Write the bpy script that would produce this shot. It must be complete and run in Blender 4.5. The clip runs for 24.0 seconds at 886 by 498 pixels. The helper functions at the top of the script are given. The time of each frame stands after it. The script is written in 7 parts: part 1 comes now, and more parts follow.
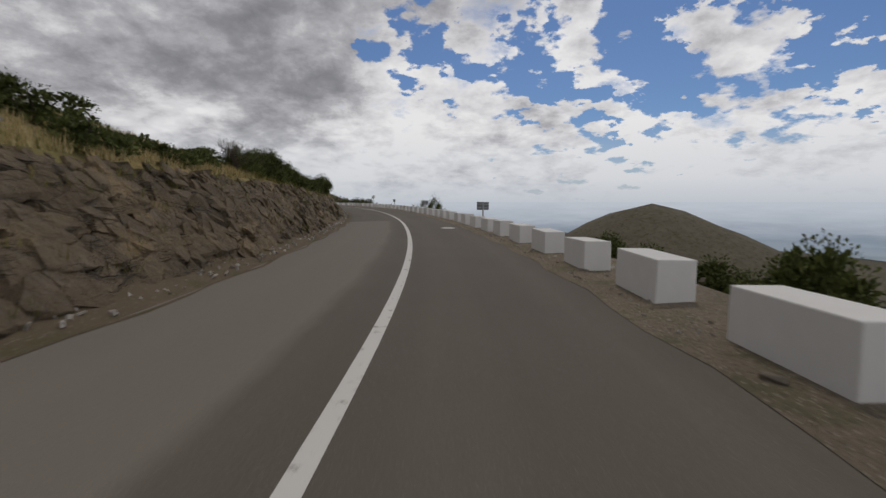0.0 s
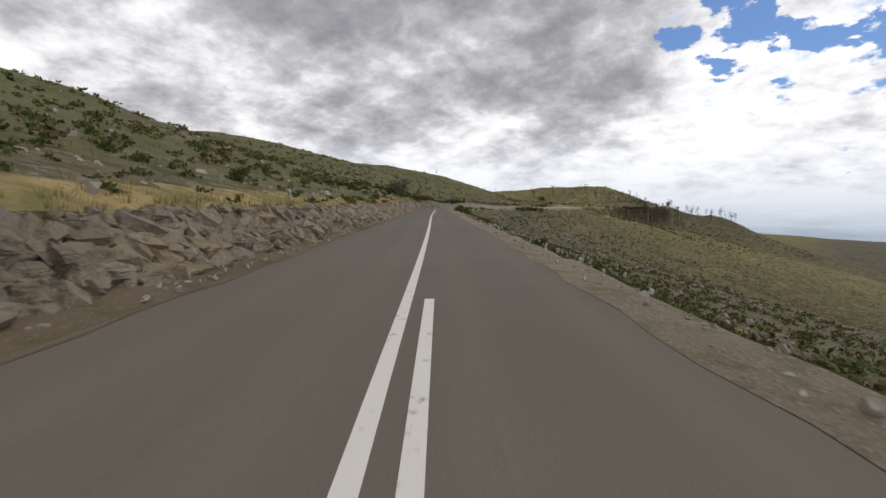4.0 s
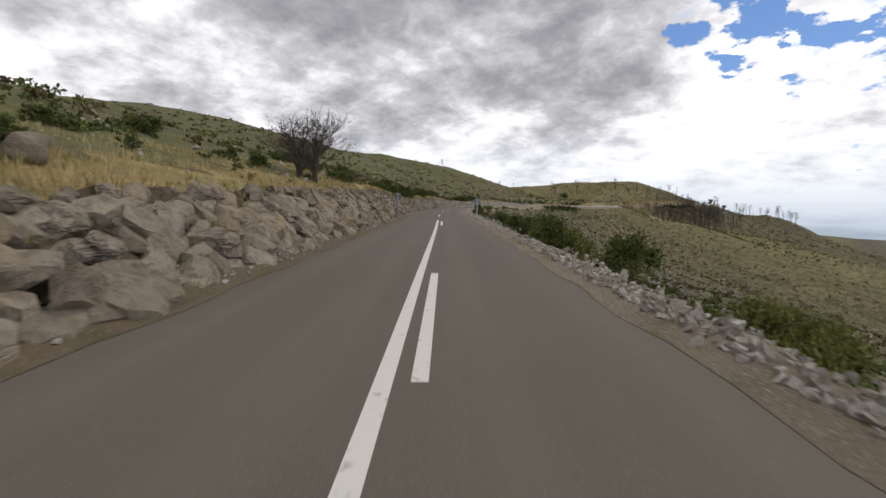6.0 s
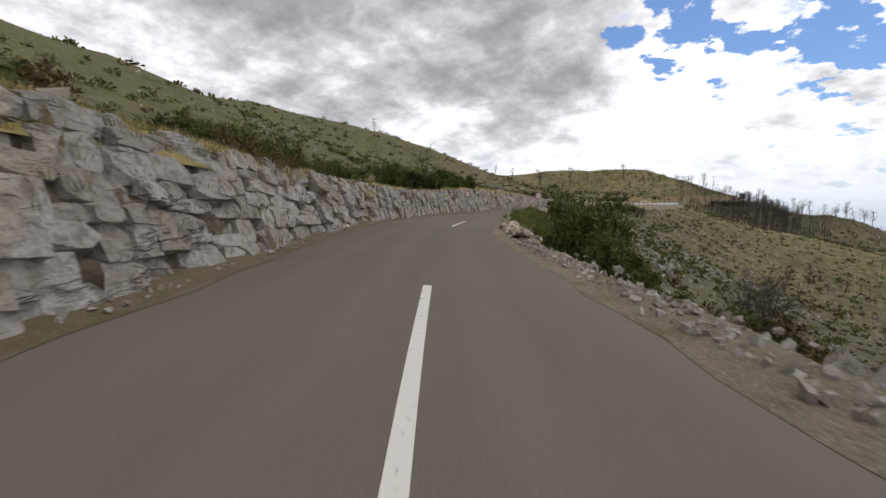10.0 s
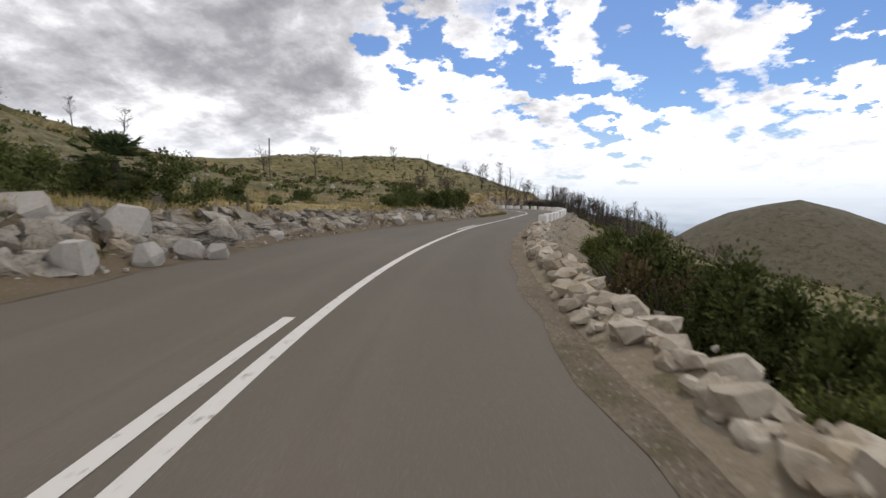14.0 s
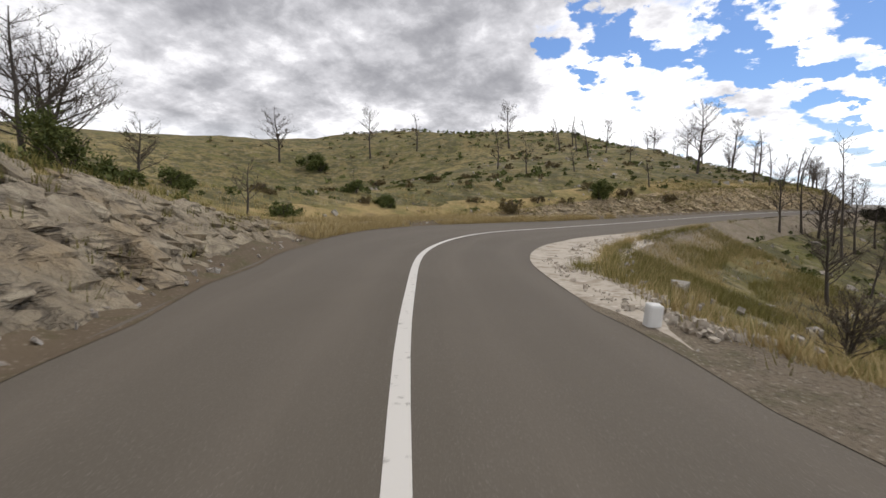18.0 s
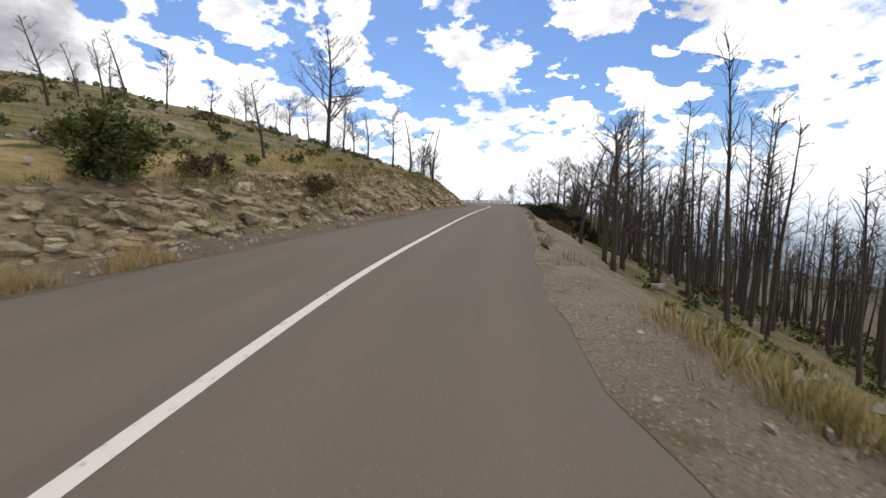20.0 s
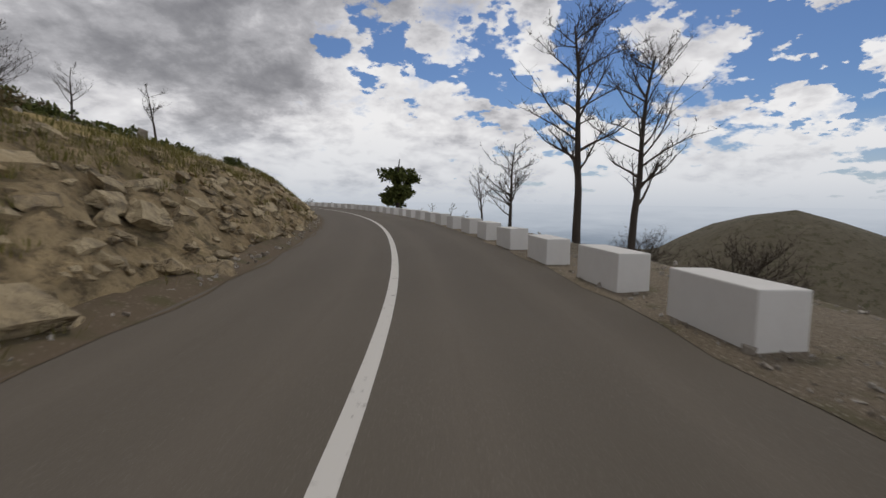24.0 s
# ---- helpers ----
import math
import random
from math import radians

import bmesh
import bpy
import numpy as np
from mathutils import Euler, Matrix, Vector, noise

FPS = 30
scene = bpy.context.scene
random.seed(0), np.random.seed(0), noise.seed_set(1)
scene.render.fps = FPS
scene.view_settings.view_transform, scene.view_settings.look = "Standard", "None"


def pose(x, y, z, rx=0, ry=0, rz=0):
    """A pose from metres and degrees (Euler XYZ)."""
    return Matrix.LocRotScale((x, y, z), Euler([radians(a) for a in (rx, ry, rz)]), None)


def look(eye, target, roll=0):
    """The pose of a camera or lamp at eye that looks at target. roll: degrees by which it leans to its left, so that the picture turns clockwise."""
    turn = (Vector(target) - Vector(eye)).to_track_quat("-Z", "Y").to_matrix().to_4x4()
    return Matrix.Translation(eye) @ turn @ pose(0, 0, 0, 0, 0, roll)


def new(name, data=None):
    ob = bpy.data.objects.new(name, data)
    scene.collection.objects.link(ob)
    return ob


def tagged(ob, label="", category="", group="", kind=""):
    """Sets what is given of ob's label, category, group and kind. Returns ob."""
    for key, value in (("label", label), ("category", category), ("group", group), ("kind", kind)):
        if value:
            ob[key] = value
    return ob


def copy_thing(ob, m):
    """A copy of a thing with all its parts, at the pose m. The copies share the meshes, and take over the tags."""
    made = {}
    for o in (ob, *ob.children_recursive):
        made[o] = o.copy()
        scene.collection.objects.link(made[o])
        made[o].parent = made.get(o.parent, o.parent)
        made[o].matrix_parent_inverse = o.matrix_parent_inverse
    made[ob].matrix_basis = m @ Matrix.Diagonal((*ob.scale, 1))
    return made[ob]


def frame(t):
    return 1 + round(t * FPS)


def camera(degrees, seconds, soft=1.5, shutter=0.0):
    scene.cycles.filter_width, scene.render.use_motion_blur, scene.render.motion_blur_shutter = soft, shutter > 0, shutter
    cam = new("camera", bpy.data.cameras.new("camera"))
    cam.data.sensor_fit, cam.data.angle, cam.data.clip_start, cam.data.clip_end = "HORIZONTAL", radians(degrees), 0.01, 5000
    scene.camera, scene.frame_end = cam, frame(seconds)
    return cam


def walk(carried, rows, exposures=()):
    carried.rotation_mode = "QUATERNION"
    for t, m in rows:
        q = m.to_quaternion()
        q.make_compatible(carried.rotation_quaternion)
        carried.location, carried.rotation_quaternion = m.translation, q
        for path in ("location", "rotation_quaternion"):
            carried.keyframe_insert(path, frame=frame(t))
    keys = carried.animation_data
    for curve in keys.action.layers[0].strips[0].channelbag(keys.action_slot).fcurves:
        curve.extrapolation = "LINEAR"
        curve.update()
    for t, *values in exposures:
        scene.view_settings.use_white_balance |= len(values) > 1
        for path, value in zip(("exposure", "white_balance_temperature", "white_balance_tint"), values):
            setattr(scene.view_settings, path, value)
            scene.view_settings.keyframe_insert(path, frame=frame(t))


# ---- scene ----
# ------------------------------------------------------------ camera
EYE = 1.3                     # camera height over the road
ROWS = [                      # t, x, y, z, rx, ry, rz
    (0.0, 0.00, 0.00, 1.30, 84.23, -0.04, 0.00),
    (0.5, -0.55, 14.99, 1.37, 84.50, -0.21, 4.32),
    (1.0, -2.27, 29.88, 1.48, 84.58, 0.07, 8.97),
    (1.5, -5.16, 44.60, 1.61, 84.56, 0.36, 13.29),
    (2.0, -9.12, 59.06, 1.73, 84.59, 0.26, 17.46),
    (2.5, -14.18, 73.18, 1.86, 84.63, 0.09, 22.12),
    (3.0, -20.38, 86.83, 2.02, 84.79, 0.06, 26.89),
    (3.5, -27.80, 99.86, 2.19, 84.72, 0.09, 32.36),
    (4.0, -36.18, 112.37, 2.34, 84.63, 0.10, 34.82),
    (4.5, -44.94, 124.78, 2.47, 84.54, 0.11, 35.60),
    (5.0, -53.90, 137.19, 2.58, 84.46, 0.12, 35.92),
    (5.5, -62.94, 149.70, 2.67, 84.37, 0.12, 35.75),
    (6.0, -72.00, 162.34, 2.73, 84.30, 0.03, 35.53),
    (6.5, -81.10, 175.07, 2.79, 84.33, -0.29, 35.56),
    (7.0, -90.23, 187.90, 2.84, 84.21, -0.42, 35.26),
    (7.5, -99.31, 200.89, 2.85, 84.10, 0.03, 34.55),
    (8.0, -108.22, 214.12, 2.85, 84.08, 0.71, 33.35),
    (8.5, -116.85, 227.45, 2.84, 84.06, 0.83, 32.50),
    (9.0, -125.13, 240.70, 2.79, 83.79, 0.33, 31.48),
    (9.5, -133.06, 253.80, 2.69, 83.60, -0.10, 30.80),
    (10.0, -140.56, 266.72, 2.58, 83.75, 0.04, 29.13),
    (10.5, -147.15, 279.57, 2.52, 84.02, 0.72, 24.55),
    (11.0, -152.06, 292.48, 2.53, 84.22, 1.09, 16.64),
    (11.5, -155.10, 305.79, 2.55, 84.20, 0.62, 9.37),
    (12.0, -157.03, 319.65, 2.57, 84.13, 0.47, 7.32),
    (12.5, -158.88, 333.86, 2.57, 84.07, 0.33, 7.30),
    (13.0, -160.65, 348.38, 2.55, 84.01, 0.18, 6.72),
    (13.5, -162.22, 363.16, 2.52, 83.94, 0.03, 4.84),
    (14.0, -162.90, 377.90, 2.44, 83.63, -0.07, -0.15),
    (14.5, -161.95, 391.95, 2.30, 83.39, -0.03, -7.77),
    (15.0, -159.37, 405.12, 2.12, 83.33, -0.35, -14.13),
    (15.5, -155.94, 417.78, 1.96, 83.43, -0.55, -15.74),
    (16.0, -152.77, 430.16, 1.83, 83.64, -0.36, -10.17),
    (16.5, -151.60, 442.17, 1.76, 83.88, -0.32, 0.10),
    (17.0, -152.74, 453.09, 1.73, 84.00, -0.31, 12.17),
    (17.5, -155.38, 461.96, 1.72, 84.13, -0.33, 20.54),
    (18.0, -158.16, 469.03, 1.72, 84.01, -0.55, 21.12),
    (18.5, -160.40, 475.92, 1.67, 83.49, -0.52, 13.80),
    (19.0, -161.50, 483.08, 1.59, 83.40, -0.65, 2.62),
    (19.5, -160.72, 490.50, 1.56, 83.79, -0.93, -14.95),
    (20.0, -157.87, 498.46, 1.67, 83.87, -0.88, -27.20),
    (20.5, -153.25, 506.82, 1.95, 83.94, -0.84, -36.60),
    (21.0, -147.30, 515.71, 2.18, 84.02, -0.80, -39.80),
    (21.5, -140.11, 525.36, 2.27, 84.10, -0.75, -37.73),
    (22.0, -132.67, 535.56, 2.29, 84.27, -1.22, -33.90),
    (22.5, -126.31, 546.39, 2.34, 84.35, -2.22, -27.10),
    (23.0, -121.36, 558.05, 2.39, 84.35, -2.37, -20.32),
    (23.5, -117.85, 570.37, 2.44, 84.30, -1.61, -12.29),
    (24.0, -115.82, 583.14, 2.48, 84.26, -0.86, -4.90),
]
cam = camera(88.0, 24.0, 1.5, 0.05)
EXPOSURES = [(0.0, -0.73), (1.0, -0.70), (3.0, -0.32), (6.0, -0.08), (10.0, 0.0), (11.5, 0.05), (14.0, 0.0),
             (16.0, -0.12), (17.0, 0.0), (18.0, 0.12), (19.0, 0.38), (19.5, 0.40), (21.5, -0.85), (22.0, -0.82), (22.8, -0.68), (24.0, -0.62)]
walk(cam, [(r[0], pose(*r[1:])) for r in ROWS], EXPOSURES)

# ------------------------------------------------------------ world and sun
SUN_EL, SUN_AZ = radians(60), radians(18)     # azimuth from +y towards +x


def build_world():
    world = bpy.data.worlds.new("sky")
    scene.world = world
    world.use_nodes = True
    nt = world.node_tree
    nt.nodes.clear()
    N, L = nt.nodes.new, nt.links.new

    def mth(op, a, b=None, clamp=False):
        n = N("ShaderNodeMath")
        n.operation, n.use_clamp = op, clamp
        for i, v in enumerate((a, b)):
            if v is None:
                continue
            if isinstance(v, (int, float)):
                n.inputs[i].default_value = v
            else:
                L(v, n.inputs[i])
        return n.outputs[0]

    def ramp(fac, stops):
        n = N("ShaderNodeValToRGB")
        el = n.color_ramp.elements
        while len(el) < len(stops):
            el.new(0.5)
        for e, (p, c) in zip(el, stops):
            e.position, e.color = p, (*c, 1)
        L(fac, n.inputs[0])
        return n.outputs[0]

    def mix(fac, a, b):
        n = N("ShaderNodeMix")
        n.data_type = "RGBA"
        for sock, v in ((n.inputs[0], fac), (n.inputs[6], a), (n.inputs[7], b)):
            if isinstance(v, tuple):
                sock.default_value = (*v, 1)
            elif isinstance(v, (int, float)):
                sock.default_value = v
            else:
                L(v, sock)
        return n.outputs[2]

    tc = N("ShaderNodeTexCoord").outputs["Generated"]
    sep = N("ShaderNodeSeparateXYZ")
    L(tc, sep.inputs[0])
    x, y, z = sep.outputs
    zc = mth("MAXIMUM", z, 0.0)
    den = mth("ADD", zc, 0.34)
    comb = N("ShaderNodeCombineXYZ")
    L(mth("DIVIDE", x, den), comb.inputs[0])
    L(mth("DIVIDE", y, den), comb.inputs[1])
    plane = comb.outputs[0]

    def nz(scale, detail, rough, dist=0.0, w=0.0):
        n = N("ShaderNodeTexNoise")
        n.noise_dimensions = "4D"
        L(plane, n.inputs["Vector"])
        n.inputs["W"].default_value = w
        n.inputs["Scale"].default_value, n.inputs["Detail"].default_value = scale, detail
        n.inputs["Roughness"].default_value, n.inputs["Distortion"].default_value = rough, dist
        return n.outputs[0]

    big = nz(2.1, 13, 0.62, 0.25, 3.1)
    puff = nz(9.0, 8, 0.62, 0.2, 5.7)
    torn = N("ShaderNodeTexNoise")
    L(plane, torn.inputs["Vector"])
    torn.inputs["Scale"].default_value, torn.inputs["Detail"].default_value, torn.inputs["Roughness"].default_value = 5.0, 7, 0.58
    centred = N("ShaderNodeVectorMath")
    centred.operation = "SUBTRACT"
    L(torn.outputs["Color"], centred.inputs[0])
    centred.inputs[1].default_value = (0.5, 0.5, 0.5)
    small = N("ShaderNodeVectorMath")
    small.operation = "SCALE"
    L(centred.outputs[0], small.inputs[0])
    small.inputs[3].default_value = 0.10
    ragged = N("ShaderNodeVectorMath")
    ragged.operation = "ADD"
    L(tc, ragged.inputs[0])
    L(small.outputs[0], ragged.inputs[1])
    # openings in the cloud: bearing and height in degrees, radius, depth
    cover = mth("SUBTRACT", mth("ADD", mth("ADD", mth("MULTIPLY", big, 0.7), mth("MULTIPLY", puff, 0.42)), 0.014), mth("MINIMUM", mth("MULTIPLY", x, 0.22), 0.0))
    for az, el, rad, deep in ((9, 16.8, 5.0, 0.18), (-2, 20.8, 3.8, 0.16), (21.8, 14.9, 4.8, 0.18), (15.2, 7.2, 4.0, 0.14), (34.5, 14.6, 6.5, 0.19), (41, 17, 5.5, 0.19),
                              (47, 17.5, 5.5, 0.19), (54, 19.5, 5.5, 0.18), (52.5, 6, 4.0, 0.12), (59, 8, 5.0, 0.14), (28, 26, 6.0, 0.14), (75, 24, 13.0, 0.12)):
        a, e = radians(az), radians(el)
        dot = N("ShaderNodeVectorMath")
        dot.operation = "DOT_PRODUCT"
        L(ragged.outputs[0], dot.inputs[0])
        dot.inputs[1].default_value = (math.sin(a) * math.cos(e), math.cos(a) * math.cos(e), math.sin(e))
        near = mth("MAXIMUM", mth("SUBTRACT", 1.0, mth("DIVIDE", mth("SUBTRACT", 1.0, dot.outputs["Value"]), 1.7 * (1 - math.cos(radians(rad))))), 0.0)
        cover = mth("SUBTRACT", cover, mth("MULTIPLY", mth("POWER", near, 0.7), deep))
    low = mth("MULTIPLY", mth("SUBTRACT", 0.17, zc), 0.6)          # closes near the horizon
    cover = mth("ADD", cover, mth("MAXIMUM", low, -0.02))
    mask = ramp(cover, [(0.405, (0, 0, 0)), (0.45, (0.45, 0.45, 0.45)), (0.52, (1, 1, 1))])
    shade = nz(2.2, 10, 0.56, 0.15, 8.4)
    shade = mth("ADD", shade, mth("ADD", mth("MULTIPLY", mth("SUBTRACT", big, 0.5), 0.50), mth("MULTIPLY", mth("SUBTRACT", puff, 0.5), 0.62)))
    shade = mth("ADD", shade, mth("MULTIPLY", mth("SUBTRACT", zc, 0.22), 0.45))
    shade = mth("SUBTRACT", shade, mth("MULTIPLY", x, 0.13))
    for az, el, rad, deep in ((-30, 24, 17, 0.13), (-56, 22, 13, 0.02), (-12, 30, 12, 0.06)):
        a, e = radians(az), radians(el)
        dot = N("ShaderNodeVectorMath")
        dot.operation = "DOT_PRODUCT"
        L(ragged.outputs[0], dot.inputs[0])
        dot.inputs[1].default_value = (math.sin(a) * math.cos(e), math.cos(a) * math.cos(e), math.sin(e))
        near = mth("MAXIMUM", mth("SUBTRACT", 1.0, mth("DIVIDE", mth("SUBTRACT", 1.0, dot.outputs["Value"]), 1.7 * (1 - math.cos(radians(rad))))), 0.0)
        shade = mth("ADD", shade, mth("MULTIPLY", near, deep))
    cloud = ramp(shade, [(0.40, (1.30, 1.29, 1.30)), (0.53, (1.00, 0.99, 1.02)), (0.64, (0.67, 0.665, 0.70)), (0.78, (0.43, 0.43, 0.46)), (0.96, (0.27, 0.27, 0.30))])
    sky = N("ShaderNodeTexSky")
    sky.sky_type, sky.sun_disc = "NISHITA", False
    sky.sun_elevation, sky.sun_rotation = SUN_EL, SUN_AZ
    sky.altitude = 500
    skyc = N("ShaderNodeVectorMath")
    skyc.operation = "SCALE"
    L(sky.outputs[0], skyc.inputs[0])
    skyc.inputs[3].default_value = 0.092
    deep = N("ShaderNodeVectorMath")
    deep.operation = "MULTIPLY"
    L(skyc.outputs[0], deep.inputs[0])
    deep.inputs[1].default_value = (0.72, 0.92, 1.22)
    col = mix(mask, deep.outputs[0], cloud)
    haze = ramp(z, [(0.0, (1, 1, 1)), (0.05, (0.5, 0.5, 0.5)), (0.16, (0, 0, 0))])
    col = mix(mth("MULTIPLY", haze, 0.92), col, (0.80, 0.86, 0.95))
    bg = N("ShaderNodeBackground")
    L(col, bg.inputs[0])
    bg.inputs[1].default_value = 1.0
    out = N("ShaderNodeOutputWorld")
    L(bg.outputs[0], out.inputs[0])


build_world()
sun = bpy.data.lights.new("sun", "SUN")
sun.energy, sun.angle, sun.color = 1.1, radians(11), (1.0, 0.91, 0.78)
sun_ob = new("sun", sun)
sun_dir = Vector((math.sin(SUN_AZ) * math.cos(SUN_EL), math.cos(SUN_AZ) * math.cos(SUN_EL), math.sin(SUN_EL)))
sun_ob.matrix_world = look(sun_dir * 100, (0, 0, 0))

# ------------------------------------------------------------ the road's line
# lateral place of the centre line, seen 5.5 m ahead of the camera, at the rows' times
AHEAD = 5.5
LATERAL = [-.64, -.63, -.62, -.53, -.2, -.06, -.36, -.45, -.48, -.48, -.48, -.46, -.42, -.33, -.4, -.6,
           -.6, -.25, -.05, -.05, -.25, -.8, -.75, -.5, -.6, -.75, -.9, -.98, -1.3, -.87, -.58, -.62,
           -.48, -.33, -.1, -.02, -.42, -1.45, -2.0, -1.7, -1.5, -1.3, -1.15, -1.08, -1.0, -.75, -.66, -.61, -.64]


def centre_points():
    pts = []
    for r, lat in zip(ROWS, LATERAL):
        a = radians(r[6])
        fx, fy, rx, ry = -math.sin(a), math.cos(a), math.cos(a), math.sin(a)
        pts.append((r[1] + fx * AHEAD + rx * lat, r[2] + fy * AHEAD + ry * lat, r[3] - EYE))
    back = []                                       # behind the start: the same left bend
    x, y, z = pts[0]
    for k in range(1, 9):
        a = radians(-1.2 * k)
        x, y, z = x + math.sin(a) * 7, y - math.cos(a) * 7, z - 0.03
        back.append((x, y, z))
    fore = []
    x, y, z = pts[-1]
    a = -3.0
    for k in range(1, 24):
        a += 4.4 if k < 9 else (-1.0 if k < 16 else 0.5)
        x, y, z = x - math.sin(radians(a)) * 9, y + math.cos(radians(a)) * 9, z + 0.08
        fore.append((x, y, z))
    return np.array(back[::-1] + pts + fore)


def resample(P, step):
    seg = np.linalg.norm(np.diff(P[:, :2], axis=0), axis=1)
    u = np.concatenate([[0], np.cumsum(seg)])
    out = []
    for c in range(3):
        m = np.gradient(P[:, c], u)
        q = np.arange(0, u[-1], 0.25)
        i = np.clip(np.searchsorted(u, q, side="right") - 1, 0, len(u) - 2)
        h = u[i + 1] - u[i]
        w = (q - u[i]) / h
        out.append((2 * w**3 - 3 * w**2 + 1) * P[i, c] + (w**3 - 2 * w**2 + w) * h * m[i]
                   + (3 * w**2 - 2 * w**3) * P[i + 1, c] + (w**3 - w**2) * h * m[i + 1])
    Q = np.array(out).T
    k = np.ones(9) / 9
    for c in range(3):
        Q[4:-4, c] = np.convolve(Q[:, c], k, "valid")
    d = np.concatenate([[0], np.cumsum(np.linalg.norm(np.diff(Q[:, :2], axis=0), axis=1))])
    s = np.arange(0, d[-1], step)
    return np.array([np.interp(s, d, Q[:, c]) for c in range(3)]).T


ROAD = resample(centre_points(), 0.5)               # one point each half metre
STEP = 0.5
tang = np.gradient(ROAD[:, :2], axis=0)
tang /= np.linalg.norm(tang, axis=1)[:, None]
NORM = np.stack([tang[:, 1], -tang[:, 0]], axis=1)  # to the right
S_END = (len(ROAD) - 2) * STEP


# the road leans into its bends: rise for each metre to the right
turn_ = np.gradient(np.unwrap(np.arctan2(-tang[:, 0], tang[:, 1]))) / STEP
BANK = np.convolve(np.clip(np.convolve(turn_, np.ones(17) / 17, "same") * 1.6, -0.05, 0.05), np.ones(25) / 25, "same")


def at(s, d=0.0, z=0.0):
    """The place s metres along the road, d to its right, z above it."""
    f = min(max(s / STEP, 0), len(ROAD) - 1.001)
    i = int(f)
    w = f - i
    p = ROAD[i] * (1 - w) + ROAD[i + 1] * w
    n = NORM[i] * (1 - w) + NORM[i + 1] * w
    return Vector((p[0] + n[0] * d, p[1] + n[1] * d, p[2] + z + BANK[i] * min(max(d, -5.0), 5.5)))


def heading(s):
    """Degrees by which the road's direction is turned from +y, to the left."""
    i = min(max(int(s / STEP), 0), len(ROAD) - 1)
    return math.degrees(math.atan2(-tang[i][0], tang[i][1]))


def along(t):
    """How far along the road the camera is at t seconds."""
    T = [r[0] for r in ROWS]
    p = np.array([np.interp(t, T, [r[c] for r in ROWS]) for c in (1, 2)])
    return float(np.argmin(((ROAD[:, :2] - p) ** 2).sum(1))) * STEP


def table(rows):
    """A function of s from rows of (seconds, metres ahead, value)."""
    s = np.array([along(t) + a for t, a, v in rows])
    v = np.array([v for t, a, v in rows])
    return lambda q: np.interp(q, s, v)


edge_r = table([(0, 5, 2.8), (1, 5, 2.75), (2.3, 6, 2.95), (3, 5, 3.0), (3.5, 5, 2.75), (5.8, 5.7, 2.6), (7, 5.6, 2.52), (9, 5, 2.43), (10, 5, 2.35), (10.8, 6, 2.02), (11.4, 5.6, 2.0), (12, 5, 2.15), (13.6, 5.4, 2.5), (14.3, 5.3, 2.46),
                (15, 5, 2.7), (16, 5, 2.95), (17, 5, 3.0), (18, 5, 2.45), (18.3, 6, 2.7), (18.3, 10, 3.0), (19, 5.9, 3.58), (19, 9, 3.5), (19.4, 5.7, 3.6), (19.4, 8, 3.45), (19.4, 14.7, 3.0), (21.6, 6, 3.2), (22.9, 5.4, 3.3), (24, 5, 3.0)])
edge_l = table([(0, 5, -3.1), (1, 5, -3.3), (2.3, 5, -3.45), (3, 5.7, -3.65), (3.5, 5, -3.5), (5.5, 5, -2.9), (7, 5, -2.8), (8, 5, -2.95), (9, 6.8, -3.2), (10, 5, -3.35), (10.8, 6.8, -4.1), (11.4, 5, -3.65), (12, 5, -3.5), (13.6, 7, -3.4), (14.3, 5.8, -4.2), (14.3, 8.5, -3.8),
                (15, 1, -3.3), (15, 5, -2.9), (16, 5, -2.35), (16, 11, -2.6), (17.5, 5, -2.5), (18.3, 7, -3.2), (18.8, 5, -3.8), (19.4, 6.8, -4.1), (20.5, 5, -3.2), (21.6, 5.5, -2.4), (22.9, 5, -2.5), (23.3, 5, -2.8), (24, 5, -2.75)])


def left_at(s):
    """Where the cutting's foot is reckoned from."""
    return min(-3.25, float(edge_l(s)))


# height of the rock cutting over the road, and how far back it leans
cut_h = table([(0, 5, 2.2), (0.5, 5, 2.1), (1, 5, 1.8), (1.5, 5, 1.75), (2, 5, 1.6), (2.5, 5, 1.45), (3, 5, 1.4), (3.5, 5, 1.3),
               (4.5, 5, 1.2), (5.5, 5, 1.0), (6, 5, 1.5), (6.5, 5, 1.9), (7, 5, 2.3), (7.5, 5, 2.0), (8, 5, 1.8), (9, 5, 2.5), (10, 5, 2.5), (10.5, 5, 2.1),
               (11, 5, 1.8), (11.5, 5, 2.2), (12.5, 5, 1.8), (13.3, 5, 1.2), (14, 5, 1.1), (14.6, 5, 0.8), (15.2, 5, 0.9), (15.7, 5, 1.5), (16, 5, 2.1),
               (16.5, 5, 2.4), (17, 5, 2.3), (17.5, 5, 2.4), (18, 5, 2.0), (18, 9, 1.5), (18, 13, 0.8), (18.5, 8, 0.35), (19, 5, 0.15), (19.5, 5, 0.35),
               (20.2, 5, 1.5), (21, 5, 2.6), (22, 5, 2.8), (22.7, 5, 2.8), (23.5, 5, 2.6), (24, 5, 2.7), (24, 60, 2.7)])
cut_lean = table([(0, 5, 1.4), (3, 5, 1.5), (6, 5, 1.2), (9, 5, 0.9), (11, 5, 0.7), (12.5, 5, 0.9), (14, 5, 2.0), (16, 5, 0.9), (17.5, 5, 1.2), (18, 8, 2.2), (19, 5, 3.0), (21, 5, 2.6), (24, 5, 2.6)])
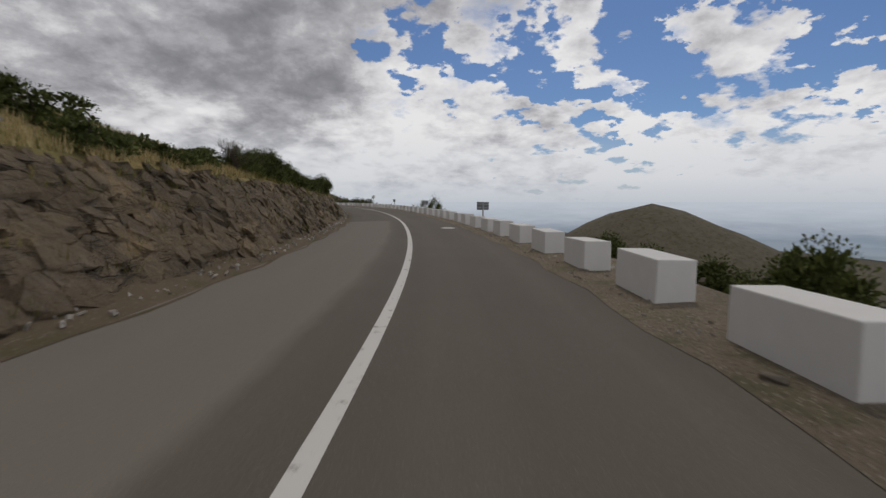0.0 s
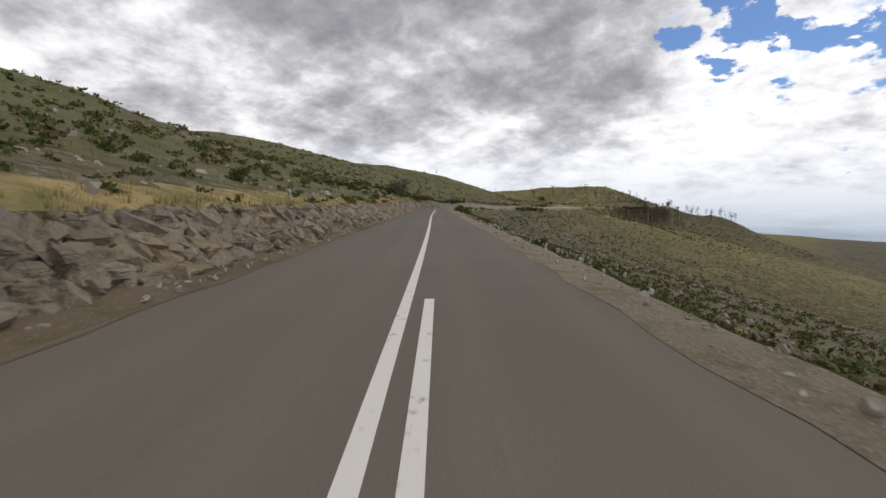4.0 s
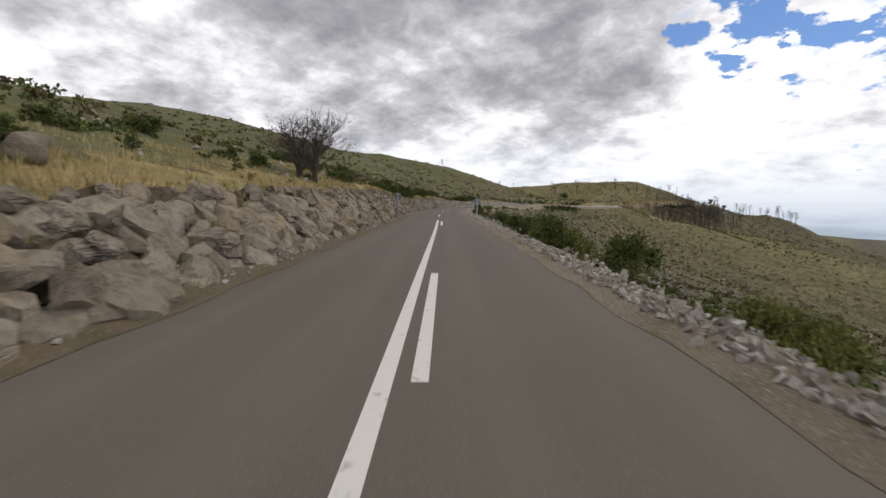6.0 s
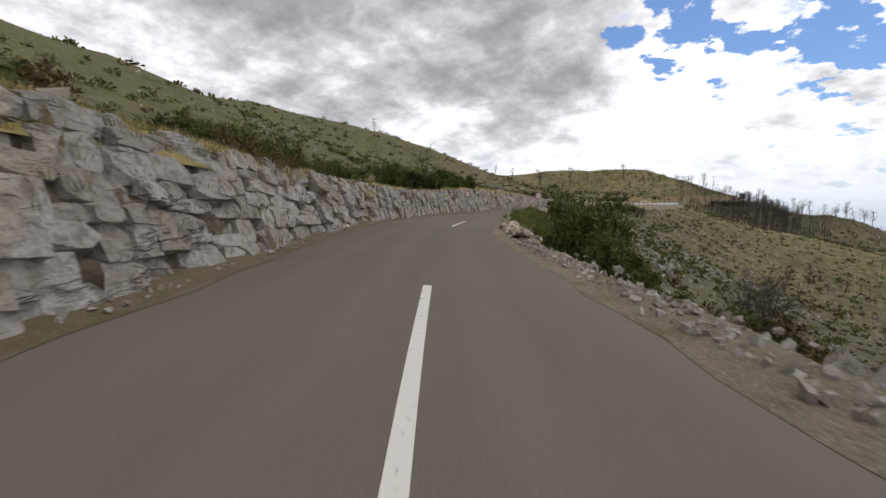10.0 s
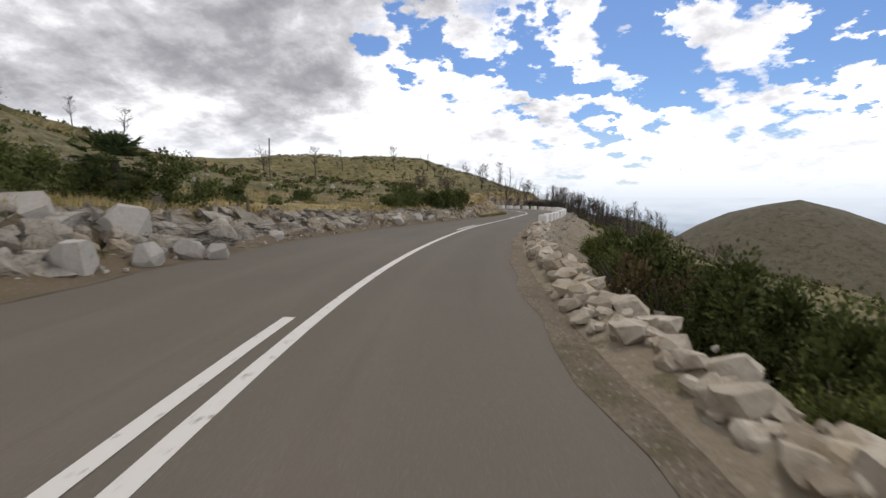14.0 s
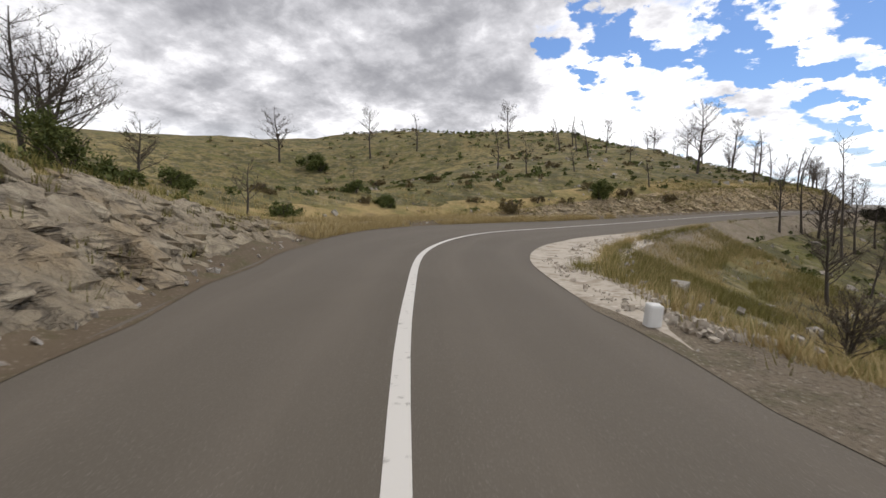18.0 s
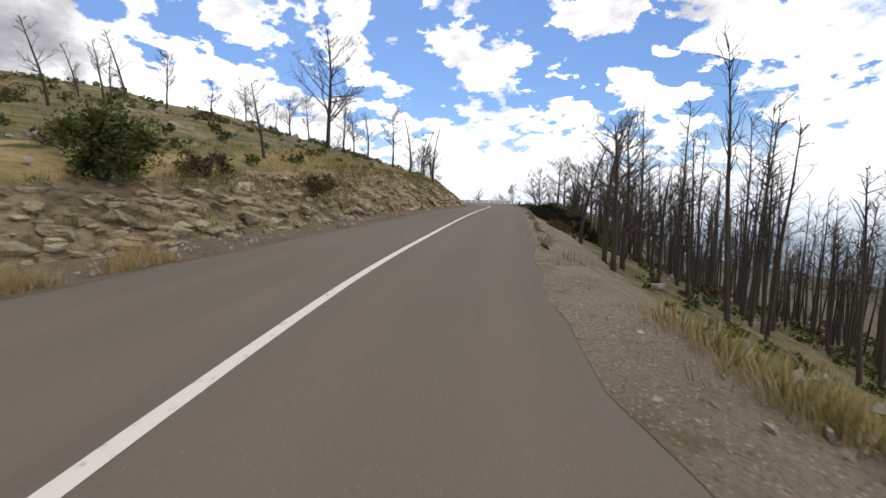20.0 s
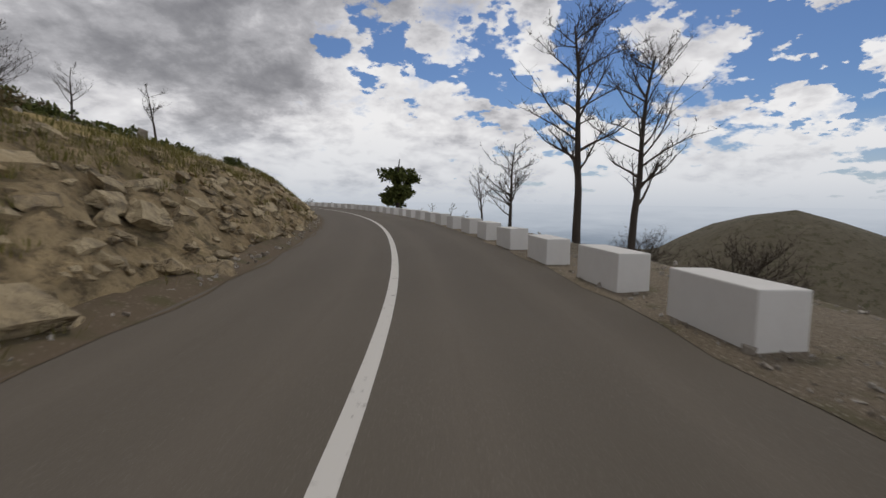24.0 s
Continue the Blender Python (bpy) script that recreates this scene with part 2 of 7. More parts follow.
foot_d = table([(0, 5, 0.75), (3, 5, 0.7), (7, 5, 0.6), (9, 5, 0.8), (11, 5, 0.2), (12, 5, 0.4), (13.5, 5, 0.9), (15.5, 5, 0.7), (16, 5, 1.2), (16.5, 5, 1.0), (17.2, 5, 0.3), (18.2, 5, 0.5), (19, 5, 1.2), (21.5, 5, 0.4), (24, 5, 0.3)])
hill_k = table([(0, 5, 0.38), (0.4, 5, 0.34), (0.75, 5, 0.21), (1.5, 5, 0.22), (3, 5, 0.26), (5.5, 5, 0.29), (9, 5, 0.305), (10.5, 5, 0.275), (12, 5, 0.21), (14, 5, 0.13), (16, 5, 0.12), (17.5, 5, 0.20), (18.5, 5, 0.26), (20, 5, 0.30), (22, 5, 0.32), (24, 5, 0.26), (24, 80, 0.18)])
hill_w = table([(0, 5, 55), (15, 5, 50), (17.5, 5, 40), (18.5, 5, 30), (21, 5, 28), (24, 5, 26)])      # width of that slope
hill_k2 = table([(0, 5, 0.12), (5.5, 5, 0.17), (10.5, 5, 0.20), (13, 5, 0.12), (16, 5, 0.06), (18.5, 5, 0.05), (24, 5, 0.05)])   # and the slope behind it
fall_k = table([(0, 5, 0.55), (3, 5, 0.45), (5.5, 5, 0.45), (9, 5, 0.42), (14, 5, 0.55), (15.5, 5, 0.5), (17, 5, 0.30), (19, 5, 0.34), (20.5, 5, 0.42), (21.5, 5, 0.42), (22.4, 5, 0.42), (24, 5, 0.5)])
brow_d = table([(0, 5, 1.7), (3, 5, 1.6), (3.5, 5, 0.7), (5.5, 5, 0.5), (7, 5, 0.8), (8, 5, 0.5), (10, 5, 0.35), (11.3, 5, 0.3), (14.6, 5, 0.7), (15, 5, 1.5), (16, 5, 2.2), (17.5, 5, 2.0), (17.9, 5, 0.7), (18.2, 5, 0.8), (18.6, 5, 2.2), (19.1, 5, 2.9), (19.6, 5, 2.0), (20.4, 5, 0.7), (21.5, 5, 0.35), (22.3, 5, 0.8), (22.7, 5, 2.6), (24, 5, 2.8)])


def nearest(X, Y):
    """Arrays: the nearest place along the road, and the signed distance (right is positive)."""
    R = ROAD[::2]
    Nn = NORM[::2]
    i = np.empty(X.shape, int)
    best = np.full(X.shape, 1e18)
    for k in range(0, len(R), 1):
        q = (X - R[k, 0]) ** 2 + (Y - R[k, 1]) ** 2
        m = q < best
        best[m], i[m] = q[m], k
    d = (X - R[i, 0]) * Nn[i, 0] + (Y - R[i, 1]) * Nn[i, 1]
    return i * 2 * STEP, np.where(d < 0, -1, 1) * np.sqrt(best), R[i, 2]


def fbm(X, Y, scale, seed, octaves=4):
    """Cheap value noise on arrays, about -1 to 1."""
    out, amp, tot = np.zeros(X.shape), 1.0, 0.0
    rng = np.random.RandomState(seed)
    tab = rng.rand(256, 256) * 2 - 1
    for o in range(octaves):
        x, y = X / scale + 37.1 * o, Y / scale + 11.7 * o
        xi, yi = np.floor(x).astype(int), np.floor(y).astype(int)
        fx, fy = x - xi, y - yi
        fx, fy = fx * fx * (3 - 2 * fx), fy * fy * (3 - 2 * fy)
        g = lambda a, b: tab[(xi + a) % 256, (yi + b) % 256]
        out += amp * ((g(0, 0) * (1 - fx) + g(1, 0) * fx) * (1 - fy) + (g(0, 1) * (1 - fx) + g(1, 1) * fx) * fy)
        tot += amp
        amp, scale = amp * 0.5, scale * 0.5
    return out / tot


# rounded knolls and hollows of the spur above the road: x, y, height
KNOLLS = [(-265, 250, 7.8), (-265, 310, 6.7), (-265, 370, 13.9), (-265, 430, 3.8), (-265, 490, 3.9), (-265, 550, 4.6), (-265, 610, 1.1), (-205, 190, -5.1),
          (-205, 250, 4.8), (-205, 310, 1.2), (-205, 370, 3.0), (-205, 490, -10.0), (-205, 550, -7.8), (-205, 610, 9.5), (-205, 670, 4.1), (-150, 70, -2.9),
          (-150, 130, 3.0), (-150, 190, -2.8), (-150, 550, -2.1), (-150, 610, 6.7), (-105, 70, -3.3), (-105, 130, 2.7),
          (-234, 412, 5.6), (-234, 434, 0.8), (-212, 346, -3.3), (-190, 478, -3.6), (-190, 302, 2.3), (-102, 104, -1.2)]


def foot_at(s):
    """Where the rock face starts, to the left of the road's edge."""
    return float(edge_l(s)) - 0.3 - 0.5 * float(foot_d(s))


def ground_height(X, Y, sheet=True):
    """Height of the hillside; the sheet itself dives under the road, its verges and the cutting."""
    s, d, zr = nearest(X, Y)
    L = -d - np.maximum(3.25, -edge_l(s)) - foot_d(s) - cut_lean(s)            # past the cutting's brow
    k, w = hill_k(s), hill_w(s)
    up = cut_h(s) + k * np.clip(L, 0, w) + hill_k2(s) * np.clip(L - w, 0, 90) - 0.15 * np.maximum(L - w - 90, 0)
    D = d - 2.95 - brow_d(s)
    kr = fall_k(s)
    down = -0.25 - kr * np.clip(D, 0, 30) - 0.62 * kr * np.clip(D - 30, 0, 120) - 0.3 * np.clip(D - 150, 0, 700)
    if sheet:
        up = np.where(L < 1.3, -0.6, up)
        down = np.where(D < 1.0, -0.6, down)
    else:
        up = np.where(L < 0, 0.1 + (cut_h(s) - 0.1) * np.clip(1 + L / cut_lean(s), 0, 1), up)
        down = np.where(D < 0, -0.05, down)
    h = np.where(d < 0, up, down)
    away = np.clip((np.abs(d) - 8) / 40, 0, 1)
    h = h + away * (1.3 * fbm(X, Y, 26, 1) + 0.5 * fbm(X, Y, 7, 2)) + np.clip((np.abs(d) - 5) / 4, 0, 1) * 0.16 * fbm(X, Y, 2.6, 3, 3)
    z = zr + h + BANK[np.clip((s / STEP).astype(int), 0, len(BANK) - 1)] * np.clip(d, -5.0, 5.5) * np.clip(1.6 - np.abs(d) / 40, 0, 1)
    # the far country: a plain below, a round hill, low ridges
    far = np.clip((np.abs(d) - 300) / 700, 0, 1)
    plain = -420 + 14 * fbm(X, Y, 700, 5)
    z = np.maximum(z, plain) * (1 - far) + far * plain
    r = np.hypot(X - 640, Y - 1450)
    side = ((X - 640) * 0.795 - (Y - 1450) * 0.606) / np.maximum(r, 1)       # the eastern flank is gentler
    z = np.maximum(z, 4 - (0.545 - 0.06 * side) * (np.sqrt(r * r + 6400) - 80) + 4 * fbm(X, Y, 60, 6) * np.clip(r / 80, 0, 1))
    rise = np.zeros(X.shape)
    for cx, cy, a in KNOLLS:
        rise += a * np.exp(-(((X - cx) / 45) ** 2 + ((Y - cy) / 45) ** 2))
    z = z + rise * np.clip((-d - 14) / 40, 0, 1)
    z = z + 9 * np.exp(-(((X + 68) / 30) ** 2 + ((Y - 605) / 38) ** 2)) * np.clip((d - 14) / 25, 0, 1)
    r3 = np.hypot((X + 250) / 2.2, Y - 1900)
    z = np.maximum(z, -85 - 0.22 * (np.sqrt(r3 * r3 + 90000) - 300) + 10 * fbm(X, Y, 200, 8))
    return z


def surface(x, y):
    """Height of the ground at one place."""
    return float(ground_height(np.array([float(x)]), np.array([float(y)]), False)[0])


# ------------------------------------------------------------ materials
def material(name, build):
    m = bpy.data.materials.new(name)
    m.use_nodes = True
    nt = m.node_tree
    nt.nodes.clear()
    out = nt.nodes.new("ShaderNodeOutputMaterial")
    bsdf = nt.nodes.new("ShaderNodeBsdfPrincipled")
    nt.links.new(bsdf.outputs[0], out.inputs[0])
    build(Nodes(nt, bsdf))
    return m


class Nodes:
    def __init__(self, nt, bsdf):
        self.nt, self.bsdf = nt, bsdf
        self.coord = nt.nodes.new("ShaderNodeTexCoord")

    def put(self, sock, v):
        if isinstance(v, tuple):
            sock.default_value = (*v, 1) if len(v) == 3 and sock.type == "RGBA" else v
        elif isinstance(v, (int, float)):
            sock.default_value = v
        else:
            self.nt.links.new(v, sock)

    def pos(self, sx=1.0, sy=1.0, sz=1.0, world=False):
        src = self.nt.nodes.new("ShaderNodeNewGeometry").outputs["Position"] if world else self.coord.outputs["Object"]
        mp = self.nt.nodes.new("ShaderNodeMapping")
        mp.inputs["Scale"].default_value = (sx, sy, sz)
        self.nt.links.new(src, mp.inputs[0])
        return mp.outputs[0]

    def noise(self, scale, detail=4, rough=0.55, vec=None, dist=0.0):
        n = self.nt.nodes.new("ShaderNodeTexNoise")
        self.nt.links.new(vec or self.pos(), n.inputs["Vector"])
        n.inputs["Scale"].default_value, n.inputs["Detail"].default_value = scale, detail
        n.inputs["Roughness"].default_value, n.inputs["Distortion"].default_value = rough, dist
        return n.outputs[0]

    def voronoi(self, scale, vec=None, feature="F1", out="Distance"):
        n = self.nt.nodes.new("ShaderNodeTexVoronoi")
        n.feature = feature
        self.nt.links.new(vec or self.pos(), n.inputs["Vector"])
        n.inputs["Scale"].default_value = scale
        return n.outputs[out]

    def ramp(self, fac, stops):
        n = self.nt.nodes.new("ShaderNodeValToRGB")
        el = n.color_ramp.elements
        while len(el) < len(stops):
            el.new(0.5)
        for e, (p, c) in zip(el, stops):
            e.position = p
            e.color = (*c, 1) if isinstance(c, tuple) else (c, c, c, 1)
        self.nt.links.new(fac, n.inputs[0])
        return n.outputs[0]

    def mix(self, fac, a, b, mode="MIX"):
        n = self.nt.nodes.new("ShaderNodeMix")
        n.data_type, n.blend_type = "RGBA", mode
        for sock, v in ((n.inputs[0], fac), (n.inputs[6], a), (n.inputs[7], b)):
            self.put(sock, v)
        return n.outputs[2]

    def math(self, op, a, b=0.0, clamp=False):
        n = self.nt.nodes.new("ShaderNodeMath")
        n.operation, n.use_clamp = op, clamp
        self.put(n.inputs[0], a)
        self.put(n.inputs[1], b)
        return n.outputs[0]

    def random(self):
        return self.nt.nodes.new("ShaderNodeObjectInfo").outputs["Random"]

    def island(self):
        return self.nt.nodes.new("ShaderNodeNewGeometry").outputs["Random Per Island"]

    def set(self, color, rough=0.9, bump=None, strength=0.3, dist=0.05, metal=0.0, spec=0.3):
        self.put(self.bsdf.inputs["Base Color"], color)
        self.put(self.bsdf.inputs["Roughness"], rough)
        self.put(self.bsdf.inputs["Metallic"], metal)
        self.put(self.bsdf.inputs["Specular IOR Level"], spec)
        if bump is not None:
            b = self.nt.nodes.new("ShaderNodeBump")
            b.inputs["Strength"].default_value, b.inputs["Distance"].default_value = strength, dist
            self.nt.links.new(bump, b.inputs["Height"])
            self.nt.links.new(b.outputs[0], self.bsdf.inputs["Normal"])


def asphalt(n):
    a = n.noise(0.35, 5, 0.6)
    b = n.noise(45, 3, 0.7)
    patch = n.noise(0.06, 3, 0.5)
    c = n.mix(a, (0.110, 0.095, 0.075), (0.154, 0.134, 0.109))
    c = n.mix(n.math("MULTIPLY", n.ramp(patch, [(0.45, 0.0), (0.6, 1.0)]), 0.35), c, (0.186, 0.162, 0.133))
    at_ = n.nt.nodes.new("ShaderNodeAttribute")
    at_.attribute_name = "lane"
    sp = n.nt.nodes.new("ShaderNodeSeparateXYZ")
    n.nt.links.new(at_.outputs["Vector"], sp.inputs[0])
    cmb = n.nt.nodes.new("ShaderNodeCombineXYZ")
    n.nt.links.new(sp.outputs[0], cmb.inputs[0])
    n.nt.links.new(n.math("MULTIPLY", sp.outputs[1], 0.06), cmb.inputs[1])
    streak = n.noise(2.2, 5, 0.6, cmb.outputs[0])
    dist = n.math("ABSOLUTE", n.math("SUBTRACT", n.math("ABSOLUTE", n.math("SUBTRACT", n.math("ABSOLUTE", sp.outputs[0]), 1.45)), 0.72))
    wheel = n.math("MULTIPLY", n.ramp(dist, [(0.08, 1.0), (0.42, 0.0)]), n.ramp(streak, [(0.35, 0.25), (0.6, 1.0)]))
    c = n.mix(n.math("MULTIPLY", wheel, 0.42), c, (0.190, 0.164, 0.134))
    c = n.mix(n.ramp(streak, [(0.56, 0.0), (0.70, 0.5)]), c, (0.121, 0.103, 0.081))
    c = n.mix(n.math("MULTIPLY", n.ramp(n.math("ADD", sp.outputs[2], n.math("MULTIPLY", a, 0.3)), [(0.55, 0.0), (0.7, 1.0)]), 0.55), c, (0.295, 0.265, 0.227))
    c = n.mix(n.math("MULTIPLY", b, 0.42), c, (0.098, 0.085, 0.067))
    c = n.mix(n.ramp(n.noise(90, 2), [(0.60, 0.0), (0.7, 0.55)]), c, (0.278, 0.256, 0.232))
    n.set(c, 0.88, b, 0.35, 0.01)


def paint(n):
    w = n.ramp(n.noise(9, 5, 0.7), [(0.30, 0.0), (0.40, 1.0)])
    c = n.mix(w, (0.20, 0.185, 0.165), (0.68, 0.66, 0.62))
    n.set(c, 0.7, n.noise(40, 2), 0.2, 0.005)


def gravel(n):
    a = n.noise(0.5, 5, 0.6)
    v = n.voronoi(14)
    c = n.mix(a, (0.085, 0.062, 0.039), (0.185, 0.143, 0.097))
    c = n.mix(n.ramp(n.noise(1.7, 4), [(0.5, 0.0), (0.66, 0.8)]), c, (0.095, 0.085, 0.04))
    c = n.mix(n.ramp(v, [(0.08, 0.45), (0.3, 0.0)]), c, (0.33, 0.29, 0.23))
    n.set(c, 0.95, n.noise(22, 5, 0.7), 0.6, 0.03)


def outer_gravel(n):
    """Grey-brown gravel and grit along the drop."""
    c = n.mix(n.noise(0.6, 5, 0.6), (0.176, 0.140, 0.098), (0.351, 0.293, 0.215))
    c = n.mix(n.ramp(n.noise(1.5, 5, 0.65), [(0.50, 0.0), (0.64, 0.75)]), c, (0.150, 0.137, 0.072))
    c = n.mix(n.ramp(n.voronoi(17), [(0.10, 0.7), (0.3, 0.0)]), c, (0.546, 0.494, 0.403))
    c = n.mix(n.ramp(n.noise(26, 4, 0.7), [(0.36, 0.7), (0.5, 0.0)]), c, (0.098, 0.078, 0.055))
    n.set(c, 0.95, n.noise(20, 6, 0.75), 1.0, 0.05)


def pale_gravel(n):
    v = n.voronoi(9)
    c = n.mix(n.noise(0.8, 5, 0.6), (0.40, 0.345, 0.275), (0.60, 0.55, 0.475))
    c = n.mix(n.ramp(n.noise(2.5, 5), [(0.50, 0.0), (0.64, 0.75)]), c, (0.27, 0.22, 0.16))
    c = n.mix(n.ramp(n.voronoi(5.5), [(0.10, 0.6), (0.28, 0.0)]), c, (0.68, 0.64, 0.57))
    n.set(c, 0.95, v, 0.7, 0.03)


def rock(n):
    p = n.pos(1, 1, 1, True)
    f = n.noise(4, 7, 0.62, p)
    sep = n.nt.nodes.new("ShaderNodeSeparateXYZ")
    n.nt.links.new(p, sep.inputs[0])
    y = n.math("ADD", n.math("DIVIDE", sep.outputs[1], 700.0), n.math("MULTIPLY", n.noise(0.05, 3, 0.5, p), 0.03))
    # kinds of limestone along the road: brown-grey, grey, cream, ochre
    c = n.ramp(y, [(0.035, (0.170, 0.132, 0.088)), (0.07, (0.22, 0.18, 0.128)), (0.10, (0.31, 0.262, 0.198)), (0.17, (0.30, 0.258, 0.20)), (0.22, (0.35, 0.296, 0.225)), (0.28, (0.36, 0.31, 0.245)), (0.36, (0.35, 0.33, 0.30)), (0.42, (0.47, 0.445, 0.41)), (0.50, (0.45, 0.42, 0.38)), (0.59, (0.43, 0.395, 0.34)), (0.608, (0.42, 0.36, 0.27)), (0.626, (0.43, 0.345, 0.225)), (0.655, (0.66, 0.55, 0.37)), (0.674, (0.47, 0.415, 0.33)), (0.70, (0.43, 0.37, 0.27)), (0.76, (0.55, 0.45, 0.29)), (1.0, (0.55, 0.45, 0.29))])
    one = n.math("FRACT", n.math("ADD", n.island(), n.random()))
    c = n.mix(n.math("MULTIPLY", one, 0.68), c, n.mix(1.0, c, (0.50, 0.47, 0.43), "MULTIPLY"))
    c = n.mix(n.ramp(n.noise(0.55, 4, 0.6, p), [(0.50, 0.0), (0.66, 0.55)]), c, (0.36, 0.26, 0.14))
    c = n.mix(n.ramp(n.noise(1.3, 5, 0.65, p), [(0.54, 0.0), (0.68, 0.45)]), c, (0.17, 0.14, 0.105))
    c = n.mix(n.ramp(f, [(0.36, 0.65), (0.52, 0.0)]), c, (0.15, 0.125, 0.095))
    c = n.mix(n.ramp(n.noise(2.6, 4, 0.6, p), [(0.58, 0.0), (0.70, 0.5)]), c, n.mix(1.0, c, (1.6, 1.6, 1.6), "MULTIPLY"))
    # fine joints, most of them lying along the bedding
    bed = n.math("ABSOLUTE", n.math("SUBTRACT", n.noise(0.9, 5, 0.6, n.pos(0.45, 0.45, 1.9, True)), 0.5))
    any_way = n.math("ABSOLUTE", n.math("SUBTRACT", n.noise(1.7, 4, 0.55, p), 0.5))
    joint = n.math("MAXIMUM", n.ramp(bed, [(0.004, 1.0), (0.028, 0.0)]), n.ramp(any_way, [(0.002, 0.5), (0.014, 0.0)]))
    joint = n.math("MULTIPLY", joint, n.ramp(n.noise(0.8, 3, 0.5, n.pos(1, 1, 1.3, True)), [(0.44, 0.0), (0.60, 1.0)]))
    c = n.mix(n.math("MULTIPLY", joint, 0.6), c, (0.085, 0.07, 0.055))
    n.set(c, 0.93, n.math("SUBTRACT", n.math("ADD", f, n.noise(2.2, 6, 0.65, p)), n.math("MULTIPLY", joint, 0.5)), 1.0, 0.16)


def earth(n):
    """Earth and rock waste between the blocks of the cutting."""
    p = n.pos(1, 1, 1, True)
    sep = n.nt.nodes.new("ShaderNodeSeparateXYZ")
    n.nt.links.new(p, sep.inputs[0])
    f = n.noise(3.5, 7, 0.7, p)
    c = n.ramp(n.math("DIVIDE", sep.outputs[1], 700.0), [(0.0, (0.135, 0.10, 0.065)), (0.24, (0.19, 0.145, 0.10)), (0.33, (0.235, 0.15, 0.095)), (0.42, (0.20, 0.17, 0.13)), (0.56, (0.19, 0.145, 0.09)), (0.62, (0.34, 0.28, 0.19)), (0.68, (0.30, 0.25, 0.17)), (0.75, (0.42, 0.325, 0.19)), (1.0, (0.42, 0.325, 0.19))])
    c = n.mix(n.ramp(n.noise(0.6, 5, 0.65, p), [(0.42, 0.0), (0.62, 0.7)]), c, n.mix(1.0, c, (0.55, 0.53, 0.50), "MULTIPLY"))
    c = n.mix(n.ramp(n.noise(1.5, 5, 0.65, p), [(0.56, 0.0), (0.68, 0.6)]), c, n.mix(1.0, c, (1.55, 1.5, 1.45), "MULTIPLY"))
    c = n.mix(n.ramp(n.noise(0.9, 5, 0.7, p), [(0.54, 0.0), (0.64, 0.75)]), c, (0.13, 0.105, 0.045))
    c = n.mix(n.ramp(f, [(0.38, 0.7), (0.52, 0.0)]), c, (0.07, 0.055, 0.038))
    n.set(c, 0.96, f, 1.0, 0.2)


def stone(n):
    r = n.random()
    c = n.mix(r, (0.44, 0.41, 0.37), (0.68, 0.65, 0.60))
    f = n.noise(7, 6, 0.7)
    c = n.mix(n.math("MULTIPLY", f, 0.55), c, (0.17, 0.155, 0.135))
    c = n.mix(n.ramp(n.noise(2.6, 4), [(0.55, 0.0), (0.7, 0.5)]), c, (0.36, 0.27, 0.16))
    n.set(c, 0.93, f, 0.6, 0.04)


def rubble(n):
    c = n.mix(n.island(), (0.30, 0.26, 0.21), (0.60, 0.565, 0.51))
    c = n.mix(n.math("MULTIPLY", n.noise(9, 6, 0.7), 0.6), c, (0.15, 0.13, 0.11))
    n.set(c, 0.95, n.noise(14, 6, 0.7), 0.8, 0.035)


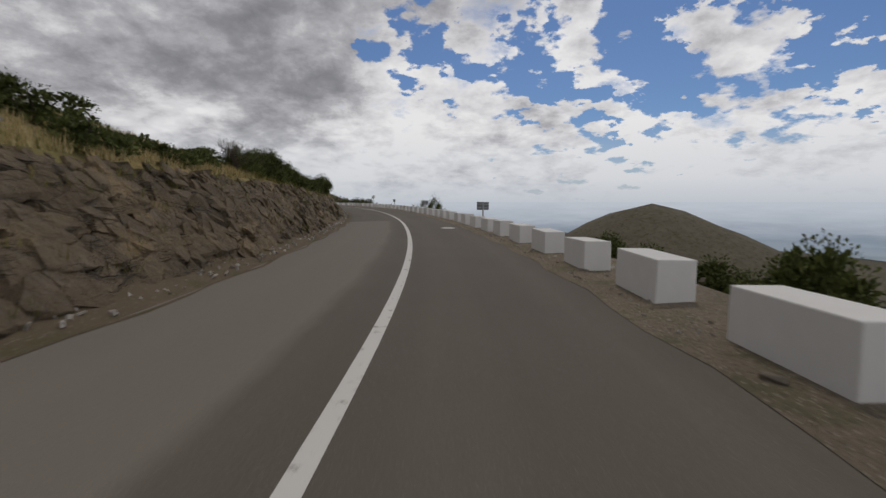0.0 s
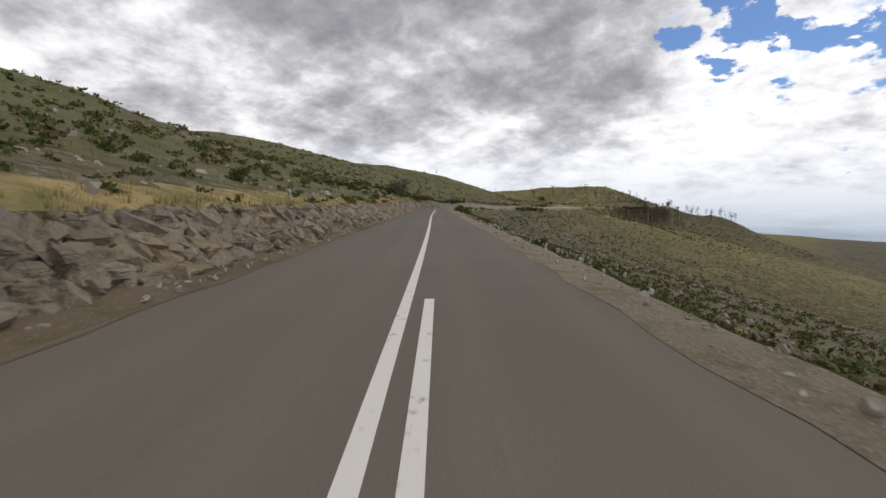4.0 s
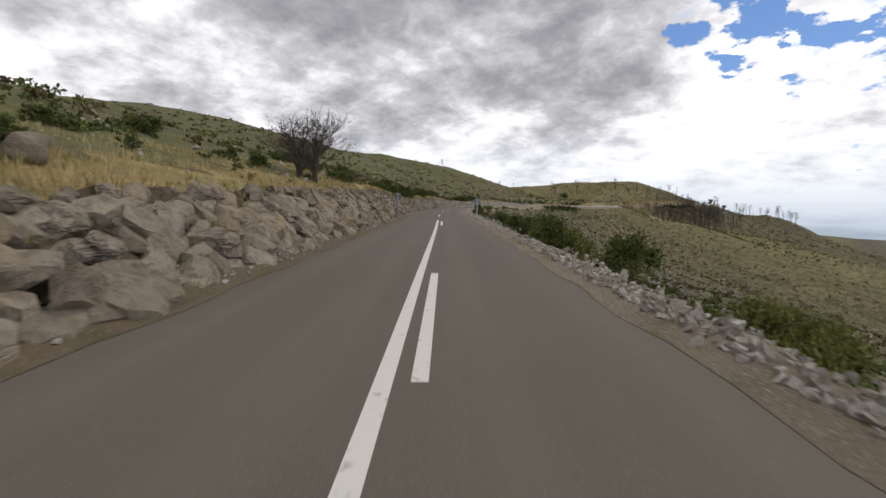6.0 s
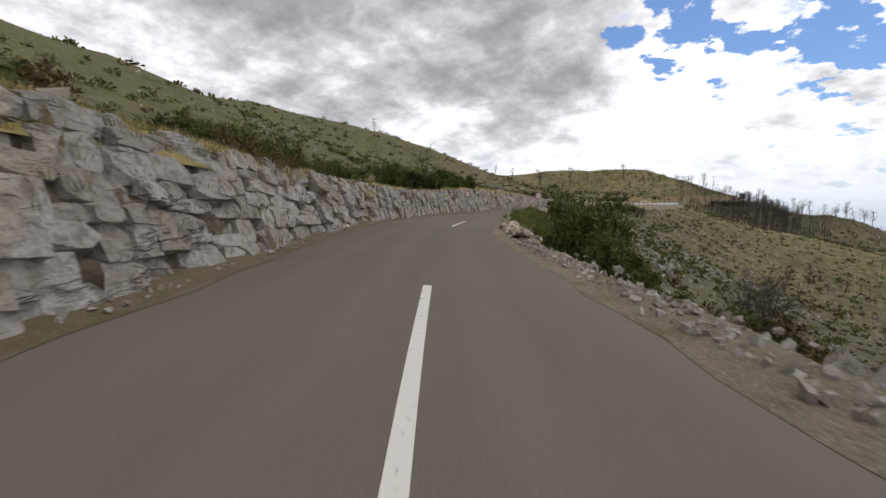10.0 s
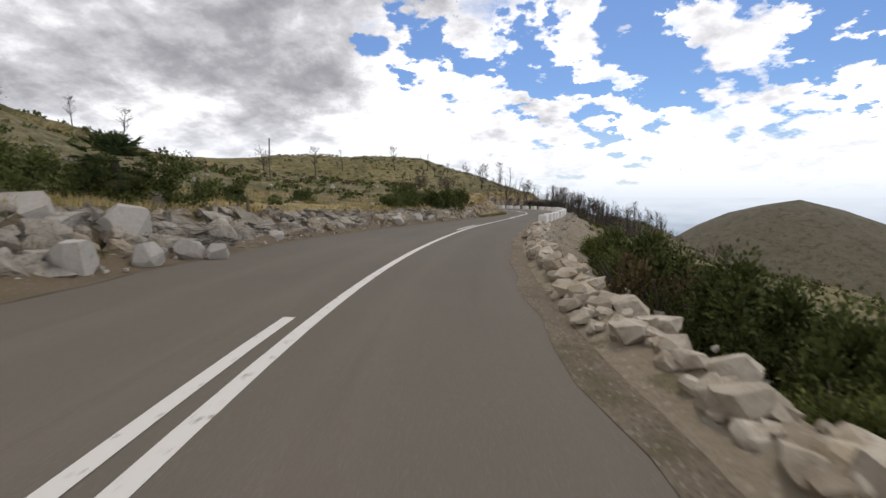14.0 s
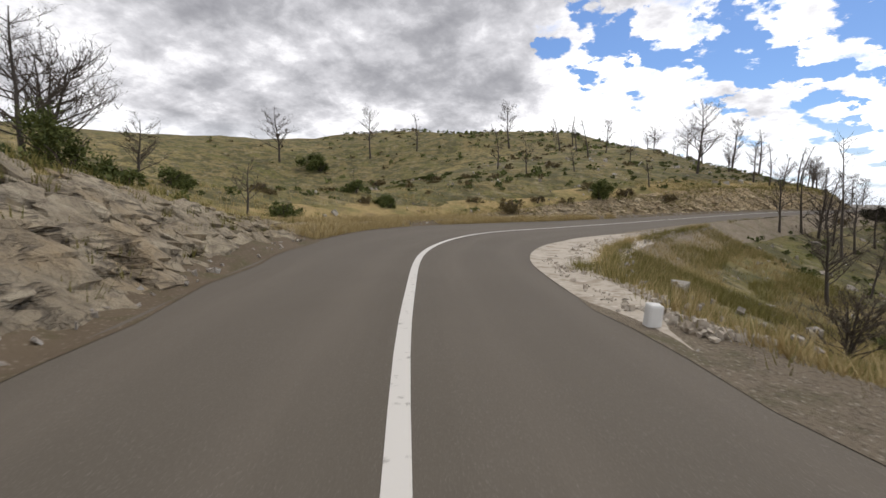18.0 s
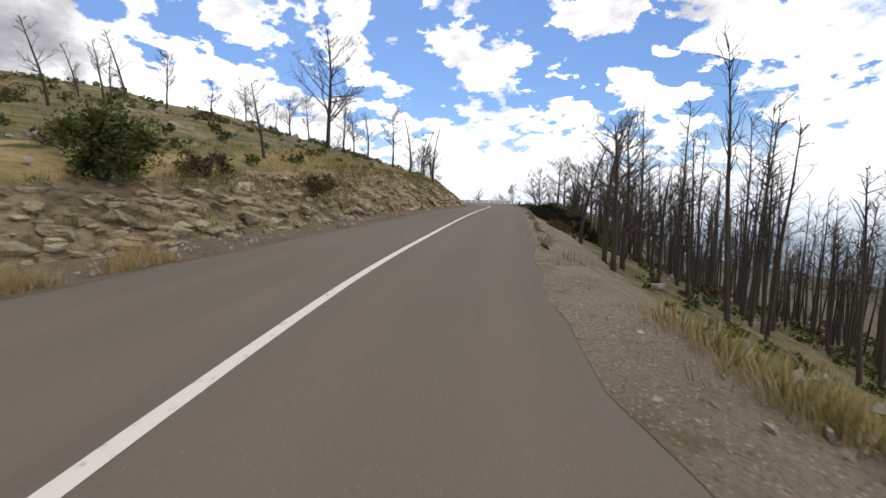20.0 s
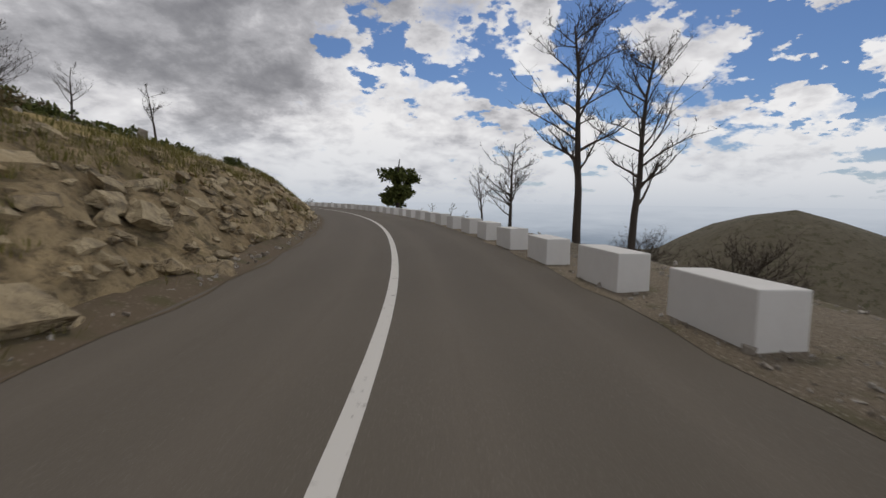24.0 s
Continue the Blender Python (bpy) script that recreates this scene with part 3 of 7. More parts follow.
def soil(n):
    """Hillside: olive scrub, straw grass, pale stones."""
    p = n.pos(1, 1, 1)
    big = n.noise(0.028, 5, 0.6, p)
    mid = n.noise(0.19, 6, 0.65, p)
    fine = n.noise(1.7, 6, 0.7, p)
    sy = n.nt.nodes.new("ShaderNodeSeparateXYZ")
    n.nt.links.new(p, sy.inputs[0])
    late = n.ramp(n.math("DIVIDE", sy.outputs[1], 1000.0), [(0.36, 0.0), (0.46, 1.0)])      # grassier towards the spur
    c = n.mix(n.ramp(mid, [(0.40, 0.0), (0.60, 1.0)]), n.mix(late, (0.140, 0.108, 0.064), (0.25, 0.195, 0.085)), n.mix(late, (0.085, 0.086, 0.038), (0.150, 0.142, 0.046)))
    c = n.mix(n.ramp(big, [(0.50, 0.0), (0.62, 0.6)]), c, n.mix(late, (0.17, 0.135, 0.078), (0.34, 0.27, 0.12)))
    c = n.mix(n.ramp(n.noise(0.42, 5, 0.7, p), [(0.48, 0.0), (0.55, 0.85)]), c, n.mix(late, (0.052, 0.056, 0.027), (0.085, 0.083, 0.036)))
    c = n.mix(n.ramp(n.noise(0.75, 7, 0.75, p), [(0.54, 0.0), (0.60, 0.55)]), c, n.mix(late, (0.30, 0.27, 0.23), (0.33, 0.285, 0.19)))
    c = n.mix(n.ramp(fine, [(0.40, 0.65), (0.52, 0.0)]), c, (0.075, 0.065, 0.03))
    # fresher green scrub on the slopes above the first stretch of road
    above = n.math("ADD", sy.outputs[0], n.math("MULTIPLY", sy.outputs[1], 0.55))
    above = n.ramp(n.math("DIVIDE", n.math("ADD", above, 85.0), 200.0), [(0.44, 1.0), (0.50, 0.0)])
    above = n.math("MULTIPLY", n.math("MULTIPLY", above, n.math("SUBTRACT", 1.0, late)), n.ramp(n.noise(0.09, 5, 0.65, p), [(0.38, 0.15), (0.56, 0.75)]))
    c = n.mix(above, c, n.mix(fine, (0.060, 0.070, 0.024), (0.185, 0.190, 0.068)))
    # the bare, burnt country across the valley
    sep = n.nt.nodes.new("ShaderNodeSeparateXYZ")
    n.nt.links.new(p, sep.inputs[0])
    f = n.ramp(n.math("DIVIDE", n.math("ADD", sep.outputs[0], n.math("MULTIPLY", n.noise(0.02, 4), 60.0)), 1000.0), [(0.09, 0.0), (0.16, 0.85)])
    bare = n.mix(n.noise(0.03, 6, 0.7, p), (0.050, 0.043, 0.030), (0.185, 0.162, 0.128))
    bare = n.mix(n.ramp(n.noise(0.075, 8, 0.8, p), [(0.52, 0.0), (0.58, 0.9)]), bare, (0.05, 0.052, 0.030))
    c = n.mix(f, c, bare)
    # charred ground under the burnt wood
    burnt = n.math("MULTIPLY", n.ramp(n.math("DIVIDE", sep.outputs[1], 1000.0), [(0.49, 0.0), (0.52, 1.0), (0.70, 1.0), (0.74, 0.0)]),
                   n.ramp(n.math("DIVIDE", n.math("ADD", sep.outputs[0], 500.0), 1000.0), [(0.345, 0.0), (0.365, 1.0)]))
    c = n.mix(n.math("MULTIPLY", burnt, n.ramp(n.noise(0.3, 5, 0.65, p), [(0.35, 0.9), (0.62, 0.25)])), c, (0.045, 0.038, 0.026))
    n.set(c, 0.97, fine, 0.9, 0.15)


def bank_soil(n):
    """The bank above the cutting: straw, bare earth and some green."""
    mid = n.noise(0.35, 5, 0.65)
    fine = n.noise(4.5, 6, 0.7)
    c = n.mix(n.ramp(mid, [(0.42, 0.0), (0.6, 1.0)]), (0.38, 0.285, 0.125), (0.185, 0.165, 0.06))
    c = n.mix(n.ramp(n.noise(0.9, 5, 0.7), [(0.54, 0.0), (0.64, 0.7)]), c, (0.17, 0.115, 0.065))
    c = n.mix(n.ramp(fine, [(0.36, 0.5), (0.5, 0.0)]), c, (0.11, 0.085, 0.04))
    n.set(c, 0.97, fine, 0.8, 0.08)


M_ASPHALT, M_PAINT, M_GRAVEL, M_PALE = material("asphalt", asphalt), material("road_paint", paint), material("gravel", gravel), material("pale_gravel", pale_gravel)
M_ROCK, M_STONE, M_RUBBLE, M_SOIL = material("rock", rock), material("stone", stone), material("rubble", rubble), material("hillside", soil)
M_GRIT = material("outer_gravel", outer_gravel)
M_BANK, M_EARTH = material("bank_soil", bank_soil), material("earth", earth)


def leaf_mat(name, dark, light, tip=None):
    def f(n):
        c = n.mix(n.island(), dark, light)
        c = n.mix(n.math("MULTIPLY", n.random(), 0.35), c, tuple(0.6 * v for v in dark))
        if tip:
            c = n.mix(n.ramp(n.noise(1.3, 2), [(0.5, 0.0), (0.7, 0.7)]), c, tip)
        n.set(c, 0.75, spec=0.15)
    return material(name, f)


M_LEAF = leaf_mat("scrub_leaf", (0.048, 0.064, 0.019), (0.175, 0.195, 0.062))
M_LEAF_BURNT = leaf_mat("charred_scrub_leaf", (0.016, 0.015, 0.010), (0.050, 0.046, 0.026))
M_LEAF_DRY = leaf_mat("dry_scrub_leaf", (0.085, 0.065, 0.03), (0.20, 0.155, 0.075))
M_PALM = leaf_mat("palm_leaf", (0.030, 0.048, 0.018), (0.085, 0.12, 0.045), (0.16, 0.13, 0.06))
M_LEAF_G = leaf_mat("bright_scrub_leaf", (0.095, 0.115, 0.032), (0.29, 0.30, 0.095))
M_GRASS = leaf_mat("straw_grass", (0.40, 0.30, 0.13), (0.61, 0.50, 0.27))
M_GRASS_G = leaf_mat("green_grass", (0.15, 0.145, 0.042), (0.33, 0.28, 0.10))


def plain(name, color, rough=0.6, grain=0.25, metal=0.0, dirt=(0.2, 0.18, 0.15)):
    def f(n):
        c = n.mix(n.math("MULTIPLY", n.noise(3.5, 5, 0.65), grain), color, dirt)
        n.set(c, rough, n.noise(25, 3), 0.12, 0.01, metal=metal)
    return material(name, f)


M_WHITE = plain("whitewash", (0.80, 0.79, 0.77), 0.85, 0.26, dirt=(0.42, 0.40, 0.36))
M_BARK = plain("burnt_bark", (0.055, 0.046, 0.040), 0.95, 0.6, dirt=(0.12, 0.10, 0.085))
M_TWIG = plain("burnt_twig", (0.075, 0.062, 0.052), 0.95, 0.5, dirt=(0.13, 0.10, 0.075))
M_STEEL = plain("galvanised_steel", (0.42, 0.43, 0.44), 0.5, 0.3, metal=0.4)
M_BACK = plain("sign_back", (0.17, 0.18, 0.195), 0.55, 0.25)
M_SIGNW = plain("sign_white", (0.74, 0.74, 0.72), 0.45, 0.12)
M_RED = plain("sign_red", (0.36, 0.045, 0.04), 0.45, 0.15)
M_BLACK = plain("sign_black", (0.02, 0.02, 0.02), 0.5, 0.1)
M_TYRE = plain("rubber_streak", (0.095, 0.082, 0.066), 0.85, 0.7, dirt=(0.18, 0.155, 0.12))
M_POLE = plain("weathered_timber", (0.19, 0.155, 0.115), 0.9, 0.6, dirt=(0.09, 0.075, 0.06))


# ------------------------------------------------------------ helpers for meshes
def mesh_from(name, verts, faces, mat, smooth=False):
    me = bpy.data.meshes.new(name)
    me.from_pydata([tuple(v) for v in verts], [], [tuple(f) for f in faces])
    me.update()
    if mat:
        me.materials.append(mat)
    if smooth:
        me.polygons.foreach_set("use_smooth", [True] * len(me.polygons))
    return me


def part(name, bm, mat, parent, label="", smooth=False):
    """Link a bmesh (or a mesh) as one object under a thing or a part."""
    if isinstance(bm, bpy.types.Mesh):
        me = bm
    else:
        me = bpy.data.meshes.new(name)
        bm.to_mesh(me)
        bm.free()
        me.materials.append(mat)
        if smooth:
            me.polygons.foreach_set("use_smooth", [True] * len(me.polygons))
    ob = new(name, me)
    ob.parent = parent
    if label:
        tagged(ob, label)
    return ob


def thing(name, label, category, group="", place=None):
    ob = new(name)
    tagged(ob, label, category, group)
    if place is not None:
        ob.matrix_basis = place
    return ob


def box(bm, sx, sy, sz, m=Matrix(), bevel=0.0):
    r = bmesh.ops.create_cube(bm, size=1, matrix=m @ Matrix.Diagonal((sx, sy, sz, 1)))
    if bevel:
        es = list({e for v in r["verts"] for e in v.link_edges})
        bmesh.ops.bevel(bm, geom=es, offset=bevel, segments=2, affect="EDGES", profile=0.5)
    return r


def tube(bm, pts, radii, sides=8, cap=True):
    """A tapered tube through points."""
    rings = []
    up = Vector((0.1, 0.2, 1)).normalized()
    for i, p in enumerate(pts):
        a, b = pts[max(i - 1, 0)], pts[min(i + 1, len(pts) - 1)]
        t = (Vector(b) - Vector(a)).normalized()
        u = t.cross(up)
        if u.length < 1e-3:
            u = t.cross(Vector((1, 0, 0)))
        u.normalize()
        w = t.cross(u)
        rings.append([bm.verts.new(Vector(p) + radii[i] * (u * math.cos(2 * math.pi * k / sides) + w * math.sin(2 * math.pi * k / sides))) for k in range(sides)])
    for r0, r1 in zip(rings, rings[1:]):
        for k in range(sides):
            bm.faces.new((r0[k], r0[(k + 1) % sides], r1[(k + 1) % sides], r1[k]))
    if cap:
        bm.faces.new(rings[-1])
        bm.faces.new(list(reversed(rings[0])))


def ribbon(name, s0, s1, ds, offsets, mat, smooth=True):
    """A strip along the road: offsets(s) gives rows of (d, z) across it."""
    S = np.arange(s0, s1 + ds * 0.5, ds)
    V, F, n = [], [], 0
    for s in S:
        o = offsets(s)
        n = len(o)
        V += [at(s, d, z) for d, z in o]
    for i in range(len(S) - 1):
        for j in range(n - 1):
            a = i * n + j
            F.append((a, a + 1, a + n + 1, a + n))
    return new(name, mesh_from(name, V, F, mat, smooth))


def hash01(*k):
    return random.Random(str(k)).random()


# ------------------------------------------------------------ the ground
def spaced(lo, hi, step, far0, far1):
    a = list(np.arange(lo, hi, step))
    g, v = step, lo
    pre = []
    while v > far0:
        g *= 1.17
        v -= g
        pre.append(v)
    g, v, post = step, a[-1], []
    while v < far1:
        g *= 1.17
        v += g
        post.append(v)
    return np.array(pre[::-1] + a + post)


def build_ground():
    xs = spaced(-235, 60, 1.7, -4700, 4700)
    ys = spaced(-60, 730, 1.7, -4700, 4700)
    X, Y = np.meshgrid(xs, ys)
    Z = ground_height(X, Y)
    n = len(xs)
    V = np.stack([X.ravel(), Y.ravel(), Z.ravel()], 1)
    i, j = np.meshgrid(np.arange(n - 1), np.arange(len(ys) - 1))
    a = (j * n + i).ravel()
    F = np.stack([a, a + 1, a + n + 1, a + n], 1)
    me = bpy.data.meshes.new("ground")
    me.vertices.add(len(V))
    me.vertices.foreach_set("co", V.ravel())
    me.loops.add(F.size)
    me.loops.foreach_set("vertex_index", F.ravel())
    me.polygons.add(len(F))
    me.polygons.foreach_set("loop_start", np.arange(0, F.size, 4))
    me.polygons.foreach_set("use_smooth", np.ones(len(F), bool))
    me.update(calc_edges=True)
    me.materials.append(M_SOIL)
    tagged(new("ground", me), "scrub-covered limestone hillside falling to a hazy plain", "ground", kind="structure")


build_ground()


def build_backdrop():
    """Glowing ring for the distant plain and sea, haze painted into its colour."""
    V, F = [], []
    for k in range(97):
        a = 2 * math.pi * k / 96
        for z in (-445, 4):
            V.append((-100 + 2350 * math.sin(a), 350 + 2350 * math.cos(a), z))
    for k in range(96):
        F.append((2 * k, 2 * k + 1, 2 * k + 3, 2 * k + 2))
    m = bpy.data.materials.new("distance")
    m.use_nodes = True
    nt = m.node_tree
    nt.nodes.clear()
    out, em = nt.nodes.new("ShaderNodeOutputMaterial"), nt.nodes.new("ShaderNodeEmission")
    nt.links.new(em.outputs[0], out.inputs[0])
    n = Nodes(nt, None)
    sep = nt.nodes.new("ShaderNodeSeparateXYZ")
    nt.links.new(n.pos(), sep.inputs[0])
    # the colour pales with height to stand in for haze; emission makes it glow
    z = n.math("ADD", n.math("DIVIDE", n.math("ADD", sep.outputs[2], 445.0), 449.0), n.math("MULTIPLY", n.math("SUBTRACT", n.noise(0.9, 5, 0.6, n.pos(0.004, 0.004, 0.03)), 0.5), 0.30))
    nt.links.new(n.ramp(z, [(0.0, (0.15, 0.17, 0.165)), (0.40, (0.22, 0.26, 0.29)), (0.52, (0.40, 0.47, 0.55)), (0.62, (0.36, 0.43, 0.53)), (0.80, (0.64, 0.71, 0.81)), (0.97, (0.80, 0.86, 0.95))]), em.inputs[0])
    tagged(new("backdrop", mesh_from("backdrop", V, F, m)), "glowing backdrop ring painted as a blue plain fading into haze", "distance", kind="structure")


build_backdrop()
def road_across(s):
    return [(edge_l(s), -0.25), (edge_l(s), 0.0), (-1.6, 0.02), (0, 0.035), (1.5, 0.02), (edge_r(s), 0.0), (edge_r(s) + 0.03, -0.25)]


road_ob = ribbon("road", 0, S_END, 1.0, road_across, M_ASPHALT, False)
lane = road_ob.data.attributes.new("lane", "FLOAT_VECTOR", "POINT")
lane.data.foreach_set("vector", np.array([(float(d), k, float(k < along(0.7) + 8 and d < -1)) for k in range(len(road_ob.data.vertices) // 7) for d, z in road_across(float(k))]).ravel())
tagged(road_ob, "worn grey-brown asphalt of a narrow mountain road", "road", kind="structure")


def verge_left(s):
    f, e = float(foot_d(s)), float(edge_l(s))
    foot = foot_at(s)
    w = e - foot
    j = 0.3 * w * (0.6 * math.sin(s * 0.9) + 0.4 * math.sin(s * 2.3 + 1))
    return [(e + 0.10 + 0.08 * math.sin(s * 1.7), 0.007), (e - 0.2 * w + j * 0.2, -0.01), (e - 0.6 * w + j, 0.03 + 0.05 * hash01(s, 1)), (foot - 0.15, 0.12 + 0.1 * hash01(s, 2)), (foot - 0.6, 0.1)]


def verge_right(s):
    b, e = float(brow_d(s)), float(edge_r(s))
    j = 0.15 * math.sin(s * 1.1) + 0.1 * math.sin(s * 2.9 + 2)
    k = float(fall_k(s))
    return [(e - 0.1 + 0.07 * math.sin(s * 1.9), 0.007), (e + 0.3 + j * 0.2, 0.0), (2.95 + 0.5 * b + j, -0.02 + 0.06 * hash01(s, 3)), (2.95 + b, -0.10 + 0.1 * hash01(s, 4)),
            (2.95 + b + 0.8, -0.30 - 0.5 * k), (2.95 + b + 1.7, -0.32 - 1.35 * k), (2.95 + b + 2.6, -0.55 - 2.3 * k)]


def brow_left(s):
    """The soil above the cutting, from its edge back under the hillside."""
    h, k = float(cut_h(s)), float(hill_k(s))
    d0 = left_at(s) - float(foot_d(s)) - float(cut_lean(s))
    j = 0.25 * noise.noise(Vector((s * 0.4, 3.3, 0)))
    q = 0.18 * noise.noise(Vector((s * 0.7, 8.1, 0)))
    return [(d0 + 0.15 + j, h - 0.50), (d0 - 0.15 + j, h - 0.22 + q), (d0 - 0.55, h - 0.04 + q + 0.3 * k), (d0 - 1.1, h + 0.06 + q * 0.5 + 0.8 * k), (d0 - 1.8, h + 0.05 + 1.6 * k), (d0 - 3.0, h - 0.05 + 3 * k), (d0 - 4.2, h - 0.75 + 4 * k)]


tagged(ribbon("verge_left", 0, S_END, 1.0, verge_left, M_GRAVEL), "dirt and gravel verge below the rock cutting", "verge", kind="structure")
tagged(ribbon("brow_left", 0, S_END - 30, 1.0, brow_left, M_BANK), "grassy soil above the rock cutting", "bank", kind="structure")
tagged(ribbon("verge_right", 0, S_END, 1.0, verge_right, M_GRIT), "dirt and gravel verge along the drop", "verge", kind="structure")


def face_point(s, u, lift=0.0):
    """A place on the rock face: u from 0 at the foot to 1 at the brow, lifted outwards."""
    h, f0 = float(cut_h(s)), foot_at(s)
    top = left_at(s) - float(foot_d(s)) - float(cut_lean(s))
    d = f0 + (top - f0) * u ** 1.25
    z = h * u
    wave = min(h, 2.0) * (0.16 * noise.noise(Vector((s * 0.33, z * 0.5, 2))) + 0.09 * noise.noise(Vector((s * 0.9, z * 0.9, 5))))
    q = math.hypot(h, f0 - top) or 1.0
    return at(s, d + (lift + wave) * h / q, z + lift * (f0 - top) / q)


def build_cutting():
    """The backing of the rock face: broken limestone and earth."""
    S = np.arange(20.0, S_END - 60, 0.3)
    nu = 15
    V, F = [], []
    for s in S:
        amp = min(float(cut_h(s)), 2.0) * (0.11 if s < along(19) else 0.045)
        for j in range(nu):
            u = j / (nu - 1)
            p0 = face_point(s, u)
            q = p0 * 1.6
            c, pts = noise.voronoi(q, distance_metric="CHEBYCHEV")
            off = amp * ((noise.cell(pts[0] * 7.3) - 0.5) + 0.5 * noise.noise(q * 1.7)) - 0.05
            V.append(face_point(s, u, off))
    for i in range(len(S) - 1):
        for j in range(nu - 1):
            a = i * nu + j
            F.append((a, a + nu, a + nu + 1, a + 1))
    return tagged(new("rock_cutting", mesh_from("rock_cutting", V, F, M_EARTH, True)), "blasted grey and ochre limestone cutting beside the road", "rock face", kind="structure")


CUTTING = build_cutting()


# ------------------------------------------------------------ road markings
def strip(name, s0, s1, d, w, label):
    ob = ribbon(name, s0, s1, max(0.4, min(1.0, (s1 - s0) / 4)), lambda s: [(d - w / 2, 0.038), (d + w / 2, 0.038)], M_PAINT)
    return tagged(ob, label, "road marking", "centre line of the road", "structure")


def build_lines():
    solid = [(along(0) - 30, along(6.75) + 8.0), (along(11.3) + 5.6, along(24) + 150)]
    for a, b in solid:
        strip("centre_line", a, b, 0.0, 0.14, "worn solid white centre line")
    for t in (7.1, 7.7, 8.2, 8.75, 9.3, 9.88, 10.58):
        s = along(t) + 5.5
        strip("centre_dash", s, s + 5.0, 0.02, 0.13, "white dash of the broken centre line")
    for t, a, d in ((3.3, 22, 0.30), (5.55, 6.0, 0.26), (5.85, 8.0, 0.26), (6.45, 10.5, 0.26), (11.3, 20, -0.28), (13.7, 8.5, -0.28), (14.5, 6.2, -0.28), (14.95, 13.0, -0.28), (15.5, 5.6, -0.28), (16.0, 10.2, -0.28)):
        s = along(t) + a
        strip("side_dash", s, s + 5.0, d, 0.13, "white dash beside the solid centre line")


build_lines()


def tyre_mark(t, points):
    """A dark rubber streak along (metres ahead, to the right) points."""
    s0 = along(t)
    s, d = [s0 + a for a, _ in points], [v for _, v in points]
    ob = ribbon("tyre_mark", s[0], s[-1], 0.8, lambda q: [(float(np.interp(q, s, d)) - 0.07, 0.030), (float(np.interp(q, s, d)) + 0.07, 0.030)], M_TYRE)
    tagged(ob, "dark curved tyre streak on the asphalt", "tyre mark", kind="structure")


tyre_mark(23, [(1, -1.25), (5, -1.12), (8, -1.15), (13, -1.5), (18, -1.95)])


# ------------------------------------------------------------ white guard blocks
def guard_block():
    root = thing("guard_block", "whitewashed concrete guard block on the road's outer verge", "guard block", "guard blocks along the drop")
    bm = bmesh.new()
    box(bm, 0.52, 1.38, 0.86, pose(0, 0, 0.165), 0.016)
    for v in bm.verts:
        v.co += Vector((noise.noise(v.co * 3), noise.noise(v.co * 3 + Vector((5, 0, 0))), noise.noise(v.co * 3 + Vector((0, 9, 0))))) * 0.012
        if v.co.z > 0.3:
            v.co.x *= 0.95
    part("block", bm, M_WHITE, root)
    return root


BLOCK = guard_block()
first_block = True


def block_row(s, d_at):
    """One block of a row, set along the row's own line."""
    global first_block
    r = random.Random(int(s * 10))
    d, lean_in = float(d_at(s)), float(d_at(s + 1) - d_at(s - 1)) / 2
    turn = heading(s) - math.degrees(math.atan(lean_in)) + r.uniform(-2, 2)
    m = Matrix.Translation(at(s, d + r.uniform(-0.04, 0.04), -0.05 + r.uniform(-0.03, 0.02))) @ pose(0, 0, 0, r.uniform(-1, 1), r.uniform(-1, 1), turn)
    if first_block:
        BLOCK.matrix_basis = m
        first_block = False
    else:
        copy_thing(BLOCK, m)


# where blocks stand along each row, and how far to the right of the centre line: the ends curve in
s0_, s1_, s2_, s3_ = along(0) + 3.58, along(1) + 3.19, along(2) + 2.95, along(3) + 3.97
row_ = [*np.arange(s0_ - 37.8, s0_ - 1, 2.7), *np.linspace(s0_, s1_, 12)[:-1], *np.linspace(s1_, s2_, 12)[:-1], *np.linspace(s2_, s3_, 12), s3_ + 2.35, s3_ + 4.72]
block_d = table([(0, 4, 3.56), (1, 4, 3.54), (1.5, 4, 3.6), (2, 3, 3.9), (2.3, 6, 4.22), (2.8, 5, 4.03), (3, 4, 3.81), (3, 6.3, 3.48), (3, 8.7, 3.22)])
for s_ in row_:
    block_row(float(s_), block_d)
s0_, s1_, s2_ = along(15) + 3.08, along(16) + 5.54, along(17) + 4.06
row_ = [*np.linspace(s0_, s1_, 11), *np.linspace(s1_, s2_, 8)[1:-1], *np.linspace(s2_, s2_ + 11.7, 6)]
block_d = table([(15, 3, 3.02), (15, 6, 3.21), (15, 14, 3.6), (16, 3, 4.25), (16, 6, 4.33), (16, 14, 4.45), (16, 20, 4.3), (17, 4.3, 3.96), (17, 6.5, 3.72), (17, 8.8, 3.42), (17, 11.3, 3.2), (17.5, 4.3, 3.36), (17.5, 6.4, 3.05)])
for s_ in row_:
    block_row(float(s_), block_d)
s0_, s1_ = along(23) + 3.49, along(24) + 4.27
row_ = [s0_ - 5.3, s0_ - 2.65, *np.linspace(s0_, s1_, 11), *np.arange(s1_ + 2.5, s1_ + 106, 2.7)]
block_d = table([(23, 3, 4.69), (23, 6, 4.62), (23, 8.5, 4.38), (23, 11.4, 4.2), (23, 16, 3.9), (24, 4, 3.51), (24, 6.4, 3.41), (24, 8.8, 3.3)])
for s_ in row_:
    block_row(float(s_), block_d)

# ------------------------------------------------------------ places by hand
def car_at(t):
    T = [r[0] for r in ROWS]
    return [float(np.interp(t, T, [r[c] for r in ROWS])) for c in (1, 2, 3, 6)]


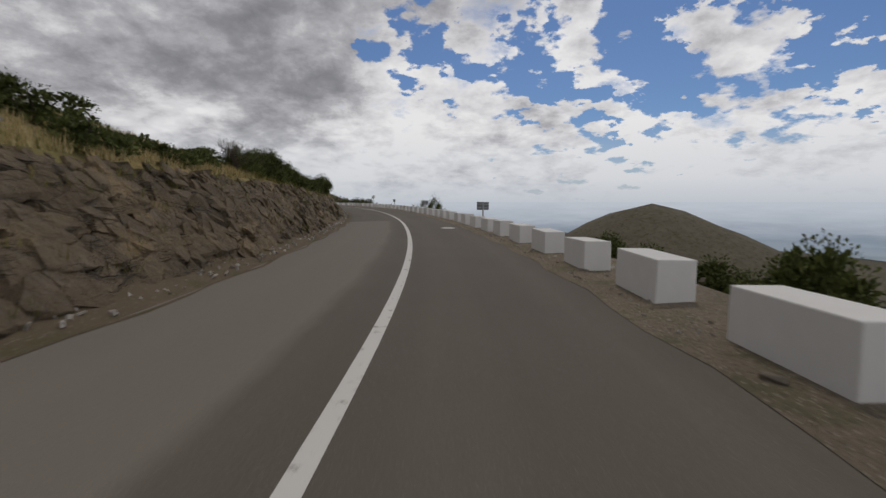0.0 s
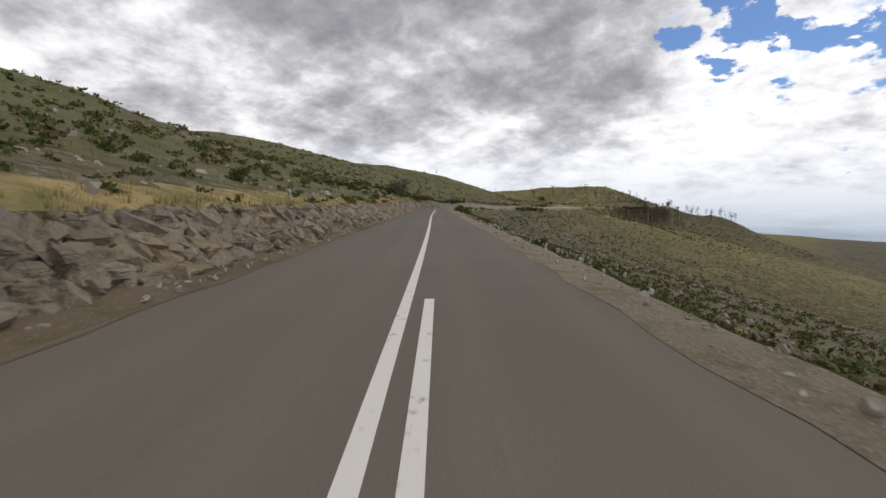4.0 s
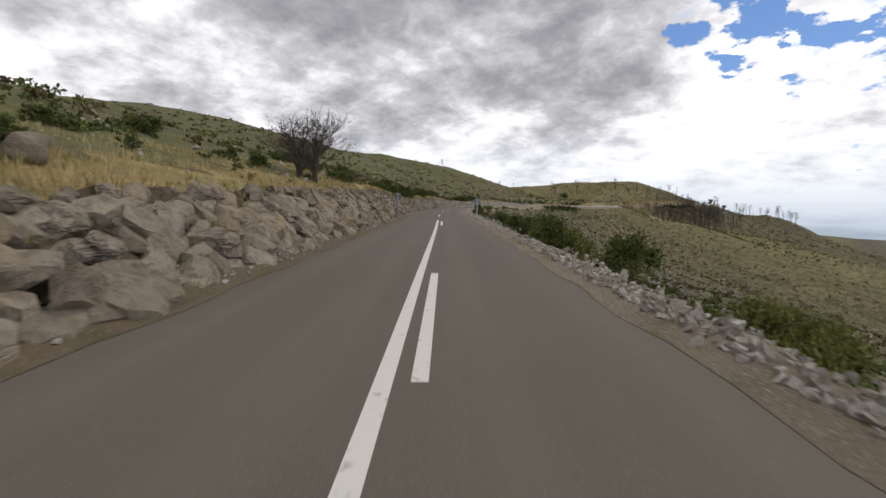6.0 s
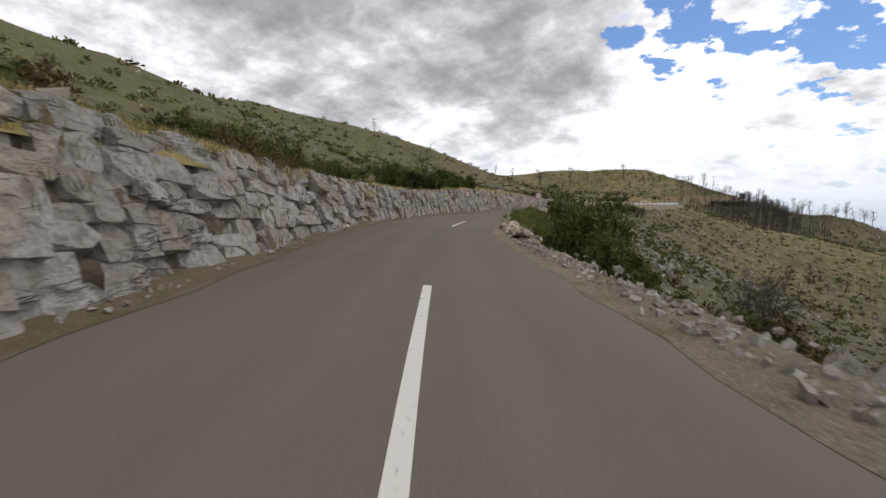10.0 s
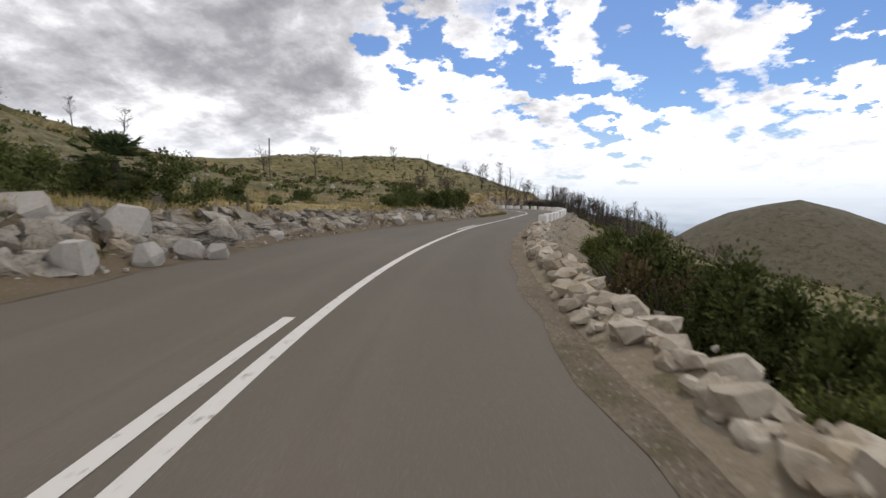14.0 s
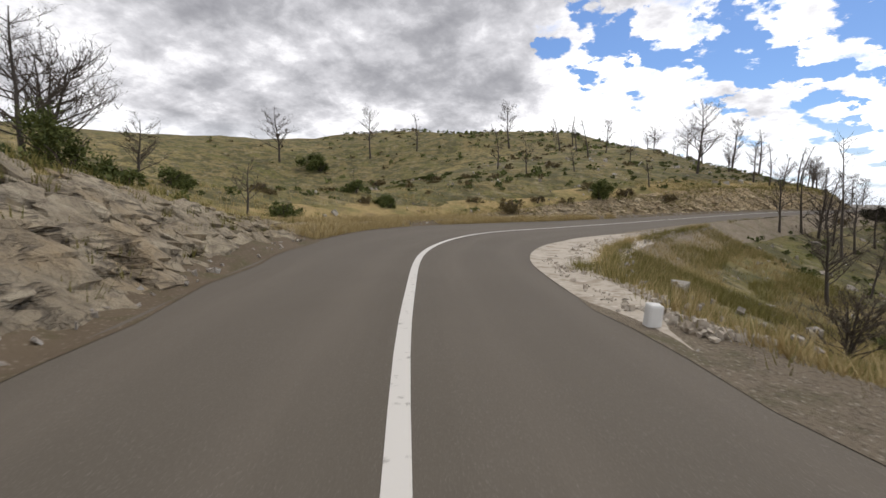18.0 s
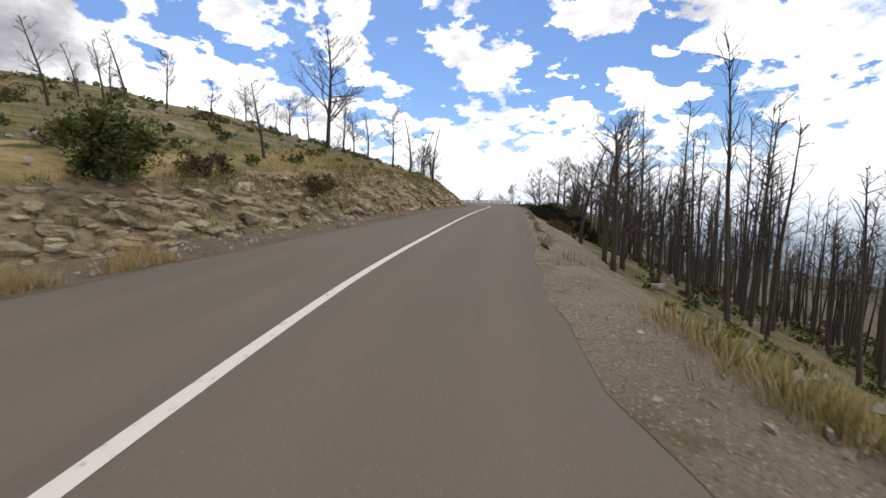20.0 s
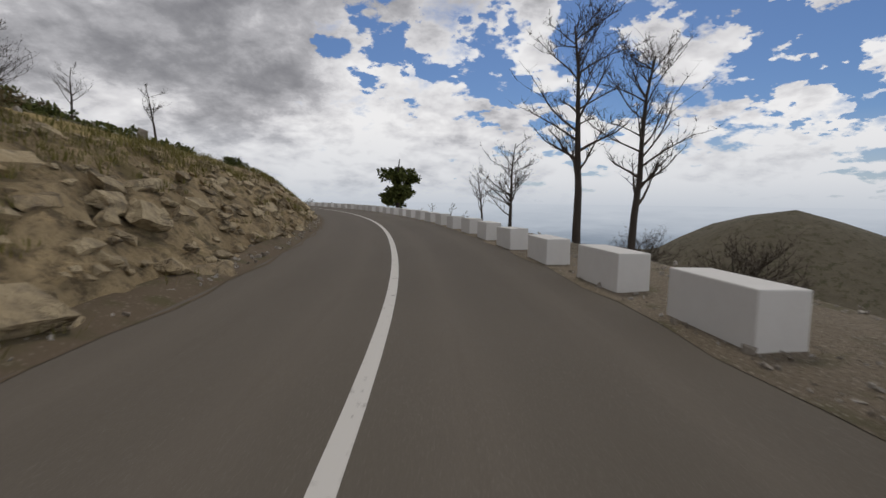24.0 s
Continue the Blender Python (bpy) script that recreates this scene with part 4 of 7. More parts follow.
def spot(t, lat, ahead):
    """The place lat metres to the right of and ahead of the camera's place at t."""
    x, y, z, yaw = car_at(t)
    a = radians(yaw)
    px, py = x + math.cos(a) * lat - math.sin(a) * ahead, y + math.sin(a) * lat + math.cos(a) * ahead
    return px, py


def ground_at(t, lat, ahead, dz=0.0):
    x, y = spot(t, lat, ahead)
    return Vector((x, y, surface(x, y) + dz))


def facing(t):
    return car_at(t)[3]


# ------------------------------------------------------------ signs and posts
def disc(bm, r, th, y, z, segs=32):
    m = Matrix.Translation((0, y, z)) @ Matrix.Rotation(radians(90), 4, "X")
    bmesh.ops.create_cone(bm, cap_ends=True, segments=segs, radius1=r, radius2=r, depth=th, matrix=m)


def ring(bm, r0, r1, y, z, segs=36):
    a = [bm.verts.new((r0 * math.cos(2 * math.pi * k / segs), y, z + r0 * math.sin(2 * math.pi * k / segs))) for k in range(segs)]
    c = [bm.verts.new((r1 * math.cos(2 * math.pi * k / segs), y, z + r1 * math.sin(2 * math.pi * k / segs))) for k in range(segs)]
    for k in range(segs):
        bm.faces.new((a[k], a[(k + 1) % segs], c[(k + 1) % segs], c[k]))


def post_of(root, h, w=0.08, d=0.04):
    bm = bmesh.new()
    box(bm, w, d, h + 0.5, pose(0, 0, (h - 0.5) / 2), 0.006)
    part("post", bm, M_STEEL, root, "galvanised steel post")


def flat(bm, pts, y):
    """A flat plate of outline pts (x, z) at depth y, facing -y."""
    bm.faces.new([bm.verts.new((x, y, z)) for x, z in pts])


def round_sign(name, label, place, h, r, kind):
    root = thing(name, label, "road sign", place=place)
    post_of(root, h - 0.02)
    bm = bmesh.new()
    disc(bm, r, 0.02, -0.04 if kind != "back" else 0.04, h - r)
    part("plate", bm, M_BACK if kind == "back" else M_SIGNW, root, "grey metal back of the plate" if kind == "back" else "white round plate")
    if kind == "back":
        for dz in (-0.12, 0.12):
            bm = bmesh.new()
            box(bm, r * 1.3, 0.02, 0.05, pose(0, 0.02, h - r + dz), 0.004)
            part("clamp", bm, M_STEEL, root)
    if kind == "no_overtaking":
        bm = bmesh.new()
        ring(bm, r * 0.76, r * 0.99, -0.054, h - r)
        part("red_rim", bm, M_RED, root, "red rim")
        for x, mat in ((-0.085, M_RED), (0.085, M_BLACK)):
            bm = bmesh.new()
            z = h - r - 0.03
            flat(bm, [(x - 0.07, z), (x + 0.07, z), (x + 0.07, z + 0.035), (x + 0.042, z + 0.045), (x + 0.032, z + 0.08), (x - 0.032, z + 0.08), (x - 0.042, z + 0.045), (x - 0.07, z + 0.035)], -0.056)
            for wx in (-0.045, 0.03):
                flat(bm, [(x + wx, z - 0.02), (x + wx + 0.022, z - 0.02), (x + wx + 0.022, z), (x + wx, z)], -0.056)
            part("car_symbol", bm, mat, root)
    if kind == "end":
        bm = bmesh.new()
        ring(bm, r * 0.93, r * 0.99, -0.054, h - r)
        part("dark_rim", bm, M_BLACK, root)
        for k in (-0.07, -0.025, 0.02, 0.065):
            bm = bmesh.new()
            c, s_ = math.cos(radians(50)), math.sin(radians(50))
            q = [(-r * 0.88, k - 0.011), (r * 0.88, k - 0.011), (r * 0.88, k + 0.011), (-r * 0.88, k + 0.011)]
            flat(bm, [(x * c - z * s_, h - r + x * s_ + z * c) for x, z in q], -0.056)
            part("stripe", bm, M_BLACK, root)
    return root


def chevron_back(place, h=1.3, tilt=0):
    root = thing("curve_panel", "grey back of a small rectangular curve panel on a steel post", "road sign", "curve panels behind the guard blocks", place)
    post_of(root, h - 0.04, 0.06, 0.06)
    bm = bmesh.new()
    box(bm, 0.62, 0.03, 0.40, pose(0, 0.05, h - 0.2), 0.008)
    part("panel", bm, M_BACK, root)
    for dz in (-0.09, 0.09):
        bm = bmesh.new()
        box(bm, 0.56, 0.02, 0.035, pose(0, 0.02, h - 0.2 + dz), 0.004)
        part("rail", bm, M_STEEL, root)


def sign_pose(t, lat, ahead, turn=0.0, z=0.0, lean=0.0):
    x, y = spot(t, lat, ahead)
    return pose(x, y, surface(x, y) + z, 0, lean, facing(t) + turn)


for t_, lat_, ah_, h_, tu_ in ((0.5, 3.15, 7.9, 1.35, 8), (1.2, 3.2, 7.6, 1.35, 8), (2.0, 3.95, 4.9, 1.45, 49), (2.5, 4.1, 6.9, 1.42, 10)):
    s_ = along(t_) + ah_
    x_, y_ = spot(t_, lat_, ah_)
    chevron_back(pose(x_, y_, at(s_).z - 0.1, 0, 0.8, facing(t_) + tu_), h_)
x_, y_ = spot(2.4, 4.1, 6.7)
round_sign("end_of_limit_sign", "white round sign with thin dark diagonal stripes on a steel post", pose(x_, y_, at(along(2.4) + 6.7).z - 0.1, 0, 0, facing(2.4) + 4), 2.1, 0.29, "end")
round_sign("sign_back", "grey back of a round road sign on a leaning steel post", sign_pose(7.0, 2.6, 4.85, 20, 0, 3), 1.66, 0.29, "back")
round_sign("sign_back", "grey back of a round road sign beside the rock", sign_pose(7.0, -3.6, 5.25, -22, 0, -1.5), 1.95, 0.29, "back")
round_sign("sign_back", "grey back of a round road sign at the bend", sign_pose(16.0, -4.95, 10.2, -8, 0, -1), 1.95, 0.30, "back")
round_sign("no_overtaking_sign", "red-rimmed no-overtaking sign on a steel post beside the low wall", sign_pose(11.2, 2.35, 7.3, -3), 1.95, 0.29, "no_overtaking")
round_sign("no_overtaking_sign", "red-rimmed no-overtaking sign on a steel post before the rock", sign_pose(11.0, -3.4, 14.4, 6), 1.95, 0.29, "no_overtaking")


def warning_sign():
    root = thing("warning_sign", "red-bordered triangular warning sign above a white plate", "road sign", place=sign_pose(22.6, 4.3, 8.7, 6, 0.0, -1))
    h = 2.75
    post_of(root, h - 0.2)
    tri = lambda e, z0: [(-0.45 + e * 1.6, z0 + e), (0.45 - e * 1.6, z0 + e), (0, z0 + 0.78 - e * 1.9)]
    bm = bmesh.new()
    flat(bm, tri(0, h - 0.78), -0.05)
    part("red_border", bm, M_RED, root, "red triangular border")
    bm = bmesh.new()
    flat(bm, tri(0.085, h - 0.78), -0.055)
    part("white_field", bm, M_SIGNW, root)
    bm = bmesh.new()
    flat(bm, [(-0.12, h - 0.66), (0.12, h - 0.66), (0.05, h - 0.58), (0.07, h - 0.45), (0, h - 0.36), (-0.08, h - 0.5)], -0.06)
    part("symbol", bm, M_BLACK, root)
    bm = bmesh.new()
    box(bm, 0.86, 0.02, 0.30, pose(0, -0.04, h - 0.95), 0.008)
    plate = part("plate", bm, M_SIGNW, root, "white rectangular plate")
    bm = bmesh.new()
    for x0, x1 in ((-0.36, -0.05), (0.02, 0.2), (0.25, 0.36)):
        flat(bm, [(x0, h - 0.99), (x1, h - 0.99), (x1, h - 0.90), (x0, h - 0.90)], -0.053)
    part("text_bar", bm, M_BLACK, plate)
    bm = bmesh.new()
    flat(bm, [(0.43, h - 0.78), (-0.43, h - 0.78), (0, h - 0.02)], -0.04)
    part("back_plate", bm, M_BACK, root)


warning_sign()


def delineator():
    x, y = spot(3.3, 2.5, 7.9)
    root = thing("marker_post", "slim white roadside marker post with a dark band", "marker post", place=pose(x, y, at(along(3.3) + 8).z - 0.05, 0, 0, facing(3.3)))
    bm = bmesh.new()
    box(bm, 0.10, 0.09, 1.1, pose(0, 0, 0.45), 0.02)
    part("post", bm, M_SIGNW, root)
    bm = bmesh.new()
    box(bm, 0.108, 0.098, 0.2, pose(0, 0, 0.80), 0.02)
    band = part("band", bm, M_BLACK, root, "black band")
    bm = bmesh.new()
    box(bm, 0.05, 0.01, 0.12, pose(0, -0.052, 0.80), 0.003)
    part("reflector", bm, M_BACK, band)


delineator()


def timber_pole(place, h, r, label, lean):
    root = thing("utility_pole", label, "pole", place=place)
    bm = bmesh.new()
    pts = [Vector((lean * (k / 8) + 0.03 * math.sin(k), 0, -1.5 + (h + 1.5) * k / 8)) for k in range(9)]
    tube(bm, pts, [r * (1 - 0.04 * k) for k in range(9)], 12)
    part("shaft", bm, M_POLE, root, smooth=True)
    bm = bmesh.new()
    box(bm, 0.05, 0.25, 0.18, pose(lean * 0.92, -r * 0.6, h * 0.9), 0.01)
    part("bracket", bm, M_STEEL, root)


g_ = ground_at(17.5, 6.5, 10.5)
timber_pole(Matrix.Translation(g_) @ pose(0, 0, 0, 0, 0, facing(17.5)), car_at(17.5)[2] + 2.65 - g_.z, 0.14, "weathered timber utility pole leaning on the slope below the road", -0.35)
g_ = ground_at(14.5, -30, 44)
timber_pole(Matrix.Translation(g_), 5.5, 0.11, "thin distant timber pole on the grassy hill", 0.05)
x_, y_ = spot(18.0, 2.3, 4.9)
tagged(part("marker_stone", (lambda bm: (box(bm, 0.16, 0.16, 0.4, pose(x_, y_, surface(x_, y_) + 0.1, 4, 3, 20), 0.03), bm)[1])(bmesh.new()), M_SIGNW, None), "small whitewashed marker stone on the gravel", "marker stone")

def fence_post(t, lat, ahead, h):
    p = ground_at(t, lat, ahead)
    p.z = min(p.z, at(along(t) + ahead).z + 0.3)
    root = thing("fence_post", "weathered timber fence post at the end of the rocks", "post", place=Matrix.Translation(p) @ pose(0, 0, 0, 3, -2, 20))
    bm = bmesh.new()
    tube(bm, [Vector((0, 0, -0.3)), Vector((0.01, 0, h * 0.5)), Vector((0, 0.02, h))], [0.06, 0.055, 0.05], 8)
    part("post", bm, M_POLE, root)


fence_post(14.0, -6.4, 15.2, 1.1)
fence_post(14.0, -6.9, 15.6, 1.0)

# pale patch of paint on the asphalt
def road_patch(t, lat, ahead, rx, ry):
    x, y = spot(t, lat, ahead)
    s = along(t) + ahead
    V = []
    for k in range(28):
        a = 2 * math.pi * k / 28
        q = 1 + 0.12 * noise.noise(Vector((math.cos(a) * 2, math.sin(a) * 2, 4)))
        V.append((x + rx * q * math.cos(a), y + ry * q * math.sin(a), at(s).z + 0.034))
    tagged(new("road_patch", mesh_from("road_patch", V, [tuple(range(28))], M_PAINT)), "pale worn patch on the asphalt", "road marking", kind="structure")


road_patch(0.5, 1.3, 6.6, 0.36, 0.55)


# ------------------------------------------------------------ burnt trees
def burnt_tree(seed, h, spread, fine=True, trunks=1, limbs=28, shoots=9, twigs=6):
    """Meshes of a leafless, fire-blackened pine: trunk, limbs and twigs."""
    r = random.Random(seed)
    tr, cr = bmesh.new(), bmesh.new()

    def limb(bm, p, dirv, length, rad, level):
        n = (6, 4, 2)[level]
        pts, q, d = [p.copy()], p.copy(), dirv.normalized()
        for k in range(n):
            d = (d + Vector((r.uniform(-1, 1), r.uniform(-1, 1), r.uniform(-0.4, 0.8))) * (0.10 if not level else 0.22)).normalized()
            q = q + d * length / n
            pts.append(q.copy())
        radii = [rad * (1 - 0.82 * k / n) for k in range(n + 1)]
        tube(bm, pts, radii, 7 if level == 0 else (4 if level == 1 else 3), level == 0)
        return pts, radii

    for tk in range(trunks):
        base = Vector((r.uniform(-0.3, 0.3) * (trunks > 1), r.uniform(-0.3, 0.3) * (trunks > 1), -0.4))
        lean = Vector((r.uniform(-0.12, 0.12), r.uniform(-0.12, 0.12), 1)) + Vector((r.uniform(-.25, .25), r.uniform(-.25, .25), 0)) * (trunks > 1)
        pts, radii = limb(tr, base, lean, h * r.uniform(0.9, 1.0), h * 0.016 + 0.02, 0)
        for k in range(limbs if fine else 14):
            f = r.uniform(0.26 if limbs > 15 else 0.2, 0.98)
            i = min(int(f * 6), 5)
            w = f * 6 - i
            p = pts[i].lerp(pts[i + 1], w)
            a = r.uniform(0, 2 * math.pi)
            dv = Vector((math.cos(a), math.sin(a), r.uniform(0.25, 1.0)))
            ln = spread * (1.15 - 0.75 * f) * r.uniform(0.55, 1.1)
            lp, lr = limb(cr, p, dv, ln, radii[i] * 0.45, 1)
            for m in range(shoots if fine else 6):
                g = r.uniform(0.25, 1.0)
                j = min(int(g * 4), 3)
                pp = lp[j].lerp(lp[j + 1], g * 4 - j)
                dv2 = (lp[j + 1] - lp[j]).normalized() + Vector((r.uniform(-1, 1), r.uniform(-1, 1), r.uniform(-0.3, 0.9))) * 0.8
                tp, _ = limb(cr, pp, dv2, ln * r.uniform(0.2, 0.5), max(lr[j] * 0.5, 0.009), 2)
                for _k in range(twigs):
                    q = r.choice(tp[1:])
                    e = q + Vector((r.uniform(-1, 1), r.uniform(-1, 1), r.uniform(-0.2, 1))).normalized() * ln * r.uniform(0.12, 0.24)
                    o = Vector((r.uniform(-1, 1), r.uniform(-1, 1), 0)).normalized() * 0.009
                    cr.faces.new([cr.verts.new(q - o), cr.verts.new(q + o), cr.verts.new(e)])
    out = []
    for nm, bm, mt in (("trunk", tr, M_BARK), ("crown", cr, M_TWIG)):
        me = bpy.data.meshes.new(nm)
        bm.to_mesh(me)
        bm.free()
        me.materials.append(mt)
        me.polygons.foreach_set("use_smooth", [True] * len(me.polygons))
        out.append(me)
    return out


TREES = [burnt_tree(11, 5.0, 2.1), burnt_tree(12, 6.0, 2.3), burnt_tree(13, 4.2, 1.6, False), burnt_tree(14, 5.5, 1.5, False), burnt_tree(15, 6.5, 3.2), burnt_tree(16, 3.0, 2.4, True, 3, 20, 7, 5), burnt_tree(17, 3.2, 2.9, True, 2, 9, 6, 3)]
TREE_LABEL = ["leafless fire-blackened pine with fine bare twigs", "tall leafless burnt pine with fanned bare limbs", "small leafless burnt tree on the slope", "slim leafless burnt pine", "broad-crowned leafless burnt tree", "bare many-stemmed burnt shrub tree", "bare spreading tree with open crooked limbs"]
TREE_H = [5.0, 6.0, 4.2, 5.5, 6.5, 3.0, 3.2]
tree_n = [0]


def tree(x, y, kind, height, turn=0.0, lean=0.0, base=None):
    if abs(float(nearest(np.array([x]), np.array([y]))[1][0])) < 4.6:
        return
    z = surface(x, y) if base is None else base
    s = height / TREE_H[kind]
    root = thing("burnt_tree", TREE_LABEL[kind], "tree", "burnt trees on the hillside", pose(x, y, z, 0, lean, turn) @ Matrix.Scale(s, 4))
    part("trunk", TREES[kind][0], None, root)
    part("crown", TREES[kind][1], None, root)
    tree_n[0] += 1


# the ones that stand out: seconds, right, ahead, kind, height
for t_, la_, ah_, k_, h_ in (
        (24.0, 4.4, 15.0, 1, 6.2), (24.0, 5.9, 14.5, 1, 6.0), (24.0, 3.2, 22.0, 0, 4.0), (24.0, 11.0, 17.0, 5, 2.9), (24.0, 9.5, 22.0, 5, 2.6), (24.0, 2.3, 26.0, 2, 3.0),
        (24.0, -9.5, 15.5, 2, 2.2), (24.0, -13.5, 17.0, 2, 2.4), (24.0, -14.5, 15.0, 5, 2.2),
        (23.5, 6.8, 8.6, 0, 3.6), (23.0, 8.4, 9.6, 1, 4.4), (23.0, 9.5, 20.0, 2, 3.6), (23.0, 8.0, 22.0, 0, 3.9), (23.0, 14.0, 18.0, 2, 3.0), (23.0, 6.5, 13.5, 3, 2.8),
        (23.0, -8.2, 9.5, 1, 3.6), (23.0, -7.6, 10.6, 3, 3.0), (23.0, -9.6, 10.0, 1, 4.0), (22.5, -9.3, 12.0, 1, 3.8), (22.5, -8.8, 12.6, 0, 3.2), (22.0, -9.4, 11.5, 3, 4.4), (22.0, -8.4, 13.5, 2, 3.2), (22.0, -9.0, 15.5, 0, 3.4), (21.5, -8.6, 10.0, 3, 4.0), (21.5, -8.3, 13.0, 2, 3.2), (21.5, -7.4, 15.0, 3, 4.2),
        (21.5, -10.0, 9.0, 1, 3.8), (22.0, 4.6, 13.0, 0, 4.3), (22.0, 7.6, 10.5, 4, 6.0), (22.0, 8.6, 9.8, 1, 6.4), (22.0, 6.8, 15.0, 3, 5.0), (22.0, 9.5, 14.5, 3, 5.5), (22.3, 6.6, 9.3, 4, 5.2),
        (21.5, 5.2, 18.0, 1, 5.6), (21.5, 7.6, 17.5, 3, 6.2), (21.5, 8.8, 18.5, 1, 6.5), (21.5, 11.0, 12.0, 4, 6.2), (21.5, 9.4, 10.0, 3, 6.5), (21.5, 13.0, 16.0, 1, 6.0), (21.5, 10.2, 20.0, 3, 5.5),
        (19.5, 6.2, 25.0, 5, 3.4), (19.5, 8.6, 24.0, 0, 4.4), (19.5, 10.5, 23.0, 4, 5.4), (19.5, 9.5, 28.0, 3, 4.5), (19.5, 12.5, 22.0, 1, 4.6), (19.5, 14.0, 26.0, 3, 4.2), (19.0, 15.0, 24.0, 1, 4.8), (19.0, 17.0, 26.0, 3, 5.0), (19.0, 18.5, 25.0, 0, 4.6), (19.0, 20.0, 30.0, 3, 5.0),
        (18.0, -7.9, 8.8, 4, 3.0), (17.9, -8.6, 11.5, 5, 2.6), (17.0, 8.6, 16.5, 4, 5.2), (17.0, 6.9, 21.0, 5, 2.6), (17.0, 11.5, 20.0, 1, 4.0), (17.0, 14.0, 22.0, 3, 4.4), (17.0, -14.0, 30.0, 0, 2.6), (17.0, -11.5, 32.0, 2, 2.6),
        (15.5, -9.2, 10.2, 5, 2.6), (15.0, -14.0, 30.0, 5, 2.0), (13.5, -6.2, 11.0, 5, 2.0), (13.5, -8.0, 14.0, 5, 2.0), (11.0, -8.0, 15.5, 6, 3.6), (9.0, -9.4, 10.2, 6, 3.6), (9.0, -7.4, 12.2, 6, 2.2),
        (8.6, -9.2, 14.0, 6, 2.6), (7.0, -7.6, 8.8, 6, 1.5), (6.5, -7.3, 7.6, 6, 3.0), (6.2, -6.6, 17.0, 5, 3.4), (6.2, -7.6, 19.0, 5, 3.0), (0.5, -7.6, 8.8, 5, 1.3), (0.0, -7.5, 17.0, 5, 1.2), (14.0, 8.5, 13.0, 5, 2.2), (14.0, 9.6, 15.0, 5, 2.4), (10.0, 7.2, 10.0, 5, 1.8), (18.0, 7.4, 8.2, 5, 1.7)):
    x_, y_ = spot(t_, la_, ah_)
    if t_ >= 21.5 and la_ > 0:
        h_ *= 1.32
    if t_ >= 21.5 and t_ < 23.5 and la_ < 0:
        h_ *= 1.5
    tree(x_, y_, k_, h_, hash01(t_, la_, 3) * 360, (hash01(ah_, la_) - 0.5) * 6)
for k_ in range(34):
    # the thick of the burnt wood below the last bend
    x_, y_ = spot(22.0, 9.0 + 15 * hash01(k_, 11), 6.0 + 24 * hash01(k_, 12))
    if float(nearest(np.array([x_]), np.array([y_]))[1][0]) > 6.5:
        tree(x_, y_, (0, 1, 3, 2)[k_ % 4], 5.0 + 3.5 * hash01(k_, 13), hash01(k_, 14) * 360, 8 * (hash01(k_, 15) - 0.5))
# the burnt pines on the spur above the bend: x, y, height, kind
for x_, y_, h_, k_ in ((-229.6, 552.8, 13.5, 0), (-213.6, 565.0, 12.5, 1), (-204.1, 570.2, 10.1, 3), (-172.7, 525.4, 5.7, 3), (-182.7, 574.4, 11.2, 1), (-167.7, 518.5, 4.5, 2), (-170.2, 564.9, 7.4, 3),
                       (-169.0, 578.8, 7.9, 3), (-165.3, 548.0, 5.7, 2), (-163.2, 543.6, 6.4, 3), (-160.9, 550.1, 5.8, 1), (-153.0, 562.4, 5.7, 0), (-150.4, 555.7, 3.6, 2), (-155.6, 519.2, 3.8, 2), (-143.9, 546.0, 4.8, 0)):
    tree(x_, y_, k_, h_, hash01(x_, y_) * 360, 5 * (hash01(y_, x_) - 0.5))
tree(-149.6, 533.8, 4, 9.3, 40)
for k_ in range(26):
    # the row of burnt pines along the crest
    w_ = k_ / 25
    if abs(float(nearest(np.array([-150 + 92 * w_]), np.array([560 + 42 * w_]))[1][0])) < 16:
        continue
    tree(-150 + 92 * w_ + 5 * hash01(k_, 1), 560 + 42 * w_ + 9 * hash01(k_, 2), (0, 1, 1, 3)[k_ % 4], 7.0 + 4.0 * hash01(k_, 3), hash01(k_, 4) * 360, 6 * (hash01(k_, 5) - 0.5))

rng_ = random.Random(5)
placed = 0
while placed < 125:
    # burnt woods below and beyond the road in its second half, sparse on the spur above it
    s_ = rng_.uniform(along(14.2), along(24) + 110)
    below = rng_.random() < 0.86
    d_ = rng_.uniform(11, 62) if below else -rng_.uniform(14, 75)
    if below and s_ < along(16.5) and d_ < 30:
        continue
    p_ = at(s_, d_)
    if abs(float(nearest(np.array([p_.x]), np.array([p_.y]))[1][0])) < 9:
        continue
    tree(p_.x, p_.y, rng_.choice((0, 1, 2, 3, 3, 2)), rng_.uniform(3.0, 5.6), rng_.uniform(0, 360), rng_.uniform(-5, 5))
    placed += 1


